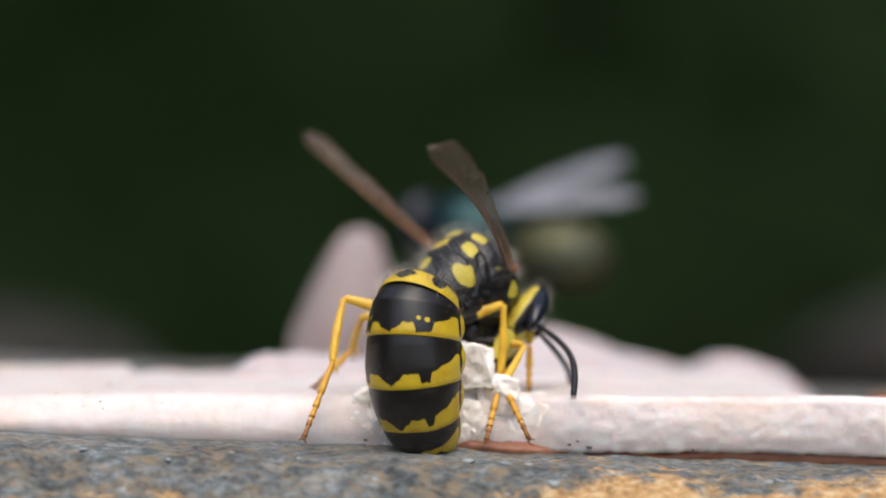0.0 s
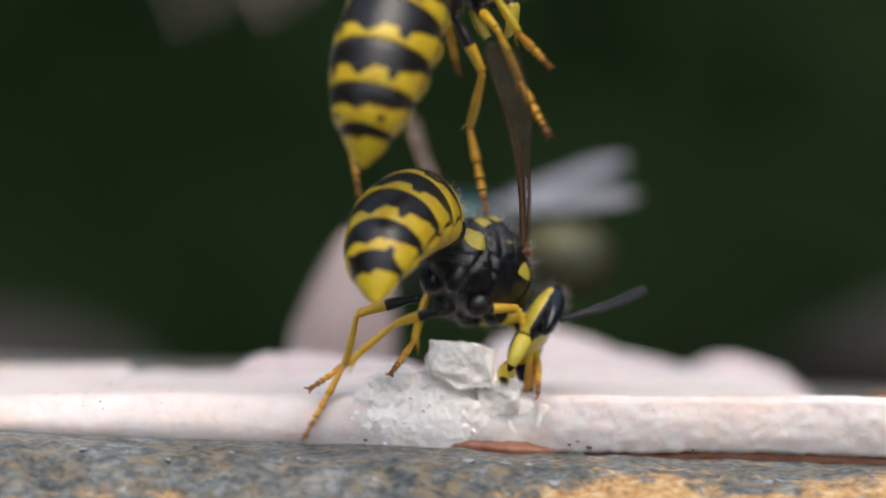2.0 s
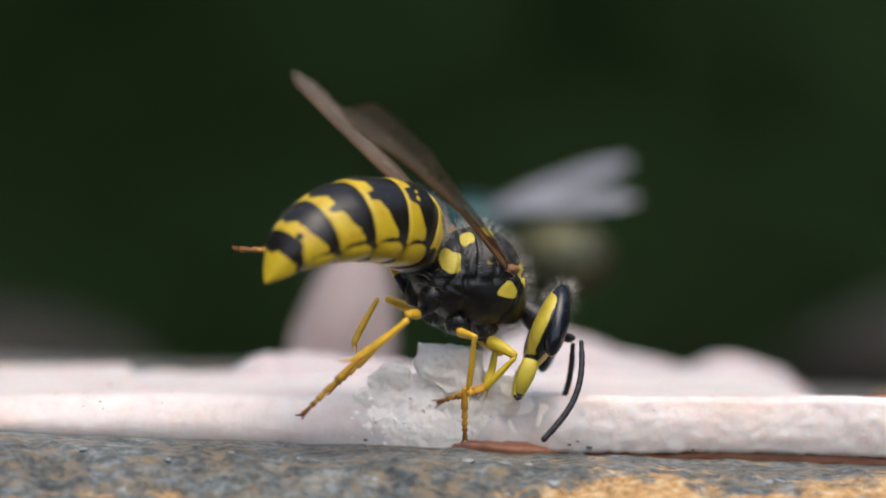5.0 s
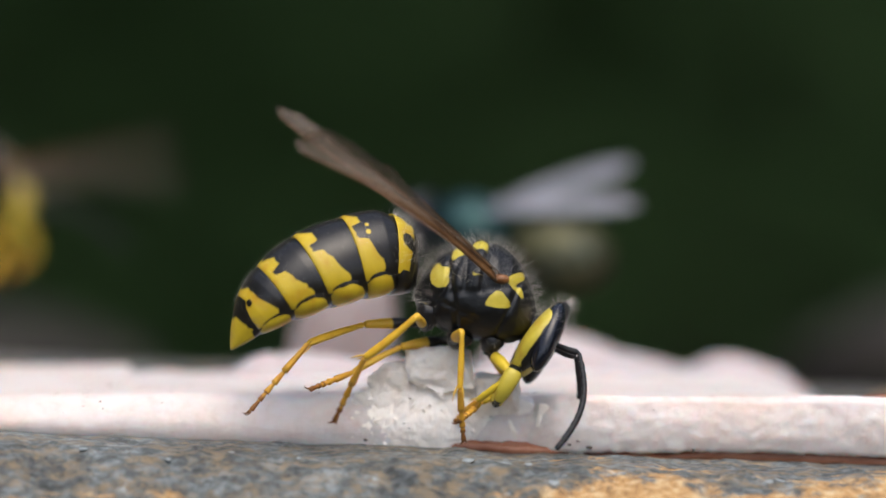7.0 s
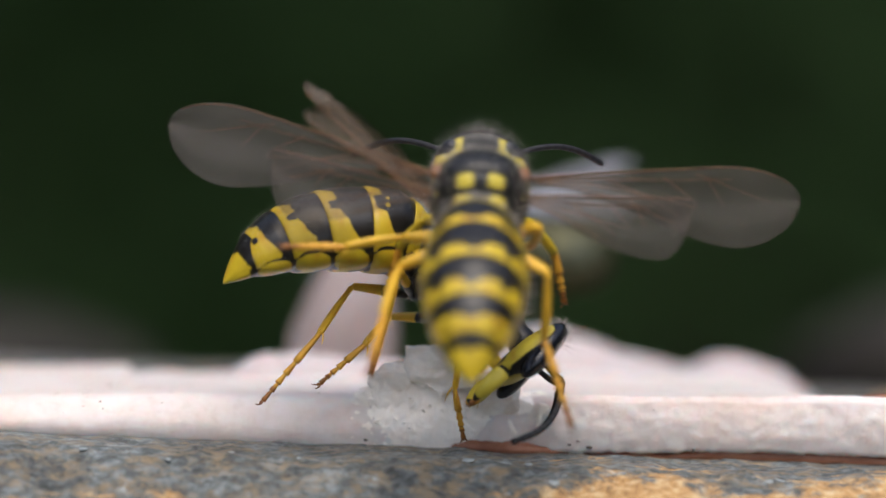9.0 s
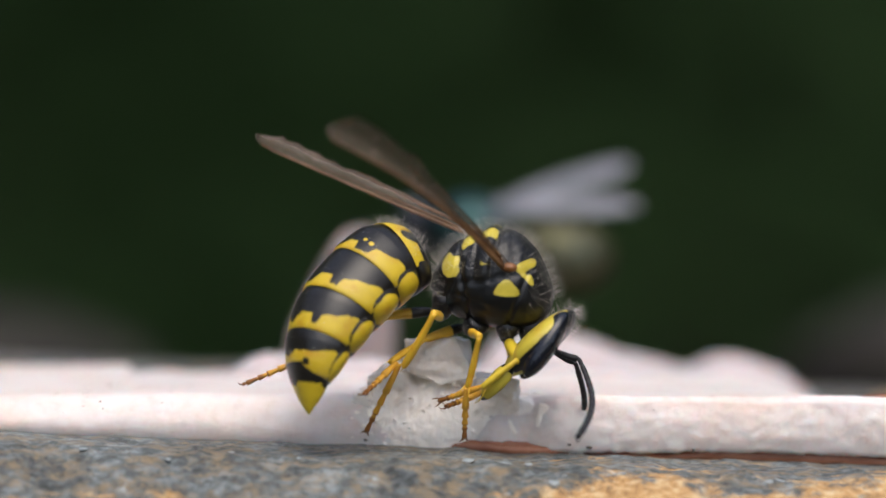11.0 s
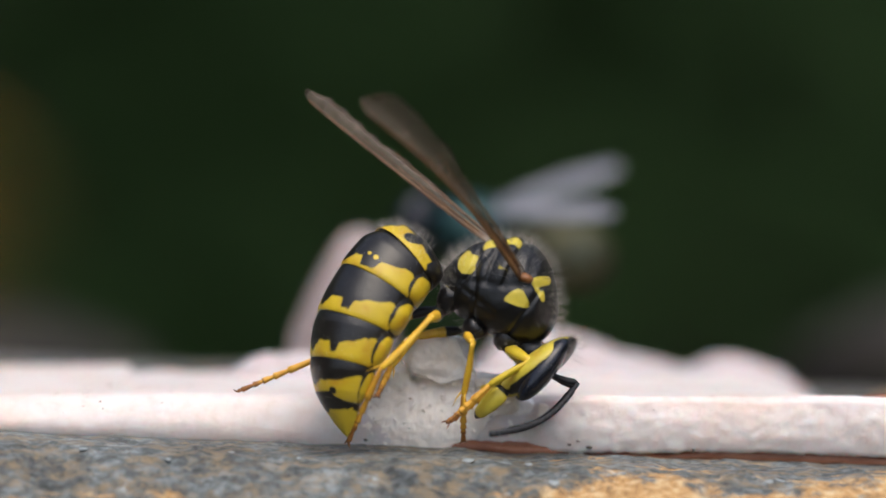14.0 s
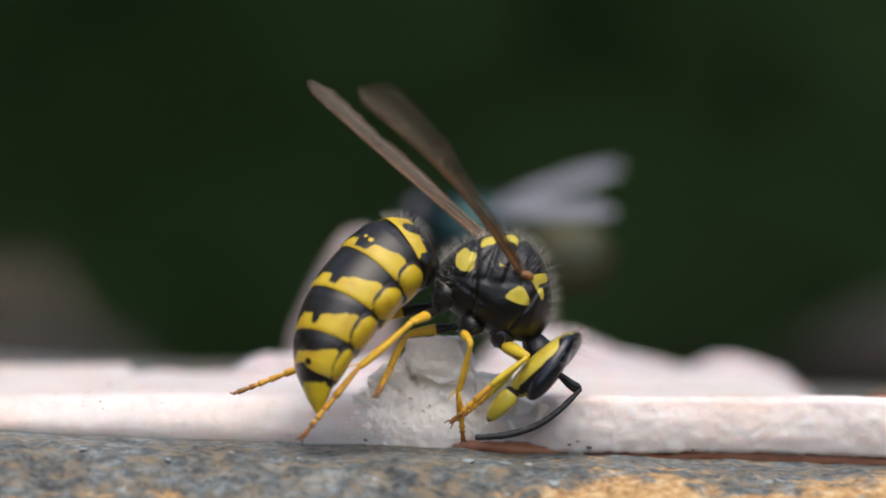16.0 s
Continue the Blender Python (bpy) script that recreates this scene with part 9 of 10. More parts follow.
    walk(f_parts["tibia_rh"], [
        (0, at(-3.39, -1.99, -0.85, -31, 6, -174)), (0.3, at(-3.48, -1.99, 0.30, -33, -13, -174)),
        (0.5, at(-3.48, -1.99, 0.30, -33, -13, -174)), (0.8, at(-3.47, -1.99, 0.42, -33, -15, -174)),
        (1, at(-3.46, -1.99, 0.48, -33, -16, -174)), (1.2, at(-3.47, -1.99, 0.42, -33, -15, -174)),
        (1.35, at(-2.72, -2.52, -0.86, -17, 43, -143)), (1.5, at(-2.82, -2.45, -0.77, 51, 45, -55)),
        (1.8, at(-2.72, -2.52, -0.86, -17, 43, -143)), (2, at(-2.38, -1.13, -3.19, -120, 54, 99)),
        (2.3, at(-2.72, -2.52, -0.86, -17, 43, -143)), (2.5, at(-0.70, -2.36, -2.06, 17, 61, -101)),
        (2.8, at(-2.72, -2.52, -0.86, -17, 43, -143)), (3, at(0.10, -1.93, -1.53, 41, 27, -55)),
        (3.2, at(-2.72, -2.52, -0.86, -17, 43, -143)), (3.5, at(-1.64, -2.80, -1.24, 29, 78, -93)),
        (3.8, at(-2.72, -2.52, -0.86, -17, 43, -143)), (4.2, at(-2.72, -2.52, -0.86, -17, 43, -143)),
        (4.8, at(-2.72, -2.52, -0.86, -17, 43, -143)), (5.5, at(-2.72, -2.52, -0.86, -17, 43, -143)),
        (6.3, at(-3.39, -1.99, -0.85, -31, 6, -174)), (6.7, at(-3.39, -1.99, -0.85, -31, 6, -174)),
        (7, at(-3.39, -1.99, -0.85, -31, 6, -174)), (7.3, at(-2.72, -2.52, -0.86, -17, 43, -143)),
        (7.4, at(-2.76, -0.57, -1.30, -74, 72, 153)), (7.5, at(-2.79, 1.39, -1.74, -145, 48, 75)),
        (7.65, at(-2.76, -0.57, -1.30, -74, 72, 153)), (7.8, at(-2.72, -2.52, -0.86, -17, 43, -143)),
        (8, at(-2.72, 1.53, -1.23, -80, 31, 127)), (8.2, at(-2.81, 1.48, -0.88, -81, 8, 124)),
        (8.5, at(-2.60, -1.49, 0.75, -98, 55, 95)), (8.7, at(-2.60, -2.67, -0.25, 6, 36, -143)),
        (9, at(-2.68, -2.42, 0.52, -23, 51, 180)), (9.2, at(-2.35, -2.54, 0.82, -8, 19, -152)),
        (9.6, at(-2.72, -2.52, -0.86, 10, 43, -143)), (10.2, at(-2.72, -2.52, -0.86, 10, 43, -143)),
        (12, at(-2.72, -2.52, -0.86, 10, 43, -143)), (13.2, at(-2.72, -2.52, -0.86, 10, 43, -143)),
        (14, at(-2.72, -2.52, -0.86, 10, 43, -143)), (14.5, at(-3.39, -1.99, -0.85, -4, 6, -174)),
        (14.7, at(-3.39, -1.99, -0.85, -4, 6, -174)), (14.85, at(-3.39, -1.99, -0.85, -4, 6, -174)),
        (15.1, at(-3.39, -1.99, -0.85, -4, 6, -174)), (15.22, at(-3.46, -1.96, 0.61, -6, -18, -174)),
        (15.3, at(-3.45, -1.99, 0.54, -6, -17, -174)), (15.4, at(-3.45, -1.99, 0.54, -6, -17, -174)),
        (15.5, at(-3.46, -1.99, 0.48, -6, -16, -174)), (15.6, at(-3.46, -1.99, 0.48, -6, -16, -174)),
        (15.7, at(-3.45, -2.01, 0.48, -6, -16, -173)), (15.85, at(-3.46, -2.01, 0.42, -6, -15, -173)),
        (16, at(-3.46, -2.01, 0.42, -6, -15, -173)),
    ])
    walk(f_parts["tarsus_rh"], [
        (0, at(-5.86, -2.25, -1.11, -31, -6, 174)), (0.3, at(-5.90, -2.25, 0.86, -29, -25, 173)),
        (0.5, at(-5.90, -2.25, 0.86, -29, -25, 173)), (0.8, at(-5.87, -2.25, 1.06, -29, -27, 173)),
        (1, at(-5.85, -2.25, 1.17, -28, -28, 173)), (1.2, at(-5.87, -2.25, 1.06, -29, -27, 173)),
        (1.35, at(-4.18, -3.62, -2.57, -24, 40, -165)), (1.5, at(-1.82, -3.90, -2.55, 58, 41, -58)),
        (1.8, at(-4.18, -3.62, -2.57, -24, 40, -165)), (2, at(-2.61, 0.33, -5.21, -29, 60, -171)),
        (2.3, at(-4.18, -3.62, -2.57, -24, 40, -165)), (2.5, at(-0.93, -3.56, -4.24, 42, 40, -74)),
        (2.8, at(-4.18, -3.62, -2.57, -24, 40, -165)), (2.9, at(-1.41, -3.69, -2.62, 25, 47, -99)),
        (3, at(1.36, -3.76, -2.68, 54, 21, -50)), (3.1, at(-1.41, -3.69, -2.62, 25, 47, -99)),
        (3.2, at(-4.18, -3.62, -2.57, -24, 40, -165)), (3.5, at(-1.66, -3.33, -3.68, 75, 59, -51)),
        (3.8, at(-4.18, -3.62, -2.57, -24, 40, -165)), (4.2, at(-4.18, -3.62, -2.57, -24, 40, -165)),
        (4.8, at(-4.18, -3.62, -2.57, -24, 40, -165)), (5.5, at(-4.18, -3.62, -2.57, -24, 40, -165)),
        (6.3, at(-5.86, -2.25, -1.11, -31, -6, 174)), (6.7, at(-5.86, -2.25, -1.11, -31, -6, 174)),
        (7, at(-5.86, -2.25, -1.11, -31, -6, 174)), (7.3, at(-4.18, -3.62, -2.57, -24, 40, -165)),
        (7.4, at(-3.27, -0.30, -3.08, -95, 78, 118)), (7.5, at(-2.36, 3.01, -3.60, -172, 41, 36)),
        (7.65, at(-3.27, -0.30, -3.08, -95, 78, 118)), (7.8, at(-4.18, -3.62, -2.57, -24, 40, -165)),
        (7.9, at(-4.08, -0.18, -2.55, -80, 65, 129)), (8, at(-3.99, 3.25, -2.53, -138, 41, 61)),
        (8.2, at(-4.20, 3.52, -1.21, -129, 24, 77)), (8.5, at(-2.72, -0.06, -1.30, -50, 61, 176)),
        (8.7, at(-4.22, -3.89, -1.72, -35, 32, -163)), (9, at(-4.27, -2.41, -1.42, -38, 26, -158)),
        (9.2, at(-4.44, -3.64, -0.01, -43, 13, -168)), (9.6, at(-4.18, -3.62, -2.57, -35, 40, -165)),
        (10.2, at(-4.18, -3.62, -2.57, -35, 40, -165)), (12, at(-4.18, -3.62, -2.57, -35, 40, -165)),
        (13.2, at(-4.18, -3.62, -2.57, -35, 40, -165)), (14, at(-4.18, -3.62, -2.57, -35, 40, -165)),
        (14.5, at(-5.86, -2.25, -1.11, -41, -6, 174)), (14.7, at(-5.86, -2.25, -1.11, -41, -6, 174)),
        (14.85, at(-5.86, -2.25, -1.11, -41, -6, 174)), (15.1, at(-5.86, -2.25, -1.11, -41, -6, 174)),
        (15.22, at(-5.82, -2.21, 1.37, -38, -30, 173)), (15.3, at(-5.83, -2.25, 1.27, -38, -29, 173)),
        (15.4, at(-5.83, -2.25, 1.27, -38, -29, 173)), (15.5, at(-5.85, -2.25, 1.17, -38, -28, 173)),
        (15.6, at(-5.85, -2.25, 1.17, -38, -28, 173)), (15.7, at(-5.83, -2.29, 1.16, -39, -28, 174)),
        (15.85, at(-5.85, -2.29, 1.06, -39, -27, 174)), (16, at(-5.85, -2.29, 1.06, -39, -27, 174)),
    ])
    walk(f_parts["femur_lf"], [
        (0, at(0.60, 0.50, -1.55, -0, 25, 69)), (0.3, at(0.06, 0.50, -1.66, 21, 30, 79)),
        (0.5, at(0.06, 0.50, -1.66, 21, 30, 79)), (0.8, at(0.00, 0.50, -1.66, 23, 31, 80)),
        (1, at(-0.02, 0.50, -1.66, 24, 31, 80)), (1.2, at(0.00, 0.50, -1.66, 23, 31, 80)),
        (1.35, at(0.60, 0.50, -1.55, -4, 18, 58)), (1.5, at(0.60, 0.50, -1.55, -3, -13, 83)),
        (1.8, at(0.60, 0.50, -1.55, -4, 18, 58)), (2, at(0.60, 0.50, -1.55, -4, 18, 58)),
        (2.3, at(0.60, 0.50, -1.55, -4, 18, 58)), (2.5, at(0.60, 0.50, -1.55, -4, 18, 58)),
        (2.8, at(0.60, 0.50, -1.55, -4, 18, 58)), (3, at(0.60, 0.50, -1.55, -4, 18, 58)),
        (3.2, at(0.60, 0.50, -1.55, -4, 18, 58)), (3.5, at(0.60, 0.50, -1.55, -4, 18, 58)),
        (3.8, at(0.60, 0.50, -1.55, -4, 18, 58)), (4.2, at(0.60, 0.50, -1.55, -4, 18, 58)),
        (4.8, at(0.60, 0.50, -1.55, -4, 18, 58)), (5.5, at(0.60, 0.50, -1.55, -4, 18, 58)),
        (6.3, at(0.60, 0.50, -1.55, -0, 25, 69)), (6.7, at(0.60, 0.50, -1.55, -0, 25, 69)),
        (7, at(0.60, 0.50, -1.55, -0, 25, 69)), (7.3, at(0.60, 0.50, -1.55, -4, 18, 58)),
        (7.5, at(0.60, 0.50, -1.55, -4, 18, 58)), (7.8, at(0.60, 0.50, -1.55, -4, 18, 58)),
        (8, at(0.60, 0.50, -1.55, -4, 18, 58)), (8.2, at(0.60, 0.50, -1.55, -4, 18, 58)),
        (8.5, at(0.60, 0.50, -1.55, -4, 18, 58)), (8.7, at(0.48, 0.44, -1.46, 2, 23, 62)),
        (8.9, at(0.25, 0.50, -1.32, 24, 30, 70)), (9, at(0.26, 0.49, -1.34, 23, 32, 69)),
        (9.2, at(0.25, 0.50, -1.32, 24, 30, 70)), (9.6, at(0.60, 0.50, -1.55, -4, 18, 58)),
        (10.2, at(0.60, 0.50, -1.55, -4, 18, 58)), (12, at(0.60, 0.50, -1.55, -4, 18, 58)),
        (13.2, at(0.60, 0.50, -1.55, -4, 18, 58)), (14, at(0.60, 0.50, -1.55, -4, 18, 58)),
        (14.5, at(0.60, 0.50, -1.55, -0, 25, 69)), (14.7, at(0.60, 0.50, -1.55, -0, 25, 69)),
        (14.85, at(0.60, 0.50, -1.55, -0, 25, 69)), (15.1, at(0.60, 0.50, -1.55, -0, 25, 69)),
        (15.22, at(-0.08, 0.50, -1.66, 26, 31, 81)), (15.3, at(-0.05, 0.50, -1.66, 25, 31, 81)),
        (15.4, at(-0.05, 0.50, -1.66, 25, 31, 81)), (15.5, at(-0.02, 0.50, -1.66, 24, 31, 80)),
        (15.6, at(-0.02, 0.50, -1.66, 24, 31, 80)), (15.7, at(-0.03, 0.50, -1.66, 24, 31, 81)),
        (15.85, at(0.00, 0.50, -1.66, 23, 31, 80)), (16, at(0.00, 0.50, -1.66, 23, 31, 80)),
    ])
    walk(f_parts["tibia_lf"], [
        (0, at(1.14, 1.94, -2.27, 28, 22, 157)), (0.3, at(0.34, 1.94, -2.52, 35, 4, 159)),
        (0.5, at(0.34, 1.94, -2.52, 35, 4, 159)), (0.8, at(0.25, 1.94, -2.53, 36, 3, 159)),
        (1, at(0.21, 1.94, -2.53, 36, 2, 159)), (1.2, at(0.25, 1.94, -2.53, 36, 3, 159)),
        (1.35, at(1.46, 1.87, -2.07, -33, 57, 73)), (1.425, at(1.13, 2.01, -1.61, -7, 10, 115)),
        (1.5, at(0.81, 2.14, -1.16, -15, -40, 143)), (1.65, at(1.13, 2.01, -1.61, -7, 10, 115)),
        (1.8, at(1.46, 1.87, -2.07, -33, 57, 73)), (2, at(1.46, 1.87, -2.07, -33, 57, 73)),
        (2.3, at(1.46, 1.87, -2.07, -33, 57, 73)), (2.5, at(1.46, 1.87, -2.07, -33, 57, 73)),
        (2.8, at(1.46, 1.87, -2.07, -33, 57, 73)), (3, at(1.46, 1.87, -2.07, -33, 57, 73)),
        (3.2, at(1.46, 1.87, -2.07, -33, 57, 73)), (3.5, at(1.46, 1.87, -2.07, -33, 57, 73)),
        (3.8, at(1.46, 1.87, -2.07, -33, 57, 73)), (4.2, at(1.46, 1.87, -2.07, -33, 57, 73)),
        (4.8, at(1.46, 1.87, -2.07, -33, 57, 73)), (5.5, at(1.46, 1.87, -2.07, -33, 57, 73)),
        (6.3, at(1.14, 1.94, -2.27, 28, 22, 157)), (6.7, at(1.14, 1.94, -2.27, 28, 22, 157)),
        (7, at(1.14, 1.94, -2.27, 28, 22, 157)), (7.3, at(1.46, 1.87, -2.07, -33, 57, 73)),
        (7.5, at(1.46, 1.87, -2.07, -33, 57, 73)), (7.8, at(1.46, 1.87, -2.07, -33, 57, 73)),
        (8, at(1.46, 1.87, -2.07, -33, 57, 73)), (8.2, at(1.46, 1.87, -2.07, -33, 57, 73)),
        (8.5, at(1.46, 1.87, -2.07, -33, 57, 73)), (8.7, at(1.21, 1.82, -2.13, -20, 60, 87)),
        (8.9, at(0.76, 1.88, -2.17, 17, 54, 116)), (9, at(0.78, 1.85, -2.23, 19, 55, 116)),
        (9.2, at(0.76, 1.88, -2.17, 17, 54, 116)), (9.6, at(1.46, 1.87, -2.07, -33, 57, 73)),
        (10.2, at(1.46, 1.87, -2.07, -33, 57, 73)), (12, at(1.46, 1.87, -2.07, -33, 57, 73)),
        (13.2, at(1.46, 1.87, -2.07, -33, 57, 73)), (14, at(1.46, 1.87, -2.07, -33, 57, 73)),
        (14.5, at(1.14, 1.94, -2.27, 28, 22, 157)), (14.7, at(1.14, 1.94, -2.27, 28, 22, 157)),
        (14.85, at(1.14, 1.94, -2.27, 28, 22, 157)), (15.1, at(1.14, 1.94, -2.27, 28, 22, 157)),
        (15.22, at(0.13, 1.94, -2.54, 37, -0, 158)), (15.3, at(0.16, 1.94, -2.53, 37, 1, 159)),
        (15.4, at(0.16, 1.94, -2.53, 37, 1, 159)), (15.5, at(0.21, 1.94, -2.53, 36, 2, 159)),
        (15.6, at(0.21, 1.94, -2.53, 36, 2, 159)), (15.7, at(0.19, 1.94, -2.53, 36, 2, 159)),
        (15.85, at(0.24, 1.94, -2.53, 36, 2, 159)), (16, at(0.24, 1.94, -2.53, 36, 2, 159)),
    ])
    walk(f_parts["tarsus_lf"], [
        (0, at(-0.27, 2.55, -2.88, 31, 6, -169)), (0.3, at(-1.19, 2.55, -2.64, 27, -13, -169)),
        (0.5, at(-1.19, 2.55, -2.64, 27, -13, -169)), (0.8, at(-1.28, 2.55, -2.59, 27, -15, -169)),
        (1, at(-1.33, 2.55, -2.57, 27, -16, -169)), (1.2, at(-1.28, 2.55, -2.59, 27, -15, -169)),
        (1.275, at(0.72, 2.64, -3.16, 26, 45, 180)), (1.35, at(1.72, 2.74, -3.45, -33, 77, 117)),
        (1.425, at(0.76, 2.82, -1.77, -0, 27, 154)), (1.5, at(-0.20, 2.90, -0.10, -0, -26, 163)),
        (1.65, at(0.76, 2.82, -1.77, -0, 27, 154)), (1.8, at(1.72, 2.74, -3.45, -33, 77, 117)),
        (2, at(1.72, 2.74, -3.45, -33, 77, 117)), (2.3, at(1.72, 2.74, -3.45, -33, 77, 117)),
        (2.5, at(1.72, 2.74, -3.45, -33, 77, 117)), (2.8, at(1.72, 2.74, -3.45, -33, 77, 117)),
        (3, at(1.72, 2.74, -3.45, -33, 77, 117)), (3.2, at(1.72, 2.74, -3.45, -33, 77, 117)),
        (3.5, at(1.72, 2.74, -3.45, -33, 77, 117)), (3.8, at(1.72, 2.74, -3.45, -33, 77, 117)),
        (4.2, at(1.72, 2.74, -3.45, -33, 77, 117)), (4.8, at(1.72, 2.74, -3.45, -33, 77, 117)),
        (5.5, at(1.72, 2.74, -3.45, -33, 77, 117)), (5.9, at(0.72, 2.64, -3.16, 26, 45, 180)),
        (6.3, at(-0.27, 2.55, -2.88, 31, 6, -169)), (6.7, at(-0.27, 2.55, -2.88, 31, 6, -169)),
        (7, at(-0.27, 2.55, -2.88, 31, 6, -169)), (7.15, at(0.72, 2.64, -3.16, 26, 45, 180)),
        (7.3, at(1.72, 2.74, -3.45, -33, 77, 117)), (7.5, at(1.72, 2.74, -3.45, -33, 77, 117)),
        (7.8, at(1.72, 2.74, -3.45, -33, 77, 117)), (8, at(1.72, 2.74, -3.45, -33, 77, 117)),
        (8.2, at(1.72, 2.74, -3.45, -33, 77, 117)), (8.5, at(1.72, 2.74, -3.45, -33, 77, 117)),
        (8.7, at(1.25, 2.65, -3.56, -6, 74, 146)), (8.9, at(0.34, 2.76, -3.51, 12, 54, 159)),
        (9, at(0.36, 2.70, -3.58, 14, 55, 161)), (9.2, at(0.34, 2.76, -3.51, 12, 54, 159)),
        (9.6, at(1.72, 2.74, -3.45, -33, 77, 117)), (10.2, at(1.72, 2.74, -3.45, -33, 77, 117)),
        (12, at(1.72, 2.74, -3.45, -33, 77, 117)), (13.2, at(1.72, 2.74, -3.45, -33, 77, 117)),
        (14, at(1.72, 2.74, -3.45, -33, 77, 117)), (14.25, at(0.72, 2.64, -3.16, 26, 45, -180)),
        (14.5, at(-0.27, 2.55, -2.88, 31, 6, -169)), (14.7, at(-0.27, 2.55, -2.88, 31, 6, -169)),
        (14.85, at(-0.27, 2.55, -2.88, 31, 6, -169)), (15.1, at(-0.27, 2.55, -2.88, 31, 6, -169)),
        (15.22, at(-1.40, 2.56, -2.53, 26, -18, -169)), (15.3, at(-1.37, 2.55, -2.55, 27, -17, -169)),
        (15.4, at(-1.37, 2.55, -2.55, 27, -17, -169)), (15.5, at(-1.33, 2.55, -2.57, 27, -16, -169)),
        (15.6, at(-1.33, 2.55, -2.57, 27, -16, -169)), (15.7, at(-1.35, 2.54, -2.57, 27, -16, -168)),
        (15.85, at(-1.30, 2.54, -2.59, 27, -15, -168)), (16, at(-1.30, 2.54, -2.59, 27, -15, -168)),
    ])
    walk(f_parts["femur_lm"], [
        (0, at(-0.60, 0.65, -1.55, 0, 6, 122)), (0.3, at(-1.07, 0.65, -1.27, 16, -4, 122)),
        (0.5, at(-1.07, 0.65, -1.27, 16, -4, 122)), (0.8, at(-1.12, 0.65, -1.23, 18, -5, 122)),
        (1, at(-1.14, 0.65, -1.21, 19, -6, 122)), (1.2, at(-1.12, 0.65, -1.23, 18, -5, 122)),
        (1.35, at(-0.60, 0.65, -1.55, -1, -3, 90)), (1.5, at(-0.60, 0.65, -1.55, -0, -9, 86)),
        (1.8, at(-0.60, 0.65, -1.55, -1, -3, 90)), (2, at(-0.60, 0.65, -1.55, -1, -3, 90)),
        (2.3, at(-0.60, 0.65, -1.55, -1, -3, 90)), (2.5, at(-0.60, 0.65, -1.55, 34, 51, 159)),
        (2.8, at(-0.60, 0.65, -1.55, -1, -3, 90)), (2.9, at(-0.60, 0.65, -1.55, 11, 34, 131)),
        (3, at(-0.60, 0.65, -1.55, 61, 46, -158)), (3.1, at(-0.60, 0.65, -1.55, 11, 34, 131)),
        (3.2, at(-0.60, 0.65, -1.55, -1, -3, 90)), (3.5, at(-0.60, 0.65, -1.55, 6, 14, 153)),
        (3.8, at(-0.60, 0.65, -1.55, -1, -3, 90)), (4.2, at(-0.60, 0.65, -1.55, -1, -3, 90)),
        (4.8, at(-0.60, 0.65, -1.55, -1, -3, 90)), (5.5, at(-0.60, 0.65, -1.55, -1, -3, 90)),
        (6.3, at(-0.60, 0.65, -1.55, -0, 6, 122)), (6.7, at(-0.60, 0.65, -1.55, -0, 6, 122)),
        (7, at(-0.60, 0.65, -1.55, -0, 6, 122)), (7.3, at(-0.60, 0.65, -1.55, -1, -3, 90)),
        (7.5, at(-0.60, 0.65, -1.55, -1, -3, 90)), (7.8, at(-0.60, 0.65, -1.55, -1, -3, 90)),
        (8, at(-0.60, 0.65, -1.55, -1, -3, 90)), (8.2, at(-0.60, 0.65, -1.55, -1, -3, 90)),
        (8.5, at(-0.60, 0.65, -1.55, -1, -3, 90)), (8.7, at(-0.72, 0.55, -1.31, 6, -1, 92)),
        (9, at(-0.80, 0.66, -0.78, 27, -0, 90)), (9.2, at(-0.81, 0.65, -0.76, 27, -3, 89)),
        (9.6, at(-0.60, 0.65, -1.55, -1, -3, 90)), (10.2, at(-0.60, 0.65, -1.55, -1, -3, 90)),
        (12, at(-0.60, 0.65, -1.55, -1, -3, 90)), (13.2, at(-0.60, 0.65, -1.55, -1, -3, 90)),
        (14, at(-0.60, 0.65, -1.55, -1, -3, 90)), (14.5, at(-0.60, 0.65, -1.55, -0, 6, 122)),
        (14.7, at(-0.60, 0.65, -1.55, -0, 6, 122)), (14.85, at(-0.60, 0.65, -1.55, -0, 6, 122)),
        (15.1, at(-0.60, 0.65, -1.55, -0, 6, 122)), (15.22, at(-1.17, 0.66, -1.17, 20, -7, 121)),
        (15.3, at(-1.16, 0.65, -1.19, 19, -6, 122)), (15.4, at(-1.16, 0.65, -1.19, 19, -6, 122)),
        (15.5, at(-1.14, 0.65, -1.21, 19, -6, 122)), (15.6, at(-1.14, 0.65, -1.21, 19, -6, 122)),
        (15.7, at(-1.14, 0.64, -1.21, 19, -6, 122)), (15.85, at(-1.12, 0.64, -1.23, 18, -5, 122)),
        (16, at(-1.12, 0.64, -1.23, 18, -5, 122)),
    ])
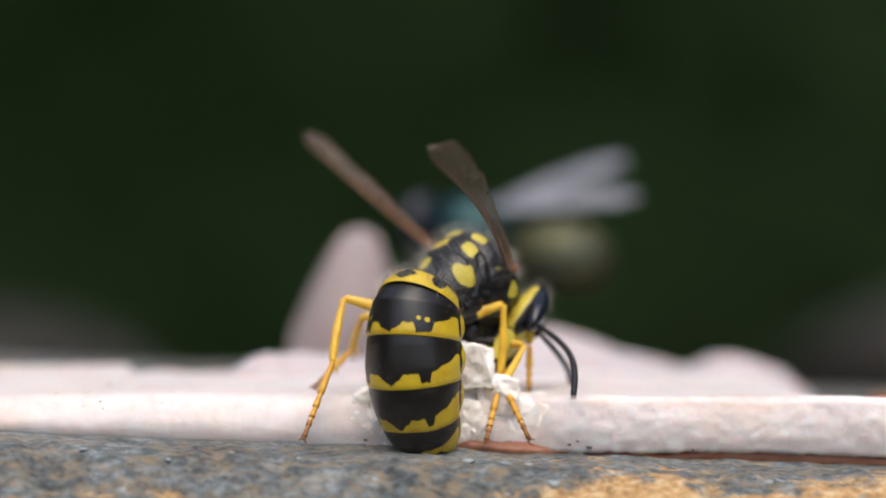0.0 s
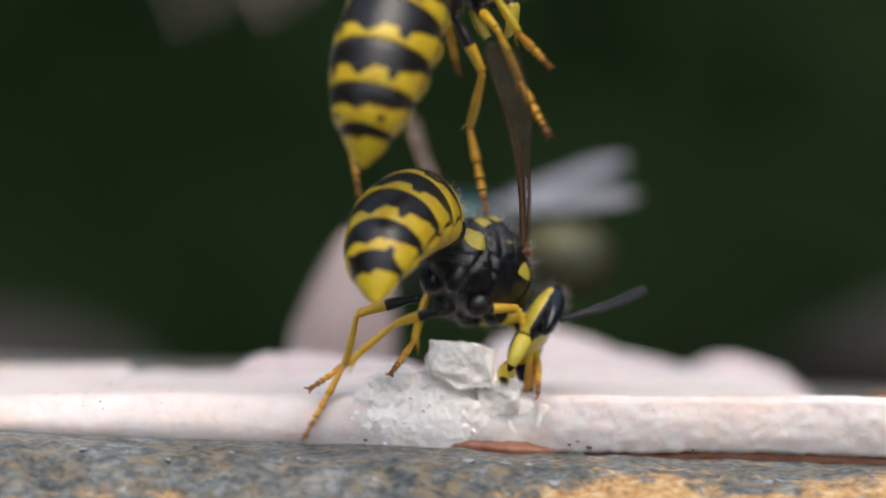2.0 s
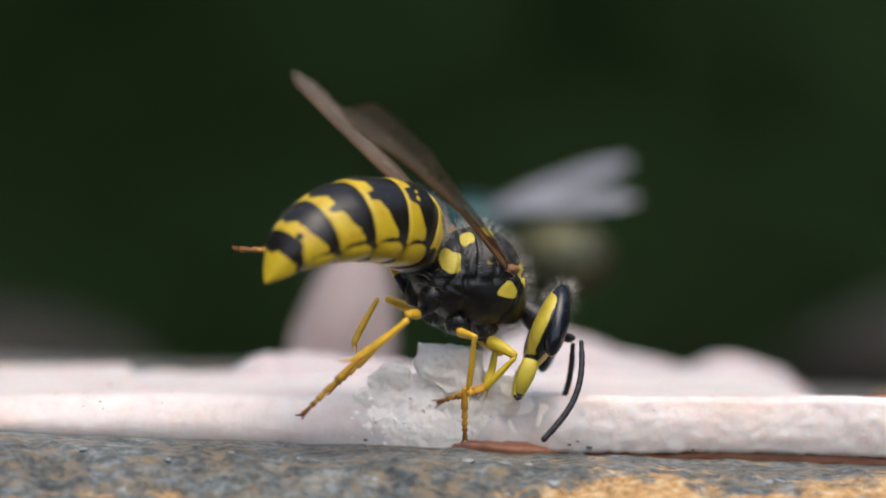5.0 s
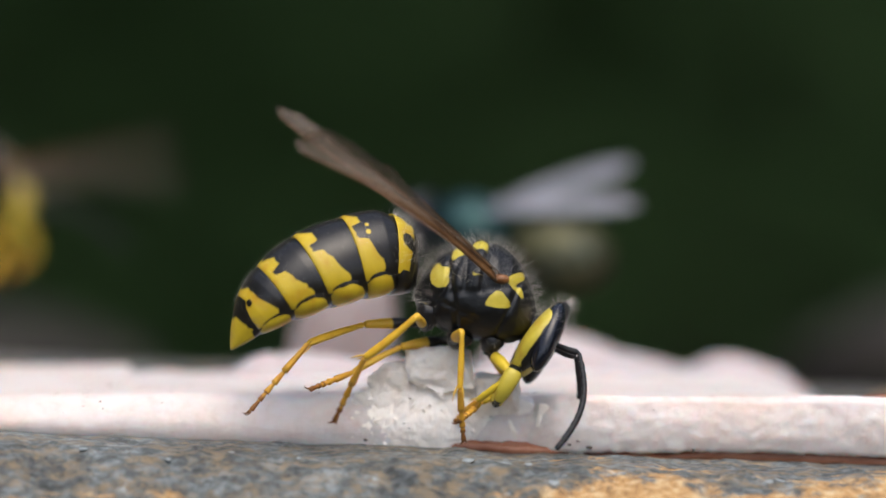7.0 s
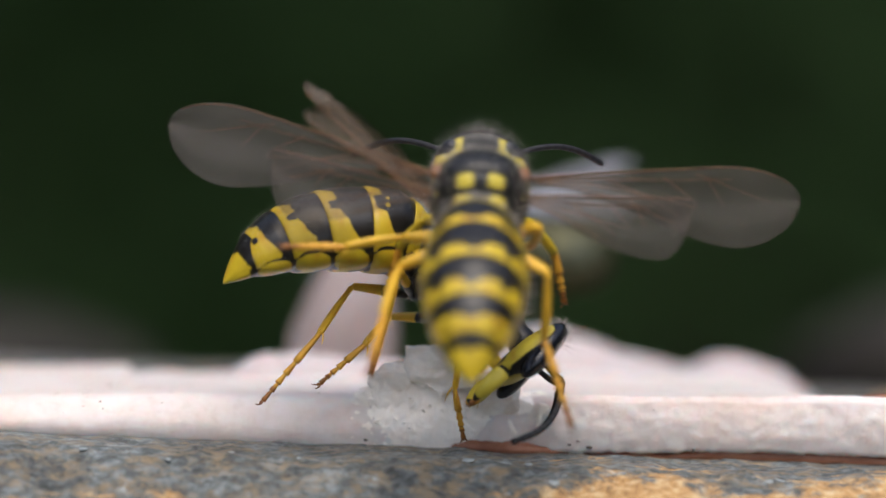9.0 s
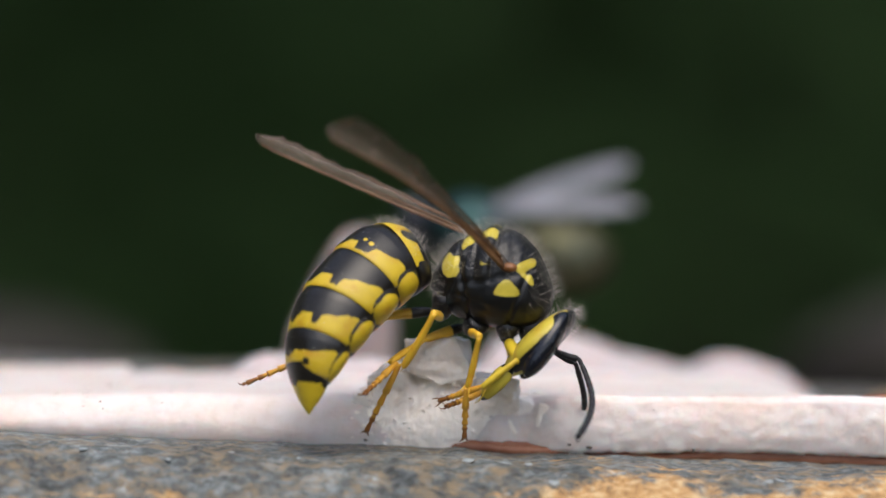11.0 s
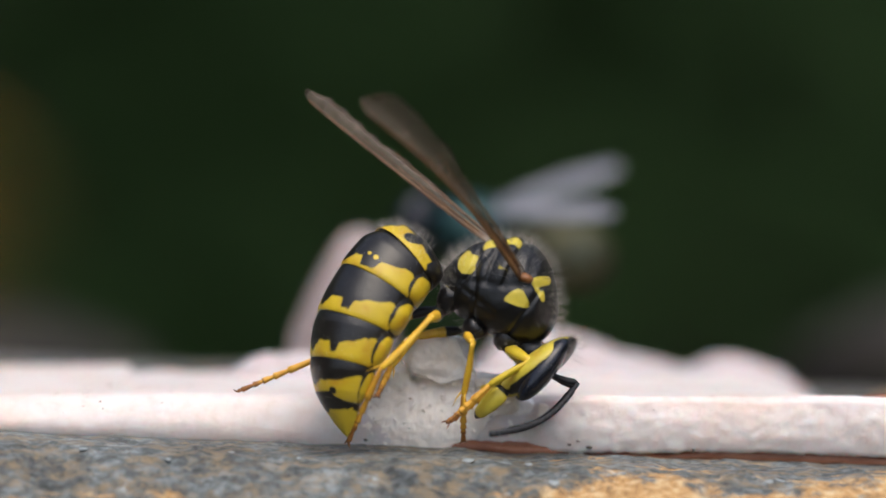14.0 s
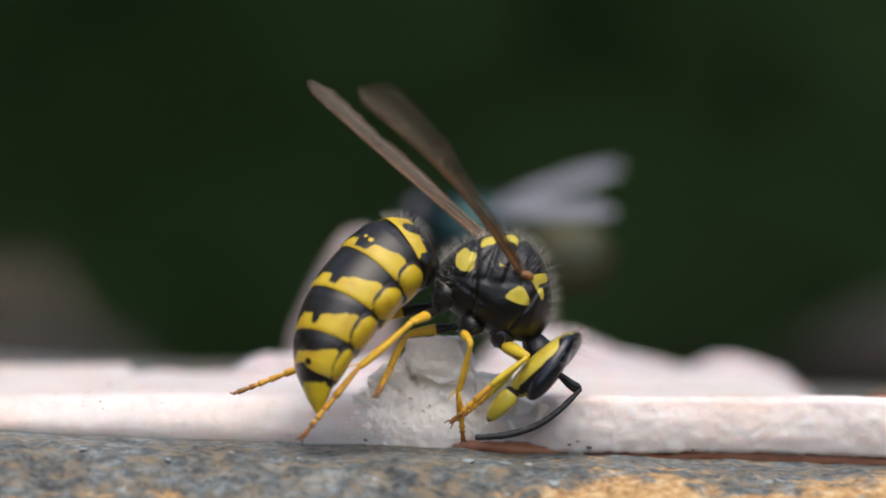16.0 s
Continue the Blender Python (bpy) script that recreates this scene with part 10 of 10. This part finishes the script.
    walk(f_parts["tibia_lm"], [
        (0, at(-1.60, 2.25, -1.75, 32, 18, 174)), (0.3, at(-2.08, 2.25, -1.13, 34, -1, 174)),
        (0.5, at(-2.08, 2.25, -1.13, 34, -1, 174)), (0.8, at(-2.12, 2.25, -1.06, 34, -3, 174)),
        (1, at(-2.14, 2.25, -1.02, 34, -4, 174)), (1.2, at(-2.12, 2.25, -1.06, 34, -3, 174)),
        (1.35, at(-0.60, 2.55, -1.45, -2, 37, 108)), (1.5, at(-0.46, 2.52, -1.24, -3, 21, 107)),
        (1.8, at(-0.60, 2.55, -1.45, -2, 37, 108)), (2, at(-0.60, 2.55, -1.45, -2, 37, 108)),
        (2.3, at(-0.60, 2.55, -1.45, -2, 37, 108)), (2.5, at(-1.73, 1.08, -3.02, 54, 61, 178)),
        (2.8, at(-0.60, 2.55, -1.45, -2, 37, 108)), (2.9, at(-1.21, 1.35, -2.18, 99, 66, -139)),
        (3, at(-1.82, 0.15, -2.92, 134, 10, -91)), (3.1, at(-1.21, 1.35, -2.18, 99, 66, -139)),
        (3.2, at(-0.60, 2.55, -1.45, -2, 37, 108)), (3.5, at(-2.25, 1.48, -2.01, 58, 68, 179)),
        (3.8, at(-0.60, 2.55, -1.45, -2, 37, 108)), (4.2, at(-0.60, 2.55, -1.45, -2, 37, 108)),
        (4.8, at(-0.60, 2.55, -1.45, -2, 37, 108)), (5.5, at(-0.60, 2.55, -1.45, -2, 37, 108)),
        (6.3, at(-1.60, 2.25, -1.75, 32, 18, 174)), (6.7, at(-1.60, 2.25, -1.75, 32, 18, 174)),
        (7, at(-1.60, 2.25, -1.75, 32, 18, 174)), (7.3, at(-0.60, 2.55, -1.45, -2, 37, 108)),
        (7.5, at(-0.60, 2.55, -1.45, -2, 37, 108)), (7.8, at(-0.60, 2.55, -1.45, -2, 37, 108)),
        (8, at(-0.60, 2.55, -1.45, -2, 37, 108)), (8.2, at(-0.60, 2.55, -1.45, -2, 37, 108)),
        (8.5, at(-0.60, 2.55, -1.45, -2, 37, 108)), (8.7, at(-0.78, 2.45, -1.27, 8, 36, 116)),
        (9, at(-0.80, 2.56, -0.77, 22, 5, 101)), (9.2, at(-0.77, 2.54, -0.65, 27, 24, 123)),
        (9.6, at(-0.60, 2.55, -1.45, -2, 37, 108)), (10.2, at(-0.60, 2.55, -1.45, -2, 37, 108)),
        (12, at(-0.60, 2.55, -1.45, -2, 37, 108)), (13.2, at(-0.60, 2.55, -1.45, -2, 37, 108)),
        (14, at(-0.60, 2.55, -1.45, -2, 37, 108)), (14.5, at(-1.60, 2.25, -1.75, 32, 18, 174)),
        (14.7, at(-1.60, 2.25, -1.75, 32, 18, 174)), (14.85, at(-1.60, 2.25, -1.75, 32, 18, 174)),
        (15.1, at(-1.60, 2.25, -1.75, 32, 18, 174)), (15.22, at(-2.16, 2.26, -0.95, 35, -6, 174)),
        (15.3, at(-2.16, 2.25, -0.99, 34, -5, 174)), (15.4, at(-2.16, 2.25, -0.99, 34, -5, 174)),
        (15.5, at(-2.14, 2.25, -1.02, 34, -4, 174)), (15.6, at(-2.14, 2.25, -1.02, 34, -4, 174)),
        (15.7, at(-2.15, 2.24, -1.02, 34, -4, 175)), (15.85, at(-2.13, 2.24, -1.06, 34, -3, 175)),
        (16, at(-2.13, 2.24, -1.06, 34, -3, 175)),
    ])
    walk(f_parts["tarsus_lm"], [
        (0, at(-3.54, 2.47, -2.39, 31, 6, -174)), (0.3, at(-4.13, 2.47, -1.11, 29, -13, -174)),
        (0.5, at(-4.13, 2.47, -1.11, 29, -13, -174)), (0.8, at(-4.16, 2.47, -0.96, 29, -15, -174)),
        (1, at(-4.18, 2.47, -0.89, 29, -16, -174)), (1.2, at(-4.16, 2.47, -0.96, 29, -15, -174)),
        (1.35, at(-1.12, 4.10, -2.69, -15, 56, 112)), (1.5, at(-1.02, 4.35, -1.98, -24, 5, 96)),
        (1.8, at(-1.12, 4.10, -2.69, -15, 56, 112)), (2, at(-1.12, 4.10, -2.69, -15, 56, 112)),
        (2.3, at(-1.12, 4.10, -2.69, -15, 56, 112)), (2.5, at(-2.73, 1.12, -4.81, 73, 66, -153)),
        (2.8, at(-1.12, 4.10, -2.69, -15, 56, 112)), (2.9, at(-1.48, 1.11, -2.98, -166, 76, -42)),
        (3, at(-1.84, -1.87, -3.28, 179, 30, -58)), (3.1, at(-1.48, 1.11, -2.98, -166, 76, -42)),
        (3.2, at(-1.12, 4.10, -2.69, -15, 56, 112)), (3.5, at(-3.02, 1.50, -3.91, 70, 48, -150)),
        (3.8, at(-1.12, 4.10, -2.69, -15, 56, 112)), (4.2, at(-1.12, 4.10, -2.69, -15, 56, 112)),
        (4.8, at(-1.12, 4.10, -2.69, -15, 56, 112)), (5.5, at(-1.12, 4.10, -2.69, -15, 56, 112)),
        (6.3, at(-3.54, 2.47, -2.39, 31, 6, -174)), (6.7, at(-3.54, 2.47, -2.39, 31, 6, -174)),
        (7, at(-3.54, 2.47, -2.39, 31, 6, -174)), (7.3, at(-1.12, 4.10, -2.69, -15, 56, 112)),
        (7.5, at(-1.12, 4.10, -2.69, -15, 56, 112)), (7.8, at(-1.12, 4.10, -2.69, -15, 56, 112)),
        (8, at(-1.12, 4.10, -2.69, -15, 56, 112)), (8.2, at(-1.12, 4.10, -2.69, -15, 56, 112)),
        (8.5, at(-1.12, 4.10, -2.69, -15, 56, 112)), (8.7, at(-1.52, 3.93, -2.49, -2, 54, 125)),
        (9, at(-1.18, 4.57, -0.96, 3, -0, 92)), (9.2, at(-1.82, 4.10, -1.49, 19, 39, 138)),
        (9.6, at(-1.12, 4.10, -2.69, -15, 56, 112)), (10.2, at(-1.12, 4.10, -2.69, -15, 56, 112)),
        (12, at(-1.12, 4.10, -2.69, -15, 56, 112)), (13.2, at(-1.12, 4.10, -2.69, -15, 56, 112)),
        (14, at(-1.12, 4.10, -2.69, -15, 56, 112)), (14.5, at(-3.54, 2.47, -2.39, 31, 6, -174)),
        (14.7, at(-3.54, 2.47, -2.39, 31, 6, -174)), (14.85, at(-3.54, 2.47, -2.39, 31, 6, -174)),
        (15.1, at(-3.54, 2.47, -2.39, 31, 6, -174)), (15.22, at(-4.19, 2.50, -0.75, 29, -18, -174)),
        (15.3, at(-4.19, 2.47, -0.82, 29, -17, -174)), (15.4, at(-4.19, 2.47, -0.82, 29, -17, -174)),
        (15.5, at(-4.18, 2.47, -0.89, 29, -16, -174)), (15.6, at(-4.18, 2.47, -0.89, 29, -16, -174)),
        (15.7, at(-4.19, 2.44, -0.89, 29, -16, -173)), (15.85, at(-4.18, 2.45, -0.96, 29, -15, -173)),
        (16, at(-4.18, 2.45, -0.96, 29, -15, -173)),
    ])
    walk(f_parts["femur_lh"], [
        (0, at(-1.65, 0.50, -1.10, -0, -6, 139)), (0.3, at(-1.92, 0.50, -0.50, 13, -20, 136)),
        (0.5, at(-1.92, 0.50, -0.50, 13, -20, 136)), (0.8, at(-1.93, 0.50, -0.44, 15, -22, 135)),
        (1, at(-1.94, 0.50, -0.40, 15, -22, 135)), (1.2, at(-1.93, 0.50, -0.44, 15, -22, 135)),
        (1.35, at(-1.65, 0.50, -1.10, 2, -6, 118)), (1.5, at(-1.65, 0.50, -1.10, 3, 1, 93)),
        (1.8, at(-1.65, 0.50, -1.10, 2, -6, 118)), (2, at(-1.65, 0.50, -1.10, 2, 1, 132)),
        (2.3, at(-1.65, 0.50, -1.10, 2, -6, 118)), (2.5, at(-1.65, 0.50, -1.10, 15, 44, 153)),
        (2.8, at(-1.65, 0.50, -1.10, 2, -6, 118)), (3, at(-1.65, 0.50, -1.10, 17, 34, 171)),
        (3.2, at(-1.65, 0.50, -1.10, 2, -6, 118)), (3.5, at(-1.65, 0.50, -1.10, 2, 6, 152)),
        (3.8, at(-1.65, 0.50, -1.10, 2, -6, 118)), (4.2, at(-1.65, 0.50, -1.10, 2, -6, 118)),
        (4.8, at(-1.65, 0.50, -1.10, 2, -6, 118)), (5.5, at(-1.65, 0.50, -1.10, 2, -6, 118)),
        (6.3, at(-1.65, 0.50, -1.10, -0, -6, 139)), (6.7, at(-1.65, 0.50, -1.10, -0, -6, 139)),
        (7, at(-1.65, 0.50, -1.10, -0, -6, 139)), (7.3, at(-1.65, 0.50, -1.10, 2, -6, 118)),
        (7.5, at(-1.65, 0.50, -1.10, 2, 12, 120)), (7.8, at(-1.65, 0.50, -1.10, 2, -6, 118)),
        (8, at(-1.65, 0.50, -1.10, 2, -4, 116)), (8.2, at(-1.65, 0.50, -1.10, 2, -15, 118)),
        (8.5, at(-1.65, 0.50, -1.10, 3, -29, 117)), (8.7, at(-1.69, 0.38, -0.72, 10, -8, 119)),
        (9, at(-1.52, 0.53, 0.11, 29, 10, 109)), (9.2, at(-1.53, 0.49, 0.13, 28, -19, 113)),
        (9.6, at(-1.65, 0.50, -1.10, 2, -6, 118)), (10.2, at(-1.65, 0.50, -1.10, 2, -6, 118)),
        (12, at(-1.65, 0.50, -1.10, 2, -6, 118)), (13.2, at(-1.65, 0.50, -1.10, 2, -6, 118)),
        (14, at(-1.65, 0.50, -1.10, 2, -6, 118)), (14.5, at(-1.65, 0.50, -1.10, 0, -6, 139)),
        (14.7, at(-1.65, 0.50, -1.10, 0, -6, 139)), (14.85, at(-1.65, 0.50, -1.10, 0, -6, 139)),
        (15.1, at(-1.65, 0.50, -1.10, 0, -6, 139)), (15.22, at(-1.95, 0.51, -0.33, 17, -24, 134)),
        (15.3, at(-1.95, 0.50, -0.37, 16, -23, 135)), (15.4, at(-1.95, 0.50, -0.37, 16, -23, 135)),
        (15.5, at(-1.94, 0.50, -0.40, 15, -22, 135)), (15.6, at(-1.94, 0.50, -0.40, 15, -22, 135)),
        (15.7, at(-1.95, 0.49, -0.40, 15, -22, 136)), (15.85, at(-1.94, 0.49, -0.44, 15, -22, 136)),
        (16, at(-1.94, 0.49, -0.44, 15, -22, 136)),
    ])
    walk(f_parts["tibia_lh"], [
        (0, at(-3.39, 1.99, -0.85, 31, 6, 174)), (0.3, at(-3.48, 1.99, 0.30, 33, -13, 174)),
        (0.5, at(-3.48, 1.99, 0.30, 33, -13, 174)), (0.8, at(-3.47, 1.99, 0.42, 33, -15, 174)),
        (1, at(-3.46, 1.99, 0.48, 33, -16, 174)), (1.2, at(-3.47, 1.99, 0.42, 33, -15, 174)),
        (1.35, at(-2.72, 2.52, -0.86, 17, 43, 143)), (1.5, at(-1.76, 2.80, -1.16, 17, 49, 143)),
        (1.8, at(-2.72, 2.52, -0.86, 17, 43, 143)), (2, at(-3.18, 2.22, -1.15, 23, 38, 152)),
        (2.3, at(-2.72, 2.52, -0.86, 17, 43, 143)), (2.5, at(-3.11, 1.26, -2.71, 67, 66, -159)),
        (2.8, at(-2.72, 2.52, -0.86, 17, 43, 143)), (3, at(-3.55, 0.78, -2.37, 52, 41, -166)),
        (3.2, at(-2.72, 2.52, -0.86, 17, 43, 143)), (3.5, at(-3.68, 1.56, -1.35, 24, 22, 156)),
        (3.8, at(-2.72, 2.52, -0.86, 17, 43, 143)), (4.2, at(-2.72, 2.52, -0.86, 17, 43, 143)),
        (4.8, at(-2.72, 2.52, -0.86, 17, 43, 143)), (5.5, at(-2.72, 2.52, -0.86, 17, 43, 143)),
        (6.3, at(-3.39, 1.99, -0.85, 31, 6, 174)), (6.7, at(-3.39, 1.99, -0.85, 31, 6, 174)),
        (7, at(-3.39, 1.99, -0.85, 31, 6, 174)), (7.3, at(-2.72, 2.52, -0.86, 17, 43, 143)),
        (7.5, at(-2.77, 2.45, -1.57, 7, 21, 124)), (7.8, at(-2.72, 2.52, -0.86, 17, 43, 143)),
        (8, at(-2.66, 2.56, -0.94, 6, 12, 121)), (8.2, at(-2.70, 2.46, -0.49, 6, -7, 121)),
        (8.5, at(-2.56, 2.31, -0.00, 6, -5, 127)), (8.7, at(-2.80, 2.36, -0.41, 19, 38, 150)),
        (9, at(-2.26, 2.66, -0.30, 30, -16, 168)), (9.2, at(-2.37, 2.50, 0.86, 28, 19, 152)),
        (9.6, at(-2.72, 2.52, -0.86, 11, 43, 143)), (10.2, at(-2.72, 2.52, -0.86, 11, 43, 143)),
        (12, at(-2.72, 2.52, -0.86, 11, 43, 143)), (13.2, at(-2.72, 2.52, -0.86, 11, 43, 143)),
        (14, at(-2.72, 2.52, -0.86, 11, 43, 143)), (14.5, at(-3.39, 1.99, -0.85, 25, 6, 174)),
        (14.7, at(-3.39, 1.99, -0.85, 25, 6, 174)), (14.85, at(-3.39, 1.99, -0.85, 25, 6, 174)),
        (15.1, at(-3.39, 1.99, -0.85, 25, 6, 174)), (15.22, at(-3.43, 2.02, 0.60, 28, -18, 173)),
        (15.3, at(-3.45, 1.99, 0.54, 27, -17, 174)), (15.4, at(-3.45, 1.99, 0.54, 27, -17, 174)),
        (15.5, at(-3.46, 1.99, 0.48, 27, -16, 174)), (15.6, at(-3.46, 1.99, 0.48, 27, -16, 174)),
        (15.7, at(-3.47, 1.97, 0.48, 27, -16, 174)), (15.85, at(-3.48, 1.97, 0.42, 27, -15, 174)),
        (16, at(-3.48, 1.97, 0.42, 27, -15, 174)),
    ])
    walk(f_parts["tarsus_lh"], [
        (0, at(-5.86, 2.25, -1.11, 31, -6, -174)), (0.3, at(-5.90, 2.25, 0.86, 29, -25, -173)),
        (0.5, at(-5.90, 2.25, 0.86, 29, -25, -173)), (0.8, at(-5.87, 2.25, 1.06, 29, -27, -173)),
        (1, at(-5.85, 2.25, 1.17, 28, -28, -173)), (1.2, at(-5.87, 2.25, 1.06, 29, -27, -173)),
        (1.35, at(-4.18, 3.62, -2.57, 24, 40, 165)), (1.5, at(-3.07, 3.80, -3.03, -2, 36, 123)),
        (1.8, at(-4.18, 3.62, -2.57, 24, 40, 165)), (2, at(-4.92, 3.14, -2.68, 45, 46, -165)),
        (2.3, at(-4.18, 3.62, -2.57, 24, 40, 165)), (2.4, at(-4.12, 2.26, -3.78, 81, 59, -125)),
        (2.5, at(-4.05, 0.89, -4.99, 125, 32, -67)), (2.65, at(-4.12, 2.26, -3.78, 81, 59, -125)),
        (2.8, at(-4.18, 3.62, -2.57, 24, 40, 165)), (3, at(-5.37, 0.33, -4.02, 33, 30, 180)),
        (3.2, at(-4.18, 3.62, -2.57, 24, 40, 165)), (3.5, at(-5.79, 2.50, -2.29, 20, 27, 158)),
        (3.8, at(-4.18, 3.62, -2.57, 24, 40, 165)), (4.2, at(-4.18, 3.62, -2.57, 24, 40, 165)),
        (4.8, at(-4.18, 3.62, -2.57, 24, 40, 165)), (5.5, at(-4.18, 3.62, -2.57, 24, 40, 165)),
        (6.3, at(-5.86, 2.25, -1.11, 31, -6, -174)), (6.7, at(-5.86, 2.25, -1.11, 31, -6, -174)),
        (7, at(-5.86, 2.25, -1.11, 31, -6, -174)), (7.3, at(-4.18, 3.62, -2.57, 24, 40, 165)),
        (7.5, at(-4.07, 4.38, -2.49, 18, 4, 150)), (7.8, at(-4.18, 3.62, -2.57, 24, 40, 165)),
        (8, at(-3.92, 4.65, -1.48, 2, 21, 124)), (8.2, at(-3.96, 4.59, -0.17, 4, -5, 135)),
        (8.5, at(-4.06, 4.29, 0.21, 5, -4, 128)), (8.7, at(-4.51, 3.34, -1.95, 21, 33, 170)),
        (9, at(-4.60, 3.14, 0.42, 26, -22, 172)), (9.2, at(-4.46, 3.60, 0.05, 24, 13, 168)),
        (9.6, at(-4.18, 3.62, -2.57, 17, 40, 165)), (10.2, at(-4.18, 3.62, -2.57, 17, 40, 165)),
        (12, at(-4.18, 3.62, -2.57, 17, 40, 165)), (13.2, at(-4.18, 3.62, -2.57, 17, 40, 165)),
        (14, at(-4.18, 3.62, -2.57, 17, 40, 165)), (14.5, at(-5.86, 2.25, -1.11, 24, -6, -174)),
        (14.7, at(-5.86, 2.25, -1.11, 24, -6, -174)), (14.85, at(-5.86, 2.25, -1.11, 24, -6, -174)),
        (15.1, at(-5.86, 2.25, -1.11, 24, -6, -174)), (15.22, at(-5.79, 2.29, 1.37, 21, -30, -174)),
        (15.3, at(-5.83, 2.25, 1.27, 21, -29, -173)), (15.4, at(-5.83, 2.25, 1.27, 21, -29, -173)),
        (15.5, at(-5.85, 2.25, 1.17, 21, -28, -173)), (15.6, at(-5.85, 2.25, 1.17, 21, -28, -173)),
        (15.7, at(-5.86, 2.21, 1.17, 21, -28, -173)), (15.85, at(-5.88, 2.21, 1.07, 22, -27, -173)),
        (16, at(-5.88, 2.21, 1.07, 22, -27, -173)),
    ])
    curl_walk(f_parts, [(0, 4.0), (0.3, 4.0), (0.5, 4.0), (0.8, 4.0), (1, 4.0), (1.2, 4.0), (1.35, 4.0), (1.5, 4.0), (1.6, 4.0), (1.8, 4.0), (2, 4.0), (2.3, 4.0), (2.5, 4.0), (2.8, 1.0), (3, 0.5), (3.2, -4.0), (3.5, 4.0), (3.8, 4.0), (4.2, 4.0), (4.8, 4.0), (5.5, 4.0), (6.3, 3.0), (6.7, 4.0), (7, 4.0), (7.3, 4.0), (7.5, 4.0), (7.8, 4.0), (8, 4.0), (8.2, 4.0), (8.5, 4.0), (8.7, 4.0), (8.9, 4.0), (9, 4.0), (9.2, 4.0), (9.6, 4.0), (10.2, 4.0), (12, 4.0), (13.2, 4.0), (14, 4.0), (14.5, 4.0), (14.7, 4.0), (14.85, 4.0), (15.1, 4.0), (15.22, 4.0), (15.3, 4.0), (15.4, 4.0), (15.5, 4.0), (15.6, 4.0), (15.7, 4.0), (15.85, 4.0), (16, 4.0)])

    beat(f_parts, 16.0)


motions()
